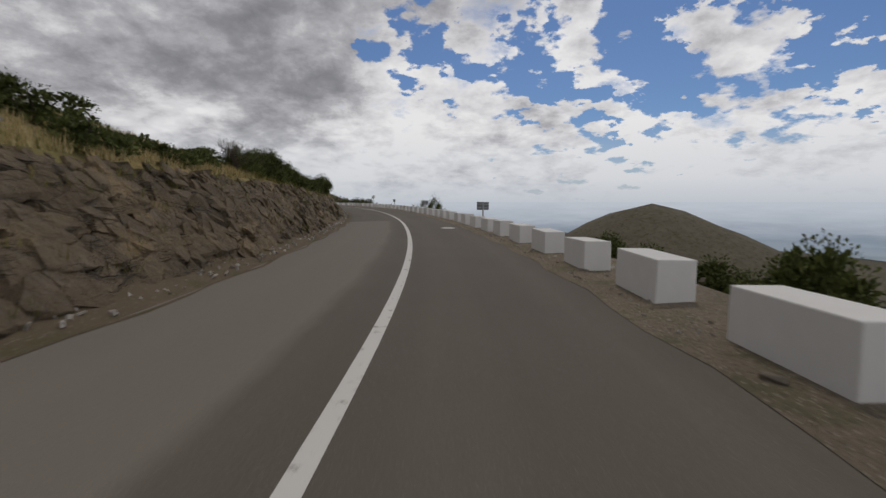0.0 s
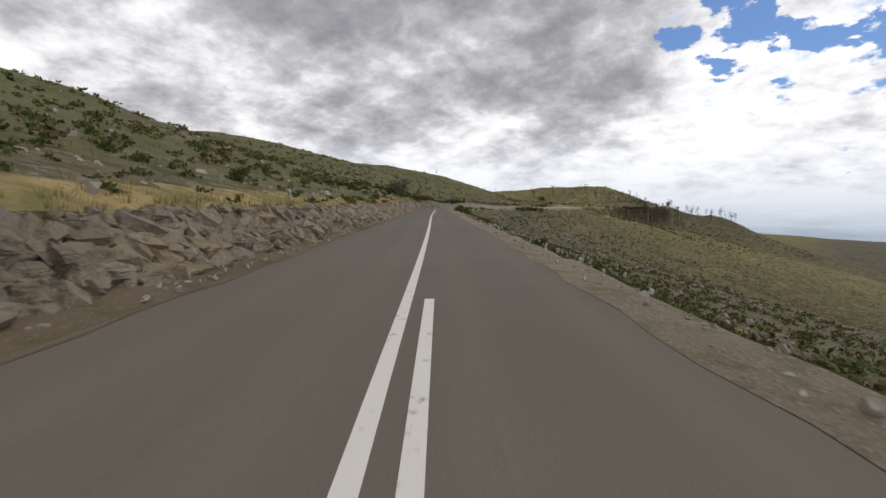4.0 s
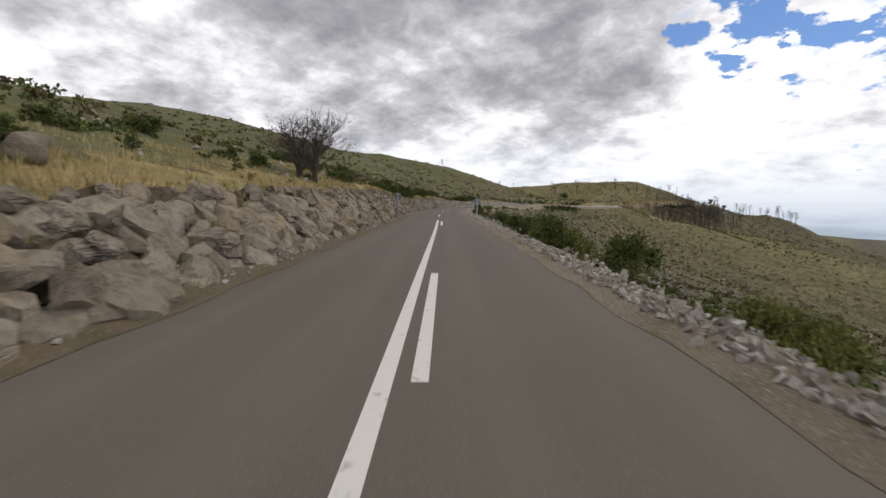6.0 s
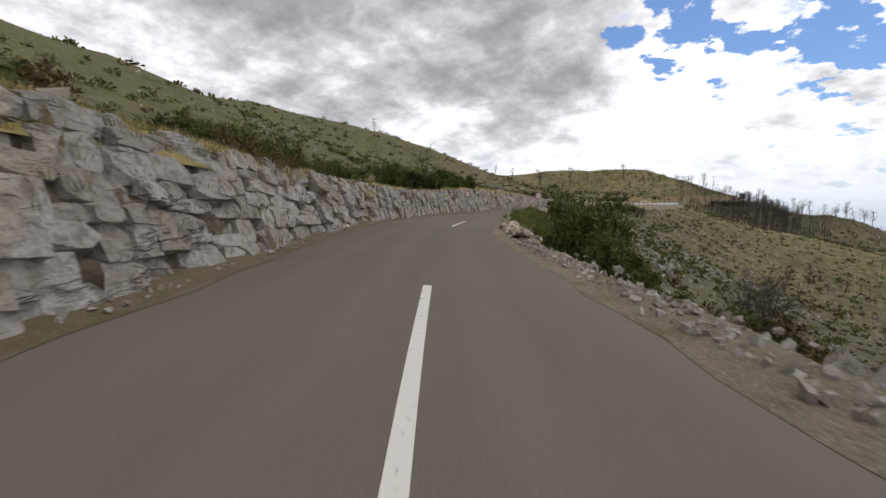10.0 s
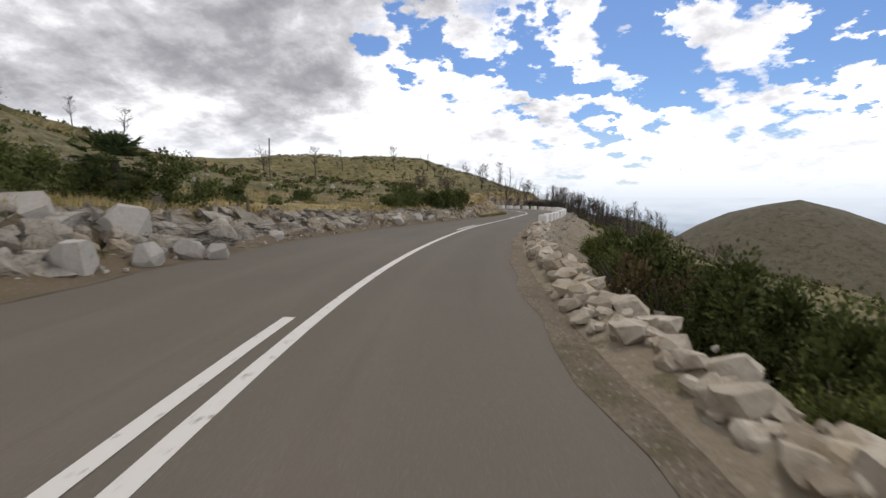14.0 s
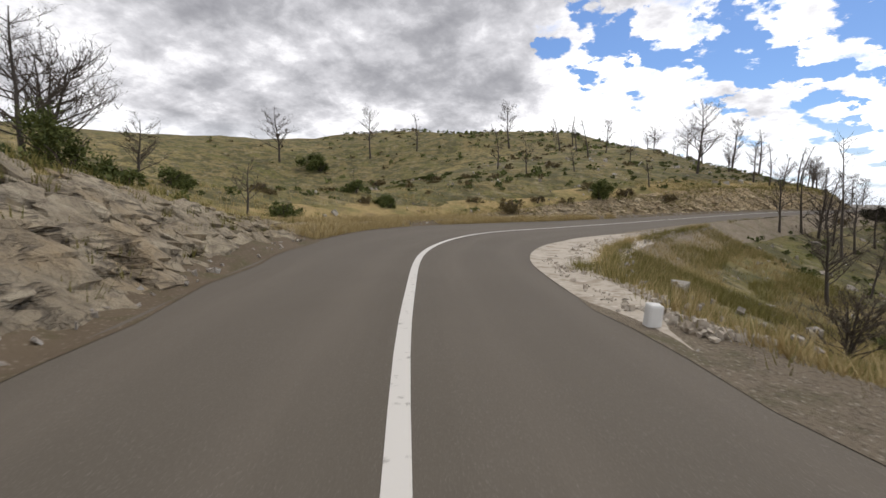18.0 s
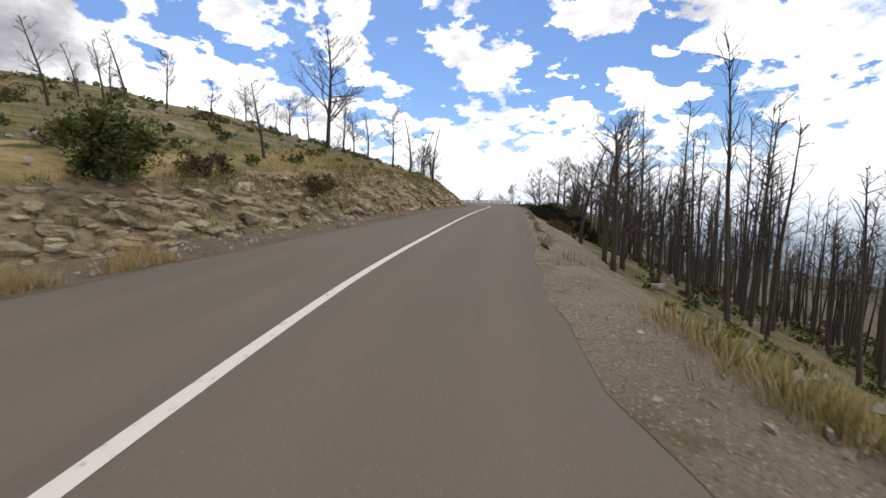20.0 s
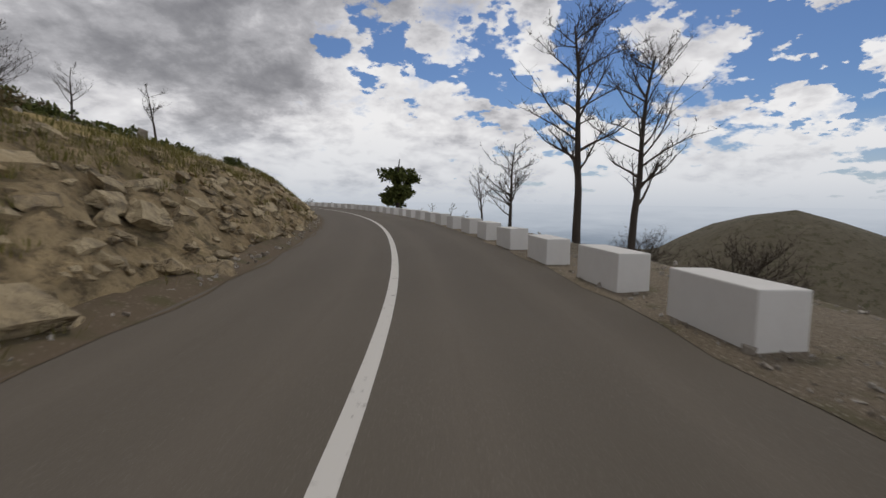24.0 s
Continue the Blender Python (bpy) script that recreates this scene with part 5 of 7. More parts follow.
def burnt_wood():
    """The burnt wood on the slope below the road: bare poles with few twigs, too many to count."""
    r = random.Random(61)
    P = []
    for _ in range(330):
        s, d = r.uniform(along(20.4) + 6, along(22.3) + 8), 8.5 + 34 * r.random()
        p = at(s, d)
        P.append((p.x, p.y, r.uniform(3.5, 7.5) + 0.10 * d))
    X, Y = np.array([v[0] for v in P]), np.array([v[1] for v in P])
    Z = ground_height(X, Y, False)
    D = nearest(X, Y)[1]
    bm = bmesh.new()
    for (x, y, h), z, dd in zip(P, Z, D):
        if dd < 7:
            continue
        lx, ly = r.uniform(-0.09, 0.09) * h, r.uniform(-0.09, 0.09) * h
        pts = [Vector((x + lx * k / 4 + r.uniform(-0.06, 0.06), y + ly * k / 4 + r.uniform(-0.06, 0.06), z - 0.3 + (h + 0.3) * k / 4)) for k in range(5)]
        tube(bm, pts, [0.03 + 0.008 * h, 0.03 + 0.006 * h, 0.055, 0.032, 0.010], 5, False)
        for _k in range(46):
            f = r.uniform(0.3, 1.0) ** 0.7 * 4
            i = min(int(f), 3)
            a = pts[i].lerp(pts[i + 1], f - i)
            dv = Vector((r.uniform(-1, 1), r.uniform(-1, 1), r.uniform(0.1, 1.1))).normalized()
            ln = h * r.uniform(0.10, 0.28) * (1.2 - 0.2 * f)
            e = a + dv * ln
            o = dv.cross(Vector((r.uniform(-1, 1), r.uniform(-1, 1), 1))).normalized() * 0.02
            bm.faces.new([bm.verts.new(a - o), bm.verts.new(a + o), bm.verts.new(e)])
            for _j in range(3):
                m = a.lerp(e, r.uniform(0.3, 0.95))
                e2 = m + (dv + Vector((r.uniform(-1, 1), r.uniform(-1, 1), r.uniform(-0.4, 0.9)))) * ln * 0.35
                bm.faces.new([bm.verts.new(m - o * 0.5), bm.verts.new(m + o * 0.5), bm.verts.new(e2)])
    ob = part("burnt_wood", bm, M_BARK, None)
    tagged(ob, "dense wood of bare fire-blackened poles below the road", "burnt wood", kind="stuff")


burnt_wood()


# ------------------------------------------------------------ shrubs
def leaf_cloud(seed, n, size, rad, flat_=0.7, up=0.2, blobs=7):
    """Many small leaves in uneven clumps, with gaps between them."""
    r = random.Random(seed)
    cs = [(Vector((min(0.8, max(-0.8, r.gauss(0, 0.40))), min(0.8, max(-0.8, r.gauss(0, 0.40))), r.uniform(0.12, 0.85))), r.uniform(0.20, 0.42)) for _ in range(blobs)]
    w_ = [q * q for c, q in cs]
    V, F = [], []
    for _ in range(n):
        c, q = r.choices(cs, w_)[0]
        deep = r.random() < 0.46
        v = Vector((r.gauss(0, 1), r.gauss(0, 1), r.gauss(0, 1))).normalized() * q * (r.uniform(0.05, 0.62) if deep else 0.7 + 0.4 * r.random())
        p = Vector(((c.x + v.x) * rad, (c.y + v.y) * rad, max(0.0, (c.z + v.z)) * rad * flat_))
        d = (v.normalized() + Vector((r.uniform(-.8, .8), r.uniform(-.8, .8), up + r.uniform(-.5, .7)))).normalized()
        u = d.cross(Vector((r.uniform(-1, 1), r.uniform(-1, 1), r.uniform(-1, 1)))).normalized()
        k = (1.9 if n > 2300 else 2.6) if deep else 1.0
        ln, w = k * size * r.uniform(0.7, 1.4), k * size * r.uniform(0.26, 0.42)
        i = len(V)
        V += [p, p + d * ln * 0.55 + u * w, p + d * ln, p + d * ln * 0.55 - u * w]
        F.append((i, i + 1, i + 2, i + 3))
    return V, F


def stems(seed, rad, n=7):
    r = random.Random(seed)
    bm = bmesh.new()
    for _ in range(n):
        a, b = r.uniform(0, 6.28), r.uniform(0.2, 0.7)
        tip = Vector((math.cos(a) * b, math.sin(a) * b, r.uniform(0.4, 0.75))) * rad
        tube(bm, [Vector((0, 0, -0.15)), tip * 0.5 + Vector((0, 0, 0.1 * rad)), tip], [0.035 * rad, 0.024 * rad, 0.008 * rad], 4, False)
    me = bpy.data.meshes.new("stems")
    bm.to_mesh(me)
    bm.free()
    me.materials.append(M_TWIG)
    return me


SHRUBS = []
for k_, (n_, sz_, fl_, mt_) in enumerate(((2000, 0.056, 0.85, M_LEAF), (1900, 0.058, 0.65, M_LEAF), (1900, 0.055, 1.05, M_LEAF), (2000, 0.038, 0.75, M_LEAF_DRY), (1700, 0.048, 0.55, M_LEAF), (1600, 0.036, 0.8, M_LEAF_DRY), (3900, 0.046, 0.9, M_LEAF), (3900, 0.045, 1.05, M_LEAF), (3000, 0.046, 0.8, M_LEAF_G), (5000, 0.046, 1.7, M_LEAF), (4200, 0.05, 0.9, M_LEAF_BURNT), (5200, 0.066, 1.6, M_LEAF), (5200, 0.060, 1.25, M_LEAF), (5200, 0.052, 1.0, M_LEAF_G))):
    v_, f_ = leaf_cloud(40 + k_, n_, sz_, 1.0, fl_, 0.25, 13 + k_ % 3)
    SHRUBS.append((mesh_from("crown", v_, f_, mt_), stems(60 + k_, 1.0)))
SHRUB_LABEL = ["dense dark green evergreen shrub", "low dark green spreading shrub", "upright dark green shrub", "dry brown half-burnt shrub", "flat grey-green cushion shrub", "sparse brown dried shrub", "tall dense dark green evergreen bush", "tall rounded dark green evergreen bush", "fresh green spreading bush", "tall dark evergreen bush rising behind the guard blocks", "charred dark brown bush among burnt trunks", "tall thick dark evergreen bush behind the guard blocks", "thick rounded dark evergreen bush", "thick fresh green bush"]
shrub_n = [0]


def shrub(x, y, kind, size, z=None, tall=1.0):
    z = surface(x, y) if z is None else z
    a = hash01(round(x, 1), round(y, 1)) * 360
    name, cat = ("dry_shrub", "dry shrub") if kind in (3, 5, 10) else (("bush", "bush") if kind >= 6 else ("shrub", "shrub"))
    root = thing(name, SHRUB_LABEL[kind], cat, "shrubs beside the road", pose(x, y, z - 0.08, 0, 0, a) @ Matrix.Diagonal((size, size, size * tall, 1)))
    part("crown", SHRUBS[kind][0], None, root)
    part("branching_stem", SHRUBS[kind][1], None, root)
    shrub_n[0] += 1


def shrub_run(t0, a0, t1, a1, back0, back1, n, kinds, lo, hi, side=-1, seed=0, tall=1.0):
    """n shrubs along a stretch, back0 to back1 metres behind the brow."""
    r = random.Random(seed + int(t0 * 10) + n)
    s0, s1 = along(t0) + a0, along(t1) + a1
    for _ in range(n):
        s, b = r.uniform(s0, s1), r.uniform(back0, back1)
        if side < 0:
            d = left_at(s) - float(foot_d(s)) - float(cut_lean(s)) - b
        else:
            d = 2.95 + float(brow_d(s)) + b
        p = at(s, d)
        shrub(p.x, p.y, r.choice(kinds), r.uniform(lo, hi), tall=tall * r.uniform(0.8, 1.2))


G_, A_ = (0, 1, 2), (0, 1, 3, 4, 5)
# the bushes on the spur: x, y, kind, size, height to width
for x_, y_, k_, q_, f_ in ((-219.4, 553.3, 12, 4.2, 0.7), (-172.2, 495.6, 12, 0.95, 0.8), (-165.5, 501.9, 3, 1.1, 1.5), (-160.0, 511.8, 12, 1.3, 0.95), (-157.8, 514.1, 3, 1.1, 0.9), (-162.3, 508.3, 5, 0.8, 0.9),
                           (-164.5, 506.9, 3, 0.8, 0.9), (-173.5, 495.1, 3, 0.75, 0.9), (-168.7, 503.3, 5, 0.9, 0.8), (-154.3, 516.6, 3, 1.2, 0.9), (-176.0, 512.0, 3, 0.9, 0.7), (-181.0, 521.0, 1, 1.1, 0.7), (-170.5, 515.5, 5, 0.9, 0.7)):
    shrub(x_, y_, k_, q_, tall=f_)
shrub_run(0.4, 6, 1.3, 12, 0.2, 2.0, 46, (12, 12, 6, 7), 0.72, 0.98, seed=1)
shrub_run(0.0, 9, 0.4, 8, 0.3, 2.2, 8, G_, 0.6, 1.0, seed=2)
shrub_run(1.6, 6, 3.4, 20, 6.0, 18, 4, A_, 0.9, 1.6, seed=3)
shrub_run(3.2, 8, 5.4, 5, 1.5, 9, 2, A_, 0.8, 1.5, seed=4)
shrub_run(5.4, 6, 6.9, 5, 1.6, 11, 12, (0, 1, 1, 4, 3), 0.7, 1.4, seed=5)
shrub_run(6.8, 5, 7.5, 5, 1.2, 7, 9, G_, 0.8, 1.4, seed=6)
shrub_run(7.5, 6, 8.8, 8, 0.3, 2.6, 15, (12, 2, 12, 7), 0.9, 1.4, seed=7)
shrub_run(8.8, 6, 10.6, 10, 1.0, 6, 10, A_, 0.8, 1.6, seed=8)
shrub_run(10.0, 10, 10.9, 4, 0.4, 2.4, 8, (6, 7, 0), 0.8, 1.2, seed=9)
shrub_run(11.0, 3, 11.6, 6, 0.3, 2.6, 18, (12, 12, 13, 7), 0.9, 1.3, seed=29)
shrub_run(8.9, 3, 9.4, 5, 0.3, 2.4, 9, (12, 12, 7), 0.9, 1.3, seed=30)
shrub_run(10.5, 7, 11.3, 5, -0.35, 1.3, 18, (13, 13, 8), 0.65, 1.0, 1, 31, 1.1)
shrub_run(11.2, 5, 11.9, 7, 0.3, 2.0, 11, (13, 13, 1), 0.65, 1.0, 1, 34, 1.1)
shrub_run(11.2, 9, 13.0, 5, 1.0, 8, 2, A_, 0.6, 1.2, seed=10)
shrub_run(12.8, 5, 15.3, 5, -0.3, 3.2, 19, (0, 6, 7, 3), 0.8, 1.3, seed=11)
shrub_run(15.0, 4, 15.4, 8, -0.3, 2.2, 12, (12, 12, 7), 0.8, 1.2, seed=33)
shrub_run(15.2, 5, 18.0, 8, 2.0, 14, 3, (3, 5, 0, 4), 0.5, 1.0, seed=12)
shrub_run(18.2, 6, 20.6, 6, 0.5, 14, 10, (3, 5, 3, 1, 4), 0.6, 1.2, seed=13)
shrub_run(20.6, 6, 24, 30, -0.4, 1.4, 6, (3, 5, 1, 4), 0.3, 0.7, seed=14)
shrub_run(1.6, 5, 3.2, 8, -1.2, 0.2, 7, (3, 5), 0.3, 0.5, seed=41)
shrub_run(5.6, 5, 8.4, 8, -1.0, 0.3, 9, (3, 5, 1), 0.3, 0.5, seed=42)
shrub_run(21.0, 5, 23.8, 8, -2.0, -0.2, 10, (3, 5, 1), 0.25, 0.45, seed=43)
shrub_run(0.0, 5, 0.25, 7, 0.5, 2.4, 11, (12, 12, 7), 0.75, 1.05, 1, 15, 0.95)
shrub_run(0.3, 9, 1.2, 8, 0.9, 2.8, 6, G_, 0.8, 1.1, 1, 15, 1.1)
shrub_run(1.2, 8, 1.9, 6, 1.2, 2.6, 8, (9, 9, 7), 0.9, 1.2, 1, 16, 1.05)
shrub_run(2.4, 8, 3.0, 4, 1.5, 3.2, 6, (9, 9, 7), 1.0, 1.35, 1, 26, 1.05)
shrub_run(2.6, 8, 3.0, 15, 0.7, 2.6, 16, (11, 11, 12), 1.0, 1.25, 1, 32, 0.95)
shrub_run(3.0, 3, 3.0, 12, 2.2, 4.2, 8, (11, 12), 1.2, 1.45, 1, 62, 1.1)
shrub_run(3.4, 9, 5.8, 8, 0.9, 3.0, 8, (0, 1, 6, 4), 0.6, 1.0, 1, 17)
shrub_run(5.8, 6, 6.9, 12, 0.7, 2.6, 20, (12, 13, 7), 0.7, 1.1, 1, 27, 1.15)
shrub_run(6.6, 8, 10.4, 8, 0.9, 3.5, 12, (0, 1, 4, 3), 0.5, 1.0, 1, 18)
shrub_run(7.6, 6, 10.6, 10, 1.6, 11.0, 54, (0, 1, 3, 5, 3, 7), 0.6, 1.2, 1, 63)
shrub_run(8.2, 6, 9.9, 8, 0.6, 1.8, 14, (0, 1, 3, 2), 0.45, 0.8, 1, 64)
shrub_run(10.0, 9.5, 10.0, 15, 0.5, 2.2, 11, (12, 12, 11), 0.75, 1.05, 1, 19, 1.1)
shrub_run(10.4, 8, 13.4, 5, 1.2, 3.0, 6, (0, 1, 4), 0.6, 1.1, 1, 20)
shrub_run(13.3, 6, 14.8, 4, 1.3, 3.6, 26, (12, 7, 13, 12), 0.85, 1.2, 1, 21, 1.2)
shrub_run(14.0, 4, 14.0, 13, 0.9, 3.4, 9, (6, 7, 8), 0.8, 1.05, 1, 51, 1.2)
shrub_run(14.0, 3, 14.0, 12, 0.9, 2.6, 2, (5, 5), 0.9, 1.2, 1, 52, 1.3)
shrub_run(14.0, 9.5, 14.0, 13, 0.6, 2.4, 5, (6, 7), 0.95, 1.2, -1, 53, 1.1)
shrub_run(18.2, 12, 20.2, 6, 3.0, 26, 8, (1, 0, 3, 4, 5), 0.6, 1.15, -1, 54)
shrub_run(18.0, 4.5, 18.0, 9, 0.1, 1.4, 4, (6, 7), 0.8, 1.1, -1, 55)
shrub_run(9.9, 6, 10.5, 6, 0.0, 0.9, 6, (3, 5), 0.55, 0.85, -1, 56)
shrub_run(22.5, 5, 24.0, 10, -0.2, 0.6, 6, (3, 5, 1), 0.4, 0.7, -1, 57)
shrub_run(15.0, 6, 17.6, 6, 1.5, 7.0, 4, (1, 3, 4), 0.6, 1.0, 1, 22)
shrub_run(21.2, 6, 22.3, 10, 0.9, 4.2, 30, (10, 10, 10, 10, 10, 7), 0.9, 1.3, 1, 28, 1.25)
shrub_run(20.3, 6, 22.3, 8, 1.1, 5.0, 8, (10, 10, 3, 7), 0.8, 1.3, 1, 23, 1.3)
shrub_run(22.3, 6, 24, 60, 1.4, 7.0, 3, (3, 5, 1, 0), 0.5, 1.0, 1, 24)

# ------------------------------------------------------------ dwarf fan palms
def palm_meshes(seed):
    r = random.Random(seed)
    V, F = [], []
    for k in range(60):
        a, el = r.uniform(0, 6.28), r.uniform(-0.9, 1.35)
        d = Vector((math.cos(a) * math.cos(el), math.sin(a) * math.cos(el), math.sin(el)))
        hub = Vector((0, 0, 0.35)) + d * r.uniform(0.3, 0.55)
        u = d.cross(Vector((0, 0, 1)))
        u = u.normalized() if u.length > 0.05 else Vector((1, 0, 0))
        w = u.cross(d)
        i = len(V)
        V += [Vector((0, 0, 0.3)) - u * 0.008, Vector((0, 0, 0.3)) + u * 0.008, hub]
        F.append((i, i + 1, i + 2))
        for b in range(13):
            q = (b - 6) / 6 * 1.25
            dv = (d * math.cos(q) + u * math.sin(q) + w * r.uniform(-0.1, 0.1)).normalized()
            sd = dv.cross(w).normalized() * 0.016
            ln = r.uniform(0.28, 0.42)
            i = len(V)
            V += [hub - sd * 0.4, hub + sd * 0.4, hub + dv * ln * 0.55 + sd, hub + dv * ln - Vector((0, 0, 0.05)), hub + dv * ln * 0.55 - sd]
            F.append((i, i + 1, i + 2, i + 3, i + 4))
    crown = mesh_from("fronds", V, F, M_PALM)
    bm = bmesh.new()
    tube(bm, [Vector((0, 0, -1.0)), Vector((0.03, 0, -0.4)), Vector((0.02, 0, 0.1)), Vector((0, 0.02, 0.42))], [0.13, 0.11, 0.13, 0.07], 9)
    me = bpy.data.meshes.new("trunk")
    bm.to_mesh(me)
    bm.free()
    me.materials.append(M_BARK)
    return crown, me


PALMS = [palm_meshes(71), palm_meshes(72)]


def palm(t, lat, ahead, size, dz=0.0):
    p = ground_at(t, lat, ahead, dz)
    stem = dz / size
    k = int(size * 100) % 2
    root = thing("fan_palm", "wild dwarf fan palm with stiff green fronds", "palm", "dwarf fan palms", Matrix.Translation(p) @ pose(0, 0, 0, 0, 0, lat * 77) @ Matrix.Scale(size, 4))
    part("fronds", PALMS[k][0], None, root)
    if stem < 0.6:
        part("trunk", PALMS[k][1], None, root)
    else:
        bm = bmesh.new()
        n = 10
        pts = [Vector((0.05 * math.sin(q * 1.3), 0.04 * math.cos(q), -stem - 0.3 + (stem + 0.75) * q / (n - 1))) for q in range(n)]
        tube(bm, pts, [0.12 + 0.03 * (q % 2) + 0.03 * q / n for q in range(n)], 10)
        part("trunk", bm, M_BARK, root, "shaggy dark palm trunk", True)


for a_ in ((0.5, 6.6, 8.5, 1.0, 0.2), (3.5, 5.0, 10.0, 1.2, 0.0), (8.0, -6.6, 8.2, 1.2, 0.1), (9.6, -6.6, 12.0, 1.0, 0.1), (10.9, -6.5, 9.5, 1.2, 0.1), (11.0, -6.4, 7.6, 1.1, 0.1), (14.0, -8.6, 12.2, 1.25, 0.55), (13.6, 6.5, 11.7, 1.1, 2.1)):
    palm(*a_)


def pine_tree():
    """The one green pine at the far bend."""
    p = ground_at(24.0, -4.6, 46.0)
    root = thing("pine_tree", "dark green pine with an open uneven crown at the bend", "tree", place=Matrix.Translation(p) @ Matrix.Scale(1.3, 4))
    bm = bmesh.new()
    tube(bm, [Vector((0, 0, -0.5)), Vector((0.1, 0, 1.4)), Vector((0.0, 0.1, 2.8)), Vector((0.2, 0, 4.2))], [0.16, 0.13, 0.09, 0.03], 8)
    part("trunk", bm, M_BARK, root, smooth=True)
    r = random.Random(4)
    V, F = [], []
    for k in range(17):
        c = Vector((r.gauss(0, 0.55), r.gauss(0, 0.55), r.uniform(0.7, 3.3)))
        v, f = leaf_cloud(200 + k, 380, 0.12, 0.95, 0.8, 0.3, 6)
        i = len(V)
        V += [c + q - Vector((0, 0, 0.3)) for q in v]
        F += [tuple(i + m for m in g) for g in f]
    part("crown", mesh_from("crown", V, F, M_LEAF), None, root)


pine_tree()


# ------------------------------------------------------------ boulders and rubble
def boulder_mesh(seed, subdiv=3, rough=0.34):
    """A boulder with weathered, rounded edges."""
    bm = bmesh.new()
    bmesh.ops.create_icosphere(bm, subdivisions=subdiv, radius=1)
    r = random.Random(seed)
    o = Vector((r.uniform(0, 50), r.uniform(0, 50), r.uniform(0, 50)))
    cuts = [(Vector((r.gauss(0, 1), r.gauss(0, 1), r.gauss(0, 1))).normalized(), r.uniform(0.38, 0.78)) for _ in range(14)]
    for v in bm.verts:
        p = v.co.copy()
        for nrm, k in cuts:
            q = p.dot(nrm)
            if q > k:
                p -= nrm * (q - k)
        v.co = p * (1.15 + rough * 0.35 * noise.noise(p * 1.9 + o) + 0.05 * noise.noise(p * 5 + o))
    me = bpy.data.meshes.new("boulder")
    bm.to_mesh(me)
    bm.free()
    me.materials.append(M_ROCK)
    me.polygons.foreach_set("use_smooth", [True] * len(me.polygons))
    return me


def hull_stone(seed, cuts=9, name="rock", lo=0.62, hi=1.12, mat=M_ROCK):
    """An angular block of limestone: a box with its corners and edges split off."""
    r = random.Random(seed)
    bm = bmesh.new()
    bmesh.ops.create_cube(bm, size=1.8)
    for v in bm.verts:
        v.co += Vector((r.uniform(-0.22, 0.22), r.uniform(-0.22, 0.22), r.uniform(-0.15, 0.15)))
    for _ in range(cuts):
        no = Vector((r.gauss(0, 1), r.gauss(0, 1), r.gauss(0, 1))).normalized()
        bmesh.ops.bisect_plane(bm, geom=bm.verts[:] + bm.edges[:] + bm.faces[:], plane_co=no * r.uniform(lo, hi), plane_no=no, clear_outer=True)
        bmesh.ops.holes_fill(bm, edges=[e for e in bm.edges if e.is_boundary], sides=0)
    bmesh.ops.recalc_face_normals(bm, faces=bm.faces[:])
    me = bpy.data.meshes.new(name)
    bm.to_mesh(me)
    bm.free()
    me.materials.append(mat)
    return me


ROCKS = [hull_stone(400 + k, 6 + k % 3, "rock", 0.62, 1.02) for k in range(14)]
# the blocks nearest the road have broken, uneven faces
ROUGH = []
for k_, m_ in enumerate(ROCKS):
    bm_ = bmesh.new()
    bm_.from_mesh(m_)
    bmesh.ops.triangulate(bm_, faces=bm_.faces[:])
    bmesh.ops.subdivide_edges(bm_, edges=[e_ for e_ in bm_.edges if e_.calc_length() > 0.45], cuts=1)
    bmesh.ops.triangulate(bm_, faces=bm_.faces[:])
    for v_ in bm_.verts:
        q_ = v_.co * 1.7 + Vector((k_ * 9.1, 0, 0))
        v_.co += Vector((noise.noise(q_), noise.noise(q_ + Vector((0, 31, 0))), noise.noise(q_ + Vector((0, 0, 57))))) * 0.13
    n_ = bpy.data.meshes.new("rock")
    bm_.to_mesh(n_)
    bm_.free()
    n_.materials.append(M_ROCK)
    ROUGH.append(n_)
ROCK_DATA = [(np.array([v.co[:] for v in m.vertices]), [tuple(p.vertices) for p in m.polygons]) for m in ROUGH]
PLAIN_DATA = [(np.array([v.co[:] for v in m.vertices]), [tuple(p.vertices) for p in m.polygons]) for m in ROCKS]
ROUND_DATA = [(np.array([v.co[:] for v in m.vertices]), [tuple(p.vertices) for p in m.polygons]) for m in [hull_stone(450 + k, 22, "rock", 0.66, 0.94) for k in range(8)]]
rock_size = table([(0, 5, 0.46), (1, 5, 0.42), (2, 5, 0.30), (3, 5, 0.30), (5.2, 5, 0.55), (6, 5, 0.80), (6.5, 5, 0.72), (6.9, 5, 0.34), (7.2, 5, 0.30), (8.2, 5, 0.32), (9, 3, 0.40), (9, 7, 0.5), (9, 9, 0.95), (10, 5, 0.9), (10.7, 5, 0.55), (11.5, 5, 0.60), (12.5, 5, 0.5), (13.5, 5, 0.55),
                   (15, 5, 0.40), (15.7, 5, 0.42), (16.5, 5, 0.34), (17.4, 5, 0.34), (17.8, 5, 0.60), (18, 9, 0.45), (19, 5, 0.22), (21, 5, 0.34), (24, 5, 0.34)])
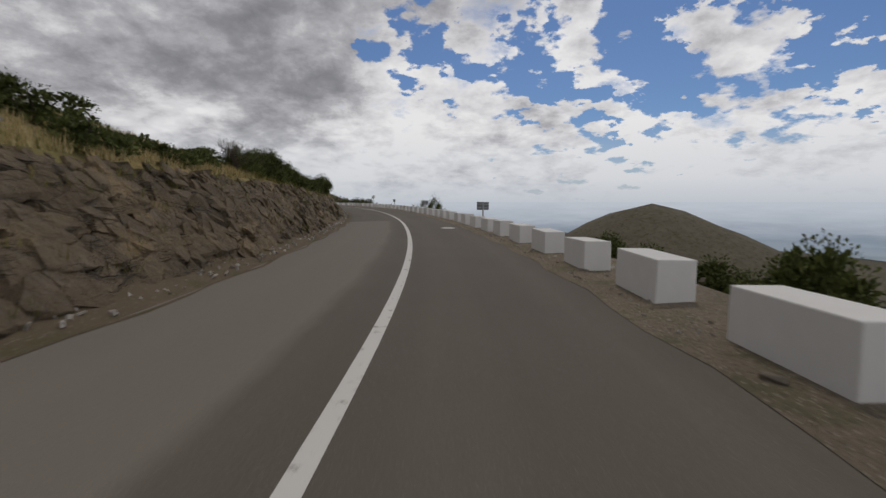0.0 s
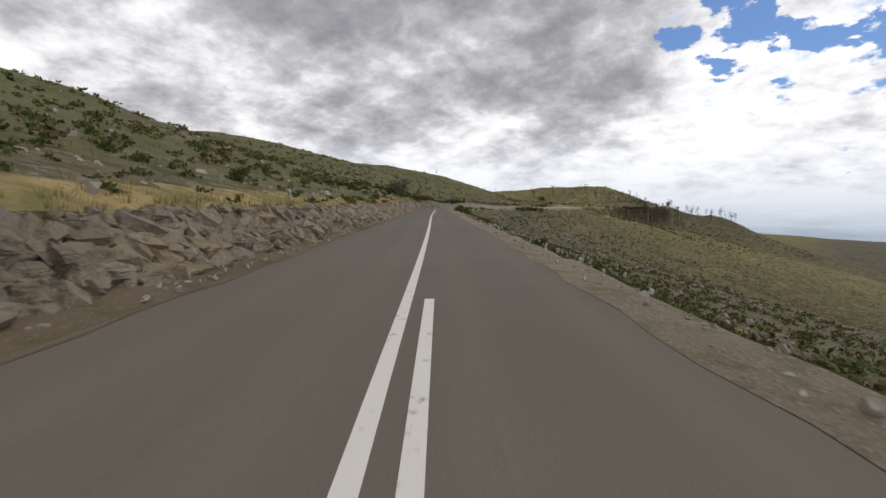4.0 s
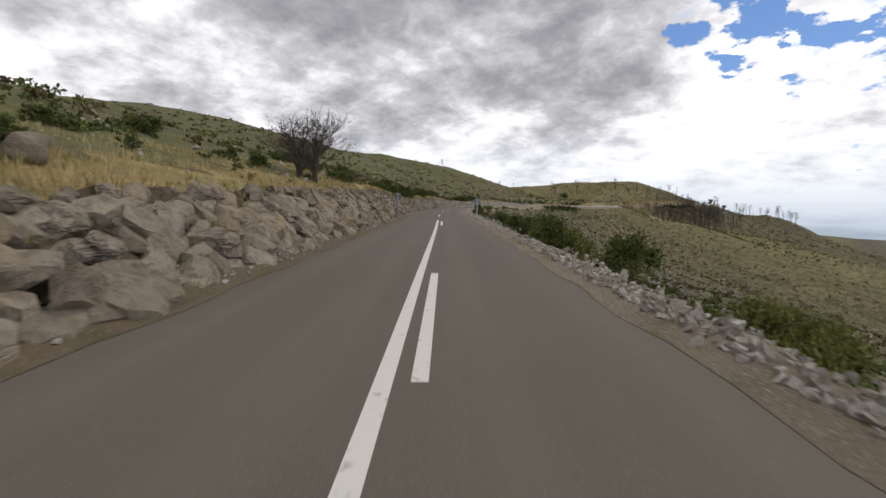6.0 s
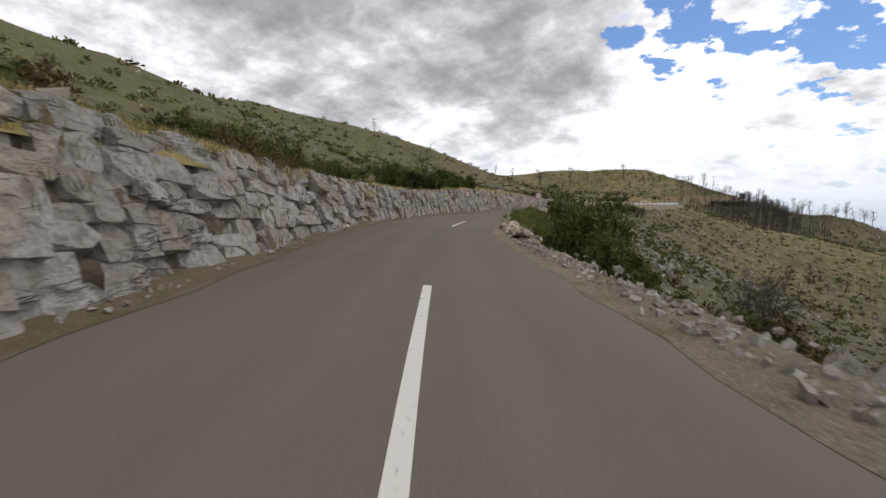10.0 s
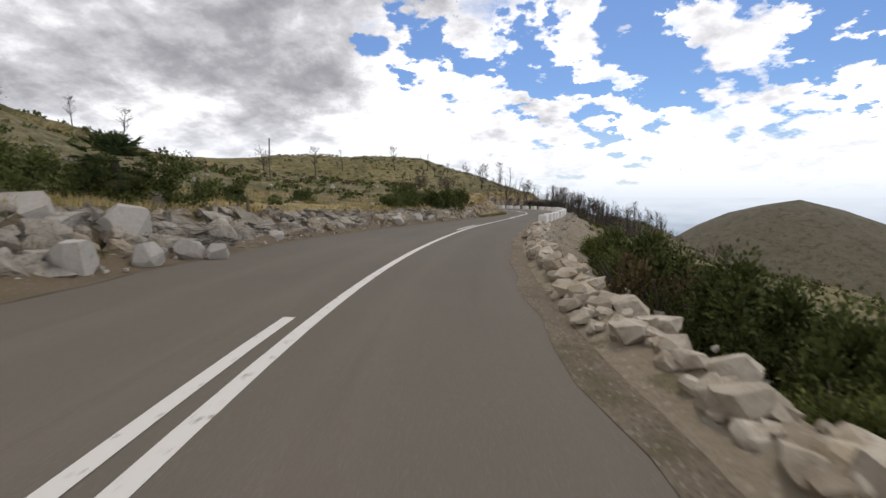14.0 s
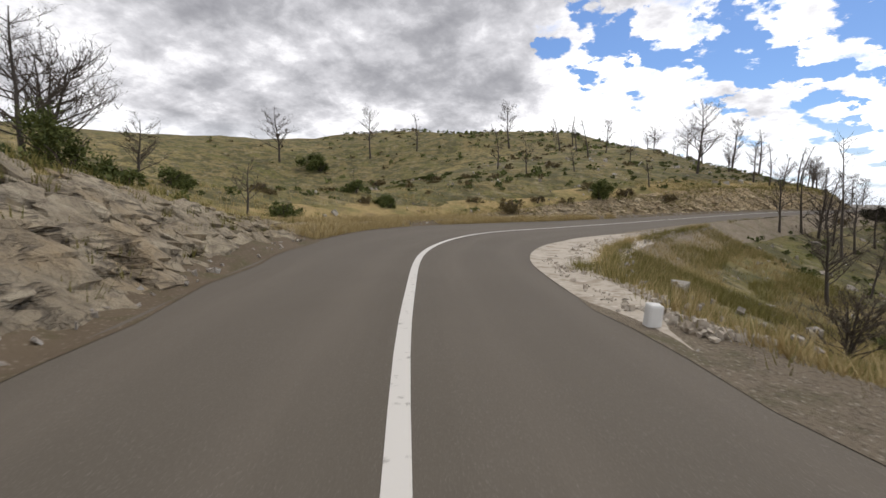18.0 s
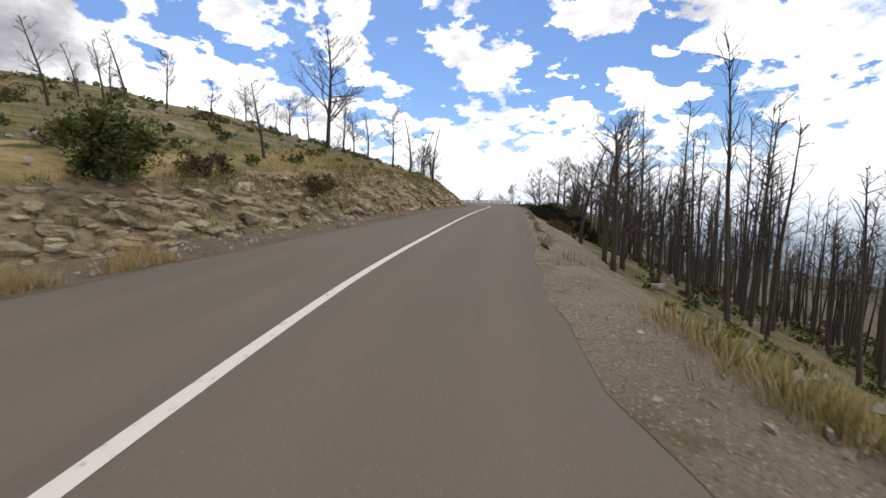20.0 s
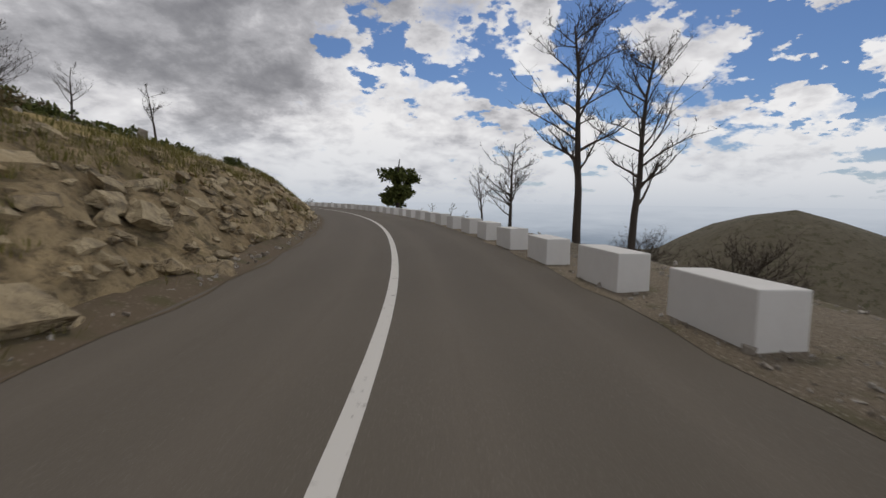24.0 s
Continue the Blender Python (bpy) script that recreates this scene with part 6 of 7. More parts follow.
rock_cover = table([(0, 5, 0.95), (3, 5, 0.9), (5.5, 5, 1.0), (6.6, 5, 0.9), (7.2, 5, 0.62), (8.3, 5, 0.68), (9, 1, 0.5), (9, 3, 0.3), (9, 7, 0.3), (9, 8.5, 1.0), (12, 5, 1.0), (13.2, 5, 0.5), (15.3, 5, 0.40), (15.8, 5, 1.0), (18, 9, 0.95), (18.4, 5, 0.35), (19.5, 5, 0.3), (20.5, 5, 0.16), (22, 5, 0.14), (24, 5, 0.12)])

rock_proud = table([(0, 5, 0.20), (1.2, 5, 0.24), (2, 5, 0.36), (3, 5, 0.36), (5.5, 5, 0.42), (7, 5, 0.30), (8, 5, 0.24), (9, 5, 0.19), (10.6, 5, 0.19), (11.2, 5, 0.26), (13.5, 5, 0.42), (15.7, 5, 0.25), (16.5, 5, 0.28), (17.4, 5, 0.3), (17.9, 5, 0.2), (21, 5, 0.22), (24, 5, 0.22)])


# squared blocks between the upright joints and level beds of the grey limestone
SQUARE = []
for k_ in range(10):
    r_ = random.Random(820 + k_)
    bm_ = bmesh.new()
    bmesh.ops.create_cube(bm_, size=2.0)
    for v_ in bm_.verts:
        v_.co += Vector((r_.uniform(-0.10, 0.06), r_.uniform(-0.10, 0.06), r_.uniform(-0.05, 0.05)))
    for _ in range(5):
        n_ = Vector((r_.choice((-1, 1)) * r_.uniform(0.4, 1), r_.choice((-1, 1)) * r_.uniform(0.4, 1), r_.uniform(0.3, 1.0))).normalized()
        bmesh.ops.bisect_plane(bm_, geom=bm_.verts[:] + bm_.edges[:] + bm_.faces[:], plane_co=n_ * r_.uniform(1.22, 1.5), plane_no=n_, clear_outer=True)
        bmesh.ops.holes_fill(bm_, edges=[e_ for e_ in bm_.edges if e_.is_boundary], sides=0)
    bmesh.ops.triangulate(bm_, faces=bm_.faces[:])
    bmesh.ops.subdivide_edges(bm_, edges=[e_ for e_ in bm_.edges if e_.calc_length() > 1.1], cuts=1)
    bmesh.ops.triangulate(bm_, faces=bm_.faces[:])
    for v_ in bm_.verts:
        q_ = v_.co * 1.4 + Vector((k_ * 7.7, 0, 0))
        v_.co += Vector((noise.noise(q_), noise.noise(q_ + Vector((0, 31, 0))), 1.6 * noise.noise(q_ + Vector((0, 0, 57))))) * 0.07
    bmesh.ops.recalc_face_normals(bm_, faces=bm_.faces[:])
    n_ = bpy.data.meshes.new("rock")
    bm_.to_mesh(n_)
    bm_.free()
    n_.materials.append(M_ROCK)
    SQUARE.append(n_)
SQUARE_DATA = [(np.array([v.co[:] for v in m.vertices]), [tuple(p.vertices) for p in m.polygons]) for m in SQUARE]
JOINTED = (along(9.2) + 7, along(12.9))


def face_axes(s):
    """Axes of the rock face: along the road, up the slope, outwards."""
    h, f0 = float(cut_h(s)), foot_at(s)
    top = left_at(s) - float(foot_d(s)) - float(cut_lean(s))
    n = NORM[min(int(s / STEP), len(NORM) - 1)]
    out = Vector((n[0] * h, n[1] * h, f0 - top)).normalized()
    fwd = Vector((-n[1], n[0], 0))
    upv = out.cross(fwd) if out.cross(fwd).z > 0 else fwd.cross(out)
    return Matrix((fwd, upv, out)).transposed(), math.hypot(h, f0 - top)


def jointed_face(V, F, nv):
    """The squared limestone of the deepest cutting, block upon block."""
    r = random.Random(23)
    near0, near1, own = along(9.7) + 4, along(11.5) + 4, 0
    s = JOINTED[0]
    while s < JOINTED[1]:
        tall = along(10.7) + 4 < s
        w = r.uniform(0.45, 0.95) if tall else r.uniform(0.8, 1.5)
        basis, length = face_axes(s + w / 2)
        z = -0.05
        while z < length * 0.96:
            bh = r.uniform(0.30, 0.85) if tall else r.uniform(0.24, 0.6)
            bh = min(bh, length - z + 0.12)
            if bh < 0.14:
                break
            halves = 2 if r.random() < 0.3 else 1
            for q in range(halves):
                ww = w / halves
                ss = s + ww * (q + 0.5) + r.uniform(-0.08, 0.08) + (0.0 if tall else 0.3 * math.sin(z * 7 + s))
                p = face_point(ss, min(max((z + bh / 2) / length, 0.0), 1.0), -0.18 + r.gauss(0, 0.045) - 0.05 * (z / length))
                rot = Euler((radians(r.gauss(0, 2.5)), radians(r.gauss(0, 2.5)), radians(r.gauss(0 if tall else -5, 2.5)))).to_matrix()
                m = basis @ rot @ Matrix.Diagonal((ww * 0.50, bh * 0.50, 0.26))
                k = r.randrange(10)
                if near0 < s < near1 and own < 300:
                    ob = part("rock", SQUARE[k], None, CUTTING)
                    ob.matrix_basis = Matrix.Translation(p) @ m.to_4x4()
                    own += 1
                else:
                    vs, fs = SQUARE_DATA[k]
                    V.append(vs @ np.array(m).T + np.array(p))
                    F += [tuple(nv + a for a in f) for f in fs]
                    nv += len(vs)
            z += bh
        s += w
    return nv


def build_rocks():
    """Angular blocks set in the rock face; the squared ones by the road are pieces of their own."""
    r = random.Random(19)
    V, F = [], []
    nv = jointed_face(V, F, 0)
    s = 21.0
    while s < S_END - 62:
        if JOINTED[0] - 0.3 < s < JOINTED[1]:
            s = JOINTED[1]
        sz = float(rock_size(s))
        basis, length = face_axes(s)
        rows = max(1, round(length / (sz * 0.62)))
        for k in range(rows + 1):
            if r.random() > float(rock_cover(s)):
                continue
            u = min(0.93, max(0.0, 0.93 * (k + r.uniform(-0.35, 0.35)) / rows))
            ss = s + r.uniform(-0.35, 0.35) * sz
            q = sz * (0.45 + 0.85 * r.random() ** 1.6) * (1.0 if u <= 0.78 or along(9.3) < s < along(10.75) + 4 else 0.6)
            p = face_point(ss, min(u, 1.0), q * r.uniform(-0.12, 0.08))
            w = float(rock_proud(s))
            rot = Euler((radians(r.gauss(0, 42 * w)), radians(r.gauss(0, 42 * w)), radians((-14 if s > along(8.8) else 0) + r.gauss(0, 16)))).to_matrix()
            m = basis @ rot @ Matrix.Diagonal((q * r.uniform(0.55, 0.95), q * r.uniform(0.40, 0.66), q * w * r.uniform(0.8, 1.25)))
            if s > along(20.2):                                  # small flat slabs sunk in the earth
                rot = Euler((radians(r.gauss(0, 8)), radians(r.gauss(0, 8)), radians(r.gauss(-8, 9)))).to_matrix()
                q *= r.choice((0.55, 0.7, 1.0, 1.5))
                p = face_point(ss, min(u, 1.0), -q * r.uniform(0.02, 0.14))
                m = basis @ rot @ Matrix.Diagonal((q * r.uniform(0.6, 1.15), q * r.uniform(0.28, 0.5), q * r.uniform(0.20, 0.34)))
            if along(15.6) + 5 < s < along(17.0) + 3:            # thin level beds
                rot = Euler((radians(r.gauss(0, 7)), radians(r.gauss(0, 7)), radians(r.gauss(0, 5)))).to_matrix()
                m = basis @ rot @ Matrix.Diagonal((q * r.uniform(0.7, 1.2), q * r.uniform(0.34, 0.55), q * w * r.uniform(0.8, 1.25)))
            j = r.randrange(14)
            vs, fs = ROUND_DATA[j % 8] if along(5.2) + 5 < s < along(6.6) + 7 else (ROCK_DATA[j] if q > 0.42 else PLAIN_DATA[j])
            V.append(vs @ np.array(m).T + np.array(p))
            F += [tuple(nv + a for a in f) for f in fs]
            nv += len(vs)
        s += sz * 0.56
    rest = part("rock_rest", mesh_from("rock_rest", [tuple(v) for v in np.concatenate(V)], F, M_ROCK), None, CUTTING, "farther blocks of the rock face")
    rest["kind"] = "stuff"


build_rocks()
ROUNDED = [boulder_mesh(520 + k) for k in range(5)]
BOULDERS = [hull_stone(500 + k, 24, "boulder", 0.66, 0.92, M_STONE) for k in range(6)]


def boulder(t, lat, ahead, sx, sy, sz, turn=0.0, sink=0.25, label="grey limestone boulder with weathered edges"):
    if 13.9 < t < 15.7 and lat < 0:
        lat, sx, sy, sz = lat - 0.75, sx * 1.25, sy * 1.25, sz * 1.25
    x, y = spot(t, lat, ahead)
    k = int(abs(lat * 37 + ahead * 11)) % 6
    ob = new("boulder", BOULDERS[k])
    sx, sy, sz = 0.52 * sx, 0.52 * sy, 0.52 * sz
    base = min(surface(x, y), at(along(t) + ahead).z + 0.12)
    ob.matrix_basis = pose(x, y, base + sz * (1 - sink) - 0.12, (hash01(x) - 0.5) * 30, (hash01(y) - 0.5) * 30, turn) @ Matrix.Diagonal((sx, sy, sz, 1))
    tagged(ob, label, "boulder", "boulders beside the road")


for b_ in ((5.5, -4.7, 5.6, 0.75, 0.55, 0.42), (5.5, -4.8, 4.4, 0.5, 0.4, 0.25), (5.5, -5.0, 8.2, 0.5, 0.5, 0.55), (5.5, -4.7, 9.6, 0.45, 0.5, 0.5), (5.5, -4.6, 11.0, 0.5, 0.5, 0.55), (5.5, -4.7, 12.6, 0.7, 0.6, 0.6), (5.5, -4.7, 14.2, 0.8, 0.7, 0.75),
           (6.0, -5.0, 5.4, 0.9, 0.7, 0.55), (6.0, -5.4, 6.6, 0.9, 0.8, 0.9), (6.0, -4.9, 8.4, 0.9, 0.9, 0.85), (6.0, -5.0, 10.0, 0.8, 0.9, 0.85), (6.0, -4.9, 11.6, 0.7, 0.7, 0.7), (6.0, -6.6, 7.8, 0.6, 0.5, 0.4), (6.0, -5.2, 4.6, 0.8, 0.6, 0.5),
           (14.0, -5.4, 5.8, 0.55, 0.6, 0.75), (14.0, -6.2, 6.2, 0.7, 0.6, 0.8), (14.0, -4.9, 7.0, 0.5, 0.5, 0.65), (14.0, -4.6, 8.2, 0.45, 0.4, 0.5), (14.0, -4.4, 9.3, 0.5, 0.45, 0.45), (14.0, -3.9, 9.4, 0.4, 0.4, 0.4), (14.0, -6.4, 8.4, 0.6, 0.6, 0.6), (14.0, -5.2, 4.6, 0.35, 0.3, 0.25),
           (14.5, -4.3, 11.0, 0.5, 0.4, 0.4), (14.5, -3.4, 13.0, 0.5, 0.5, 0.6), (14.5, -3.0, 15.0, 0.5, 0.4, 0.5), (14.5, -2.8, 17.5, 0.5, 0.5, 0.6), (14.5, -4.9, 9.2, 0.35, 0.3, 0.25), (14.5, -2.6, 20.0, 0.6, 0.5, 0.6),
           (15.0, -5.0, 5.9, 0.33, 0.3, 0.26), (15.0, -5.2, 7.4, 0.42, 0.35, 0.5), (15.0, -4.6, 7.0, 0.28, 0.25, 0.22), (15.0, -4.5, 8.4, 0.4, 0.35, 0.3), (15.0, -4.3, 10.4, 0.45, 0.4, 0.5), (15.0, -5.2, 9.6, 0.6, 0.5, 0.6), (15.0, -3.9, 12.6, 0.5, 0.45, 0.5), 
           (15.5, -5.0, 6.6, 0.55, 0.5, 0.45), (15.5, -5.2, 7.0, 0.6, 0.5, 0.95), (15.5, -4.2, 5.9, 0.3, 0.28, 0.35), (15.5, -4.4, 7.4, 0.3, 0.3, 0.45), (15.5, -4.5, 5.2, 0.25, 0.25, 0.3), (15.5, -4.0, 8.3, 0.35, 0.4, 0.5), (15.5, -3.8, 9.4, 0.4, 0.4, 0.6),
           (11.0, 3.0, 4.5, 0.35, 0.3, 0.25), (15.0, 4.0, 7.0, 0.3, 0.25, 0.2), (15.6, 4.9, 6.0, 0.35, 0.3, 0.25), (16.1, 4.8, 6.6, 0.4, 0.3, 0.22), (6.5, 3.2, 5.0, 0.25, 0.18, 0.14), (1.0, 4.2, 5.8, 0.35, 0.3, 0.2), (1.5, 4.3, 6.3, 0.35, 0.3, 0.2), (2.0, 4.4, 5.0, 0.4, 0.35, 0.2), (23.5, 5.0, 5.9, 0.35, 0.3, 0.2), (8.0, 3.1, 4.2, 0.3, 0.25, 0.2), (9.0, 2.9, 4.4, 0.25, 0.2, 0.15)):
    boulder(*b_)
boulder(14.0, -7.0, 8.4, 1.0, 0.95, 1.3, 20, 0.1, "tall squared block of grey limestone at the road's edge")
boulder(14.0, -5.9, 9.5, 1.05, 0.8, 1.0, 75, 0.1, "leaning grey limestone boulder at the road's edge")
boulder(14.0, -6.6, 12.6, 1.15, 1.0, 0.75, 10, 0.1)
boulder(14.0, -7.3, 14.2, 1.0, 0.9, 0.95, 130, 0.1)
def brow_boulder(t, lat, ahead, sx, sy, sz, turn):
    x, y = spot(t, lat, ahead)
    ob = new("boulder", ROUNDED[int(turn) % 5])
    ob.matrix_basis = pose(x, y, surface(x, y) + sz * 0.45, 4, -5, turn) @ Matrix.Diagonal((sx, sy, sz, 1))
    tagged(ob, "large rounded limestone boulder on the bank above the cutting", "boulder", "boulders beside the road")


for b_ in ((2.0, -6.2, 5.6, 0.55, 0.6, 0.42, 20), (2.0, -6.0, 6.8, 0.4, 0.4, 0.36, 71), (2.0, -5.9, 8.2, 0.35, 0.4, 0.25, 130), (16.0, -6.6, 6.4, 0.6, 1.1, 0.30, 15), (16.0, -6.3, 8.6, 0.35, 0.4, 0.22, 46), (6.0, -7.4, 6.2, 0.5, 0.5, 0.35, 81), (6.0, -6.9, 7.6, 0.45, 0.5, 0.32, 33), (6.0, -8.2, 5.6, 0.45, 0.4, 0.3, 12), (8.0, -5.2, 9.0, 0.35, 0.3, 0.3, 55)):
    brow_boulder(*b_)
rb_ = random.Random(12)
for k_ in range(84):
    # fallen blocks between the road and the bank
    q_ = 0.25 + 0.7 * rb_.random() ** 1.4
    s_ = rb_.uniform(0, 1)
    t_ = 13.4 + 2.2 * s_
    p_ = at(along(t_) + 5, foot_at(along(t_) + 5) - rb_.uniform(-0.25, 1.1), 0.0)
    ob_ = new("boulder", ROUNDED[k_ % 5] if k_ % 3 else BOULDERS[k_ % 6])
    ob_.matrix_basis = pose(p_.x, p_.y, p_.z + q_ * 0.30, rb_.uniform(-25, 25), rb_.uniform(-25, 25), rb_.uniform(0, 360)) @ Matrix.Diagonal((q_ * 0.62, q_ * 0.5, q_ * 0.52, 1))
    tagged(ob_, "pale fallen limestone block at the foot of the bank", "boulder", "boulders beside the road")

PEBBLE = []
for k_ in range(5):
    r_ = random.Random(300 + k_)
    bm_ = bmesh.new()
    bmesh.ops.create_cube(bm_, size=1.4)
    for v_ in bm_.verts:
        v_.co += Vector((r_.uniform(-.35, .35), r_.uniform(-.35, .35), r_.uniform(-.35, .35)))
    bmesh.ops.triangulate(bm_, faces=bm_.faces[:])
    bm_.verts.index_update()
    PEBBLE.append(([v.co.copy() for v in bm_.verts], [tuple(v.index for v in f.verts) for f in bm_.faces]))
    bm_.free()


def scatter_stones(name, label, n, pick, mat, seed):
    """Loose stones, joined; pick(r) gives (x, y, z, size) or nothing."""
    r = random.Random(seed)
    V, F = [], []
    for _ in range(n):
        q = pick(r)
        if q is None:
            continue
        x, y, z, sz = q
        vs, fs = r.choice(PEBBLE)
        m = Euler((r.uniform(0, 6), r.uniform(0, 6), r.uniform(0, 6))).to_matrix() @ Matrix.Diagonal((sz * r.uniform(.7, 1.4), sz * r.uniform(.6, 1.1), sz * r.uniform(.35, .7)))
        i = len(V)
        V += [m @ v + Vector((x, y, z)) for v in vs]
        F += [tuple(i + k for k in f) for f in fs]
    tagged(new(name, mesh_from(name, V, F, mat)), label, "rubble", kind="stuff")


def left_foot(r):
    s = r.uniform(15, S_END - 80)
    f, e = float(foot_d(s)), float(edge_l(s))
    foot = foot_at(s)
    u = r.random() ** 0.8
    d = foot - 0.5 + u * (e - foot + 0.35)
    return (*at(s, d, 0.12 * (1 - u) + 0.03), r.uniform(0.02, 0.06) + (0.10 * r.random() ** 3) * (1 - u))


def right_edge(r):
    s = r.uniform(15, S_END - 80)
    e, b = float(edge_r(s)), float(brow_d(s))
    u = r.random()
    d = e + 0.15 + u * (2.95 + b + 0.4 - e)
    stony = along(5.5) < s < along(10.6) or along(17.8) < s < along(19.7)
    if along(20.3) < s < along(22.6) and u > 0.4:
        return None
    if along(17.8) < s < along(19.8) and u < 0.7 and r.random() < 0.6:
        return None
    k = 0.5 if along(20.3) < s < along(22.6) else 1.0
    return (*at(s, d, 0.0 - 0.06 * u), k * (r.uniform(0.02, 0.05) + (0.07 if stony else 0.05) * r.random() ** 2.2))


def outer_stones(r):
    """Pale stones heaped along the outer edge where there are no blocks."""
    a, z = r.choice(((along(5.5) + 5, along(10.6) + 4), (along(5.5) + 5, along(10.6) + 4), (along(5.5) + 5, along(8) + 4)))
    s = r.uniform(a, z)
    if noise.noise(Vector((s * 0.25, 0, 4))) < -0.25:
        return None
    d = float(edge_r(s)) + 0.30 + 0.60 * r.random()
    return (*at(s, d, 0.02), r.uniform(0.02, 0.05) + 0.05 * r.random() ** 3)


def on_slope(r):
    s = r.uniform(15, S_END - 60)
    side = r.random() < 0.42
    d = -(4.5 + float(foot_d(s)) + float(cut_lean(s)) + 45 * r.random() ** 1.7) if side else 4.2 + float(brow_d(s)) + 55 * r.random() ** 2.0
    p = at(s, d)
    return (p.x, p.y, None, 0.07 + 0.26 * r.random() ** 3)


def slope_points(fn, n, seed):
    """Points of fn with their ground height, reckoned together."""
    r = random.Random(seed)
    q = [fn(r) for _ in range(n)]
    X, Y = np.array([v[0] for v in q]), np.array([v[1] for v in q])
    Z = ground_height(X, Y, False)
    s, d, _ = nearest(X, Y)
    return [(x, y, z, v[3]) for (x, y, z, v, dd) in zip(X, Y, Z, q, d) if abs(dd) > 6.2]


scatter_stones("foot_rubble", "loose broken stones along the foot of the cutting", 9500, left_foot, M_RUBBLE, 31)
scatter_stones("edge_rubble", "pale broken stones along the outer edge of the road", 5200, right_edge, M_RUBBLE, 32)
scatter_stones("outer_stones", "pale limestone rocks heaped along the road's outer edge", 6000, outer_stones, M_RUBBLE, 35)
pts_ = iter(slope_points(on_slope, 8500, 33))
scatter_stones("slope_stones", "pale limestone outcrops scattered over the hillside", 8500, lambda r: next(pts_, None), M_RUBBLE, 34)


def outcrop(r):
    s = r.uniform(along(5.2), along(15.0) + 30)
    d = 5.0 + float(brow_d(s)) + 60 * r.random() ** 1.4
    p = at(s, d)
    if noise.noise(Vector((p.x * 0.055, p.y * 0.055, 4.0))) + 0.5 * noise.noise(Vector((p.x * 0.2, p.y * 0.2, 9.0))) < -0.05:
        d += 70
        p = at(s, d)
    return (p.x, p.y, None, 0.10 + 0.50 * r.random() ** 2.5)


out_ = iter(slope_points(outcrop, 7500, 37))
scatter_stones("slope_outcrops", "grey-white limestone breaking out of the slope below the road", 7500, lambda r: next(out_, None), M_ROCK, 38)


def face_crumbs(r):
    a, z = r.choice(((along(6.5) + 5, along(9.0) + 6), (along(1.4) + 5, along(3.4) + 6), (along(15.4) + 5, along(17.8) + 6)))
    s = r.uniform(a, z)
    u = r.random()
    if noise.noise(Vector((s * 0.6, u * 3, 21))) < -0.1:
        return None
    return (*face_point(s, u, 0.02 + 0.05 * r.random()), r.uniform(0.03, 0.07) + 0.10 * r.random() ** 4)


scatter_stones("face_crumbs", "small broken stones caught on the rock face", 9000, face_crumbs, M_ROCK, 39)


def verge_grit(r):
    a, z = r.choice(((along(0) + 4, along(3.2) + 4), (along(14.8) + 4, along(17.4) + 4), (along(14.8) + 4, along(17.4) + 4), (along(22.4) + 4, along(24) + 12)))
    s = r.uniform(a, z)
    e, b = float(edge_r(s)), float(brow_d(s))
    u = r.random()
    return (*at(s, e + 0.05 + u * (2.95 + b - e), 0.012 - 0.05 * u), r.uniform(0.010, 0.026) + 0.03 * r.random() ** 4)


scatter_stones("verge_grit", "grey-brown grit and small stones on the outer verge", 11000, verge_grit, M_RUBBLE, 40)


# ------------------------------------------------------------ the low dry-stone wall on the outer side
def wall_stone_mat(n):
    one = n.math("FRACT", n.math("ADD", n.island(), n.random()))
    c = n.mix(one, (0.36, 0.31, 0.24), (0.60, 0.54, 0.45))
    f = n.noise(5, 7, 0.68)
    c = n.mix(n.ramp(f, [(0.38, 0.7), (0.55, 0.0)]), c, (0.24, 0.19, 0.135))
    c = n.mix(n.ramp(n.noise(1.8, 4), [(0.54, 0.0), (0.68, 0.55)]), c, (0.40, 0.31, 0.19))
    n.set(c, 0.94, f, 0.7, 0.05)


M_WALL = material("parapet_stone", wall_stone_mat)


def berm_earth(n):
    c = n.mix(n.noise(1.1, 5, 0.65), (0.24, 0.19, 0.13), (0.44, 0.38, 0.29))
    c = n.mix(n.ramp(n.voronoi(11), [(0.10, 0.6), (0.3, 0.0)]), c, (0.52, 0.47, 0.38))
    c = n.mix(n.ramp(n.noise(2.4, 5, 0.7), [(0.54, 0.0), (0.62, 0.7)]), c, (0.15, 0.13, 0.065))
    n.set(c, 0.96, n.noise(9, 6, 0.7), 1.0, 0.08)


M_BERM = material("parapet_earth", berm_earth)


def berm(s):
    """Section of the earth and rubble heaped up along the outer edge."""
    e = float(edge_r(s)) + 0.32
    h = 0.16 + 0.14 * noise.noise(Vector((s * 0.3, 1.7, 0))) + 0.10 * math.exp(-((s - along(11.6) - 6) / 14) ** 2)
    j = 0.06 * noise.noise(Vector((s * 0.8, 5.1, 0)))
    return [(e - 0.15, -0.03), (e + 0.04 + j, 0.35 * h), (e + 0.18 + j, 0.85 * h), (e + 0.34, h + 0.06 * hash01(s, 7)), (e + 0.52 + j, 0.9 * h), (e + 0.72, 0.35 * h), (e + 1.1, -0.5)]


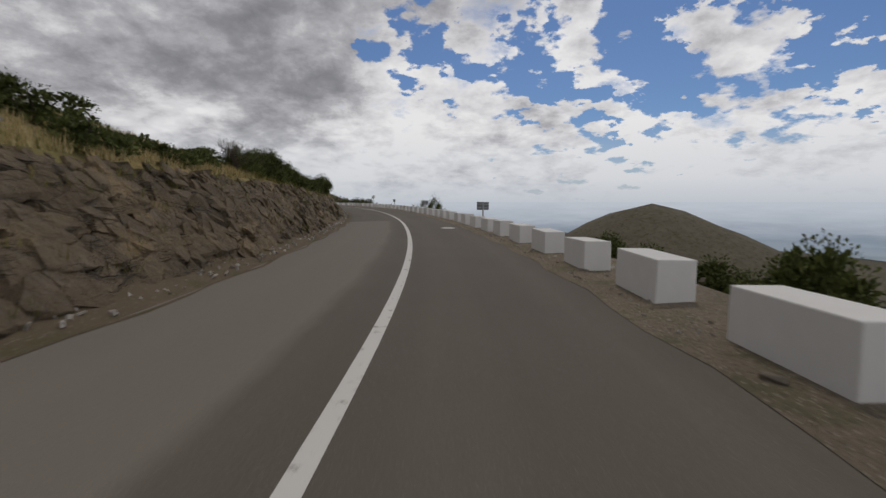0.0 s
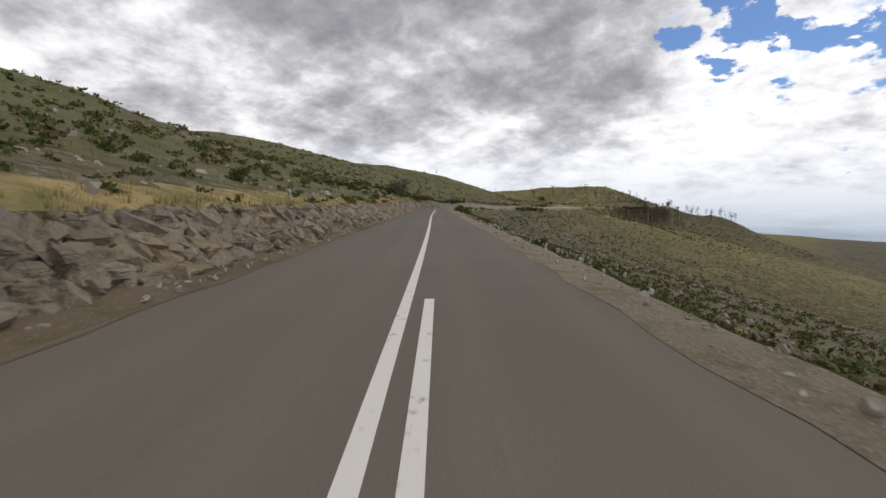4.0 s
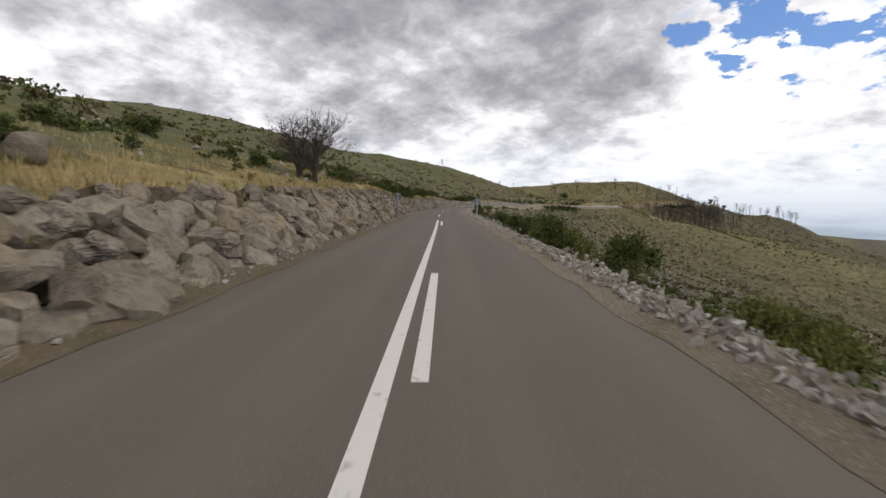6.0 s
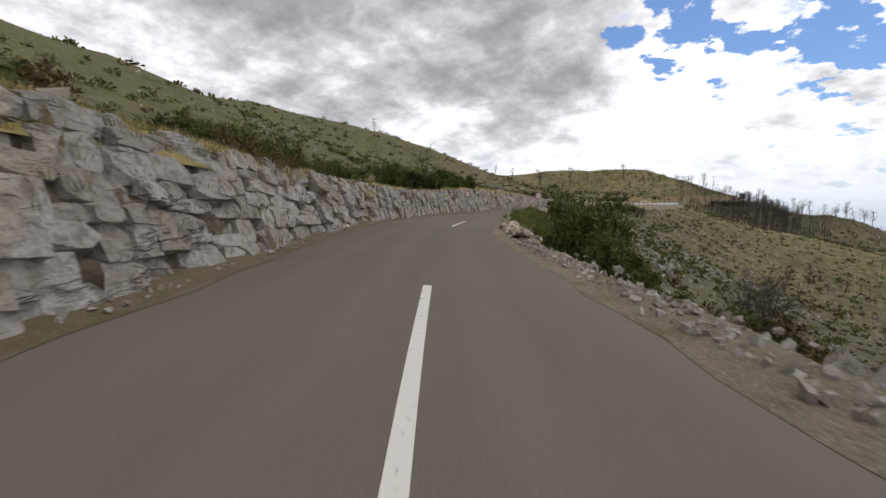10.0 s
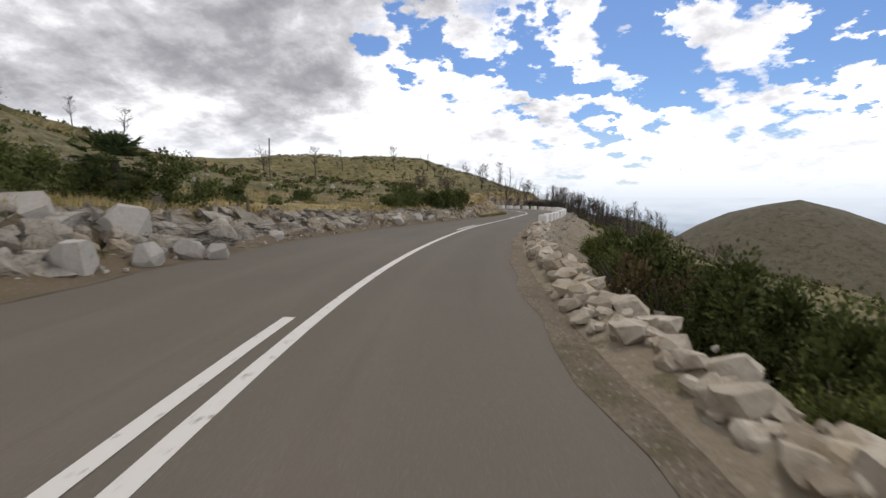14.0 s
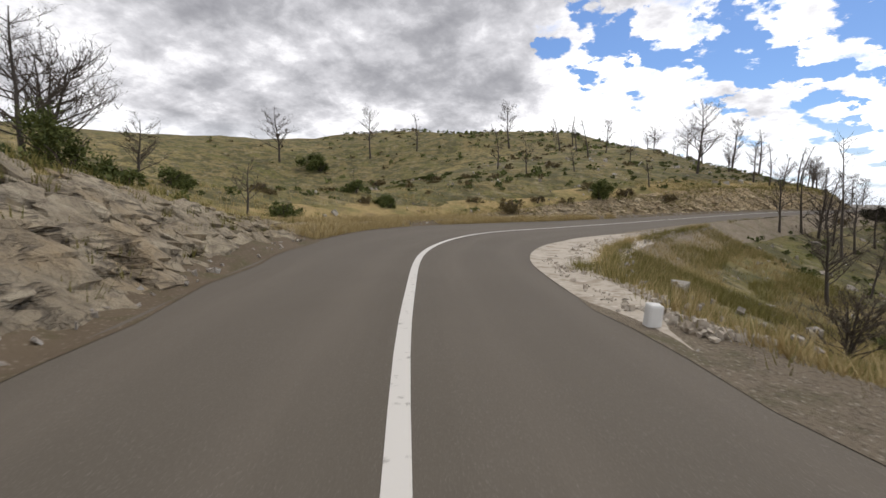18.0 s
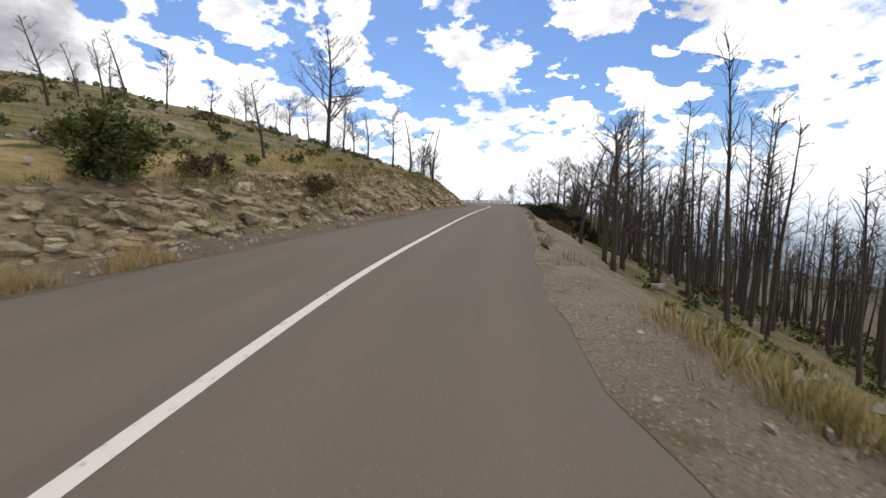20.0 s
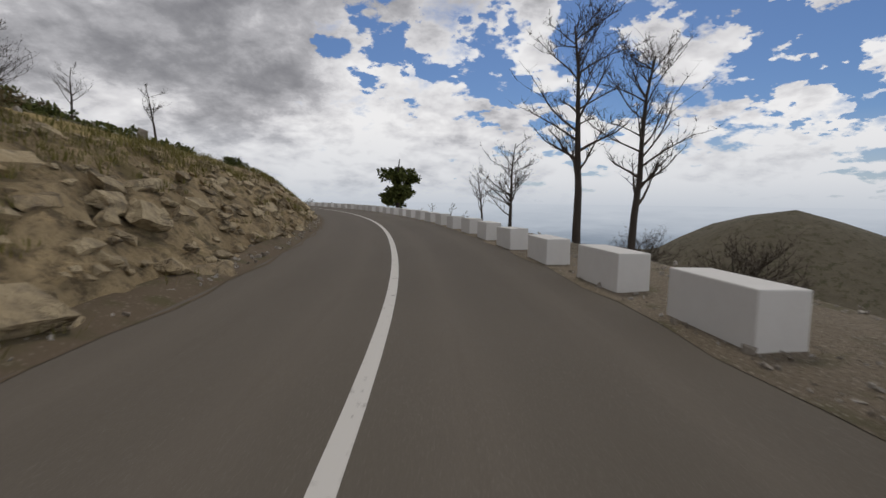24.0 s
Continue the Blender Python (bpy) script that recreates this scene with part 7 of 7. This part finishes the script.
def dry_wall():
    root = thing("dry_stone_wall", "low tumbledown parapet of pale limestone blocks and earth at the road's edge", "stone wall")
    shapes = [hull_stone(700 + k, 13, "wall_stone", 0.60, 0.95, M_WALL) for k in range(8)]
    data = [(np.array([v.co[:] for v in m.vertices]), [tuple(p.vertices) for p in m.polygons]) for m in shapes]
    first, last = along(10.35) + 6, along(14.6) + 7
    core = ribbon("earth_core", first, last, 0.4, berm, M_BERM)
    core.parent = root
    tagged(core, "pale earth and rubble between the blocks")
    r = random.Random(8)
    V, F, nv, count = [], [], 0, 0
    near = [(along(10.7) + 4, along(11.4) + 8), (along(13.4) + 4, along(14.1) + 6)]
    s = first
    while s < last:
        close = any(a < s < b for a, b in near)
        for _ in range(3 if r.random() < 0.7 else 2):
            rows = berm(s)
            u = r.random()
            d = rows[1][0] + u * (rows[5][0] - rows[1][0])
            z = float(np.interp(d, [q[0] for q in rows], [q[1] for q in rows]))
            q = 0.07 + 0.17 * r.random() ** 2.2
            p = at(s + r.uniform(-0.2, 0.2), d, z + 0.25 * q)
            m = Matrix.Translation(p) @ pose(0, 0, 0, r.uniform(-25, 25), r.uniform(-25, 25), heading(s) + r.uniform(-60, 60)) @ Matrix.Diagonal((q * r.uniform(0.7, 1.1), q * r.uniform(0.9, 1.5), q * r.uniform(0.55, 0.85), 1))
            k = r.randrange(8)
            if close and count < 300:
                ob = part("wall_stone", shapes[k], None, root)
                ob.matrix_basis = m
                count += 1
            else:
                vs, fs = data[k]
                V.append(vs @ np.array(m.to_3x3()).T + np.array(p))
                F += [tuple(nv + a for a in f) for f in fs]
                nv += len(vs)
        s += 0.2
    rest = part("wall_rest", mesh_from("wall_rest", [tuple(v) for v in np.concatenate(V)], F, M_WALL), None, root, "farther stones of the wall")
    rest["kind"] = "stuff"


dry_wall()

# the pale apron of gravel inside the right-hand bend
def apron(s):
    e = float(edge_r(s))
    k = min(1.0, max(0.0, (s - along(18) - 2.4) / 5), max(0.0, (along(19.6) + 8 - s) / 7))
    k = k * k * (3 - 2 * k)
    w = max(0.1, (2.95 + float(brow_d(s)) - e) * k)
    low = -0.06 * (1 - k)
    return [(e - 0.14 * k, 0.012 + low), (e + 0.3 * w, 0.03 + low), (e + 0.65 * w, 0.04 + 0.05 * hash01(s) * k + low), (e + w, -0.02 + low), (e + w + 0.35, -0.2 + low)]


tagged(ribbon("gravel_apron", along(18) + 2.4, along(19.6) + 8, 0.7, apron, M_PALE), "pale crushed limestone apron inside the bend", "gravel", kind="structure")


def apron_stones(r):
    s = r.uniform(along(18) + 4, along(19.6) + 7)
    e = float(edge_r(s))
    w = 2.95 + float(brow_d(s)) - e
    u = 0.06 + 0.94 * r.random() ** 0.6
    if noise.noise(Vector((s * 0.5, u * 3, 7))) < 0.35 - 0.6 * u:
        return None
    return (*at(s, e + u * w, 0.03 - 0.04 * (u > 0.85)), r.uniform(0.010, 0.03) + 0.06 * r.random() ** 4)


scatter_stones("apron_rubble", "pale limestone chips lying on the gravel apron", 5000, apron_stones, M_PALE, 36)


# ------------------------------------------------------------ grass and far scrub
def tufts(name, label, n, pick, mat, seed, blades=9):
    r = random.Random(seed)
    V, F = [], []
    for _ in range(n):
        q = pick(r)
        if q is None:
            continue
        x, y, z, h = q
        for _b in range(blades):
            a = r.uniform(0, 6.28)
            lx, ly = math.cos(a), math.sin(a)
            o = 0.22 * r.random()
            bend = r.uniform(0.1, 0.8) * h
            w = r.uniform(0.005, 0.012)
            bx, by = x + lx * o, y + ly * o
            i = len(V)
            V += [(bx - ly * w, by + lx * w, z - 0.04), (bx + ly * w, by - lx * w, z - 0.04), (bx + lx * bend, by + ly * bend, z + h * r.uniform(0.7, 1.1))]
            F.append((i, i + 1, i + 2))
    tagged(new(name, mesh_from(name, V, F, mat)), label, "grass", kind="stuff")


def grass_points(stretches, n, seed, lo, hi):
    """Points on the banks: stretches of (t0, t1, side, nearest, farthest)."""
    r = random.Random(seed)
    out = []
    spans = [(along(a) + 5, along(b) + 6, sd, q0, q1) for a, b, sd, q0, q1 in stretches]
    tot = sum((b - a) * (q1 - q0) ** 0.5 for a, b, sd, q0, q1 in spans)
    for a, b, sd, q0, q1 in spans:
        for _ in range(int(n * (b - a) * (q1 - q0) ** 0.5 / tot)):
            s = r.uniform(a, b)
            q = q0 + (q1 - q0) * r.random() ** 1.5
            if noise.noise(Vector((s * 0.15, q * 0.4, seed))) < -0.12:
                continue
            d = left_at(s) - float(foot_d(s)) - float(cut_lean(s)) - q if sd < 0 else 2.95 + float(brow_d(s)) + q
            p = at(s, d)
            out.append((p.x, p.y, 0, r.uniform(lo, hi)))
    X, Y = np.array([v[0] for v in out]), np.array([v[1] for v in out])
    Z = ground_height(X, Y, False)
    return iter([(x, y, z, v[3]) for x, y, z, v in zip(X, Y, Z, out)])


g1_ = grass_points([(0, 0.5, -1, 0, 5), (1.3, 3.4, -1, -0.2, 9), (5.4, 7.6, -1, 0, 6), (8.4, 10.4, -1, -0.1, 5), (11, 12.5, -1, 0, 5), (13.8, 17.8, -1, -0.2, 8), (18.3, 19.8, -1, -1.2, 8), (20.6, 24, -1, -1.2, 3)], 31000, 41, 0.10, 0.26)
tufts("straw_grass", "tall straw-yellow dry grass on the banks", 31000, lambda r: next(g1_, None), M_GRASS, 42)
g2_ = grass_points([(-0.0, 24, -1, 0, 22), (3.3, 10.5, 1, 0.2, 8), (10.5, 15, 1, 0.4, 8), (17.0, 20.5, 1, -0.6, 10), (18.0, 20.0, -1, -1.5, 16), (21, 24, 1, 0, 5), (15, 18, 1, 0.5, 6), (20.6, 24, -1, -2.0, 3)], 36000, 43, 0.10, 0.28)
tufts("green_grass", "olive-green grass and herbs over the slopes", 36000, lambda r: next(g2_, None), M_GRASS_G, 44)


g4_ = grass_points([(17.3, 20.0, 1, -0.3, 11)], 9000, 48, 0.16, 0.38)
tufts("straw_slope_grass", "straw-coloured grass on the slope inside the bend", 9000, lambda r: next(g4_, None), M_GRASS, 49, 8)
g3_ = grass_points([(17.3, 18.3, 1, -0.75, 5), (17.3, 20.0, 1, -0.1, 11)], 23000, 45, 0.16, 0.38)
tufts("slope_grass", "tall olive and straw grass on the slope inside the bend", 23000, lambda r: next(g3_, None), M_GRASS_G, 46, 8)


def edge_tufts(r):
    s = r.uniform(along(18.5) + 6, along(20.0) + 8)
    e = float(edge_l(s))
    q = 3.0 * r.random() ** 1.2
    if noise.noise(Vector((s * 0.35, q * 0.8, 13))) < -0.2:
        return None
    return (*at(s, e - 0.12 - q, 0.02 + 0.05 * q), r.uniform(0.16, 0.42) * min(1.0, 0.55 + q))


tufts("edge_grass", "tall straw-yellow grass leaning over the asphalt edge", 7000, edge_tufts, M_GRASS, 61, 9)


def foot_herbs(r):
    s = r.uniform(along(15.3) + 5, along(17.2) + 6)
    e, foot = float(edge_l(s)), foot_at(s)
    u = 0.12 + 0.95 * r.random()
    if noise.noise(Vector((s * 0.5, u * 2, 17))) < -0.15:
        return None
    return (*at(s, e + u * (foot - e), 0.02 + 0.08 * u), r.uniform(0.05, 0.16))


tufts("foot_herbs", "low olive herbs and dry grass at the foot of the rock", 4500, foot_herbs, M_GRASS_G, 62, 9)


def face_tufts(r):
    s = r.uniform(30, S_END - 65)
    u = 1 - r.random() ** 1.3
    if noise.noise(Vector((s * 0.3, u * 2, 9))) < (-0.15 if along(6.6) < s < along(9) or s < along(1.3) else 0.05):
        return None
    return (*face_point(s, u, 0.06), r.uniform(0.08, 0.22))


def bank_tufts(r):
    s = r.uniform(along(20.4), S_END - 70)
    u = 1 - 0.75 * r.random() ** 1.5
    if noise.noise(Vector((s * 0.22, u * 2.5, 3))) < 0.30 - 0.75 * max(0.0, u - 0.35):
        return None
    return (*face_point(s, u, 0.03), r.uniform(0.07, 0.2))


tufts("bank_grass", "olive grass and herbs over the upper half of the earth bank", 14000, bank_tufts, M_GRASS_G, 50, 8)
tufts("ledge_grass", "tufts of dry grass on ledges of the rock face", 9000, face_tufts, M_GRASS_G, 47)


def far_scrub():
    """Clumps of low scrub over the hillsides, too many to count."""
    r = random.Random(77)
    P = []
    for _ in range(19000):
        s = r.uniform(0, S_END)
        d = -(8.5 + 110 * r.random() ** 1.7) if r.random() < 0.45 else 12 + 110 * r.random() ** 1.7
        p = at(s, d)
        P.append((p.x, p.y, r.uniform(0.35, 1.0) * (1.3 if d > 0 and s < along(11) else 1.0)))
    X, Y = np.array([v[0] for v in P]), np.array([v[1] for v in P])
    Z = ground_height(X, Y, False)
    _, D, _ = nearest(X, Y)
    cl = [leaf_cloud(900 + k, 24, 0.27, 1.0, 0.5, 0.3, 4) for k in range(5)]
    fine = [leaf_cloud(930 + k, 64, 0.15, 1.0, 0.55, 0.3, 6) for k in range(5)]
    for nm, mt, lab, part_ in (("far_scrub", M_LEAF, "dark green maquis scrub dotted over the hillsides", 0), ("far_dry_scrub", M_LEAF_DRY, "brown dry scrub dotted over the hillsides", 1)):
        V, F = [], []
        for (x, y, sz), z, dd in zip(P, Z, D):
            if abs(dd) < 13 or (hash01(x) < 0.62) != (part_ == 0) or (dd < 0 and y > 445 and hash01(y, 5) < 0.45):
                continue
            v, f = (fine if abs(dd) < 42 else cl)[int(hash01(y) * 5)]
            a = hash01(x, y) * 6.28
            c, q = math.cos(a) * sz, math.sin(a) * sz
            i = len(V)
            V += [(x + p.x * c - p.y * q, y + p.x * q + p.y * c, z + p.z * sz - 0.05) for p in v]
            F += [tuple(i + k for k in g) for g in f]
        tagged(new(nm, mesh_from(nm, V, F, mt)), lab, "scrub", kind="stuff")



def near_scrub():
    """Low fine-leaved scrub on the slopes close to the road."""
    r = random.Random(78)
    P = []
    for _ in range(3000):
        s = r.uniform(20, S_END - 70)
        left = r.random() < 0.5
        back = 0.5 + 10 * r.random()
        d = left_at(s) - float(foot_d(s)) - float(cut_lean(s)) - back if left else 2.95 + float(brow_d(s)) + 0.9 + back
        if not left and along(17.3) < s < along(20.2):
            continue
        p = at(s, d)
        P.append((p.x, p.y, r.uniform(0.22, 0.55)))
    X, Y = np.array([v[0] for v in P]), np.array([v[1] for v in P])
    Z = ground_height(X, Y, False)
    D = nearest(X, Y)[1]
    cl = [leaf_cloud(950 + k, 80, 0.15, 1.0, 0.65, 0.3, 5) for k in range(5)]
    V, F = [], []
    for (x, y, sz), z, dd in zip(P, Z, D):
        if abs(dd) < 4.8:
            continue
        v, f = cl[int(hash01(y) * 5)]
        a = hash01(x, y) * 6.28
        c, q = math.cos(a) * sz, math.sin(a) * sz
        i = len(V)
        V += [(x + p.x * c - p.y * q, y + p.x * q + p.y * c, z + p.z * sz - 0.04) for p in v]
        F += [tuple(i + k for k in g) for g in f]
    tagged(new("near_scrub", mesh_from("near_scrub", V, F, M_LEAF)), "low dark green scrub on the slopes beside the road", "scrub", kind="stuff")


far_scrub()
near_scrub()
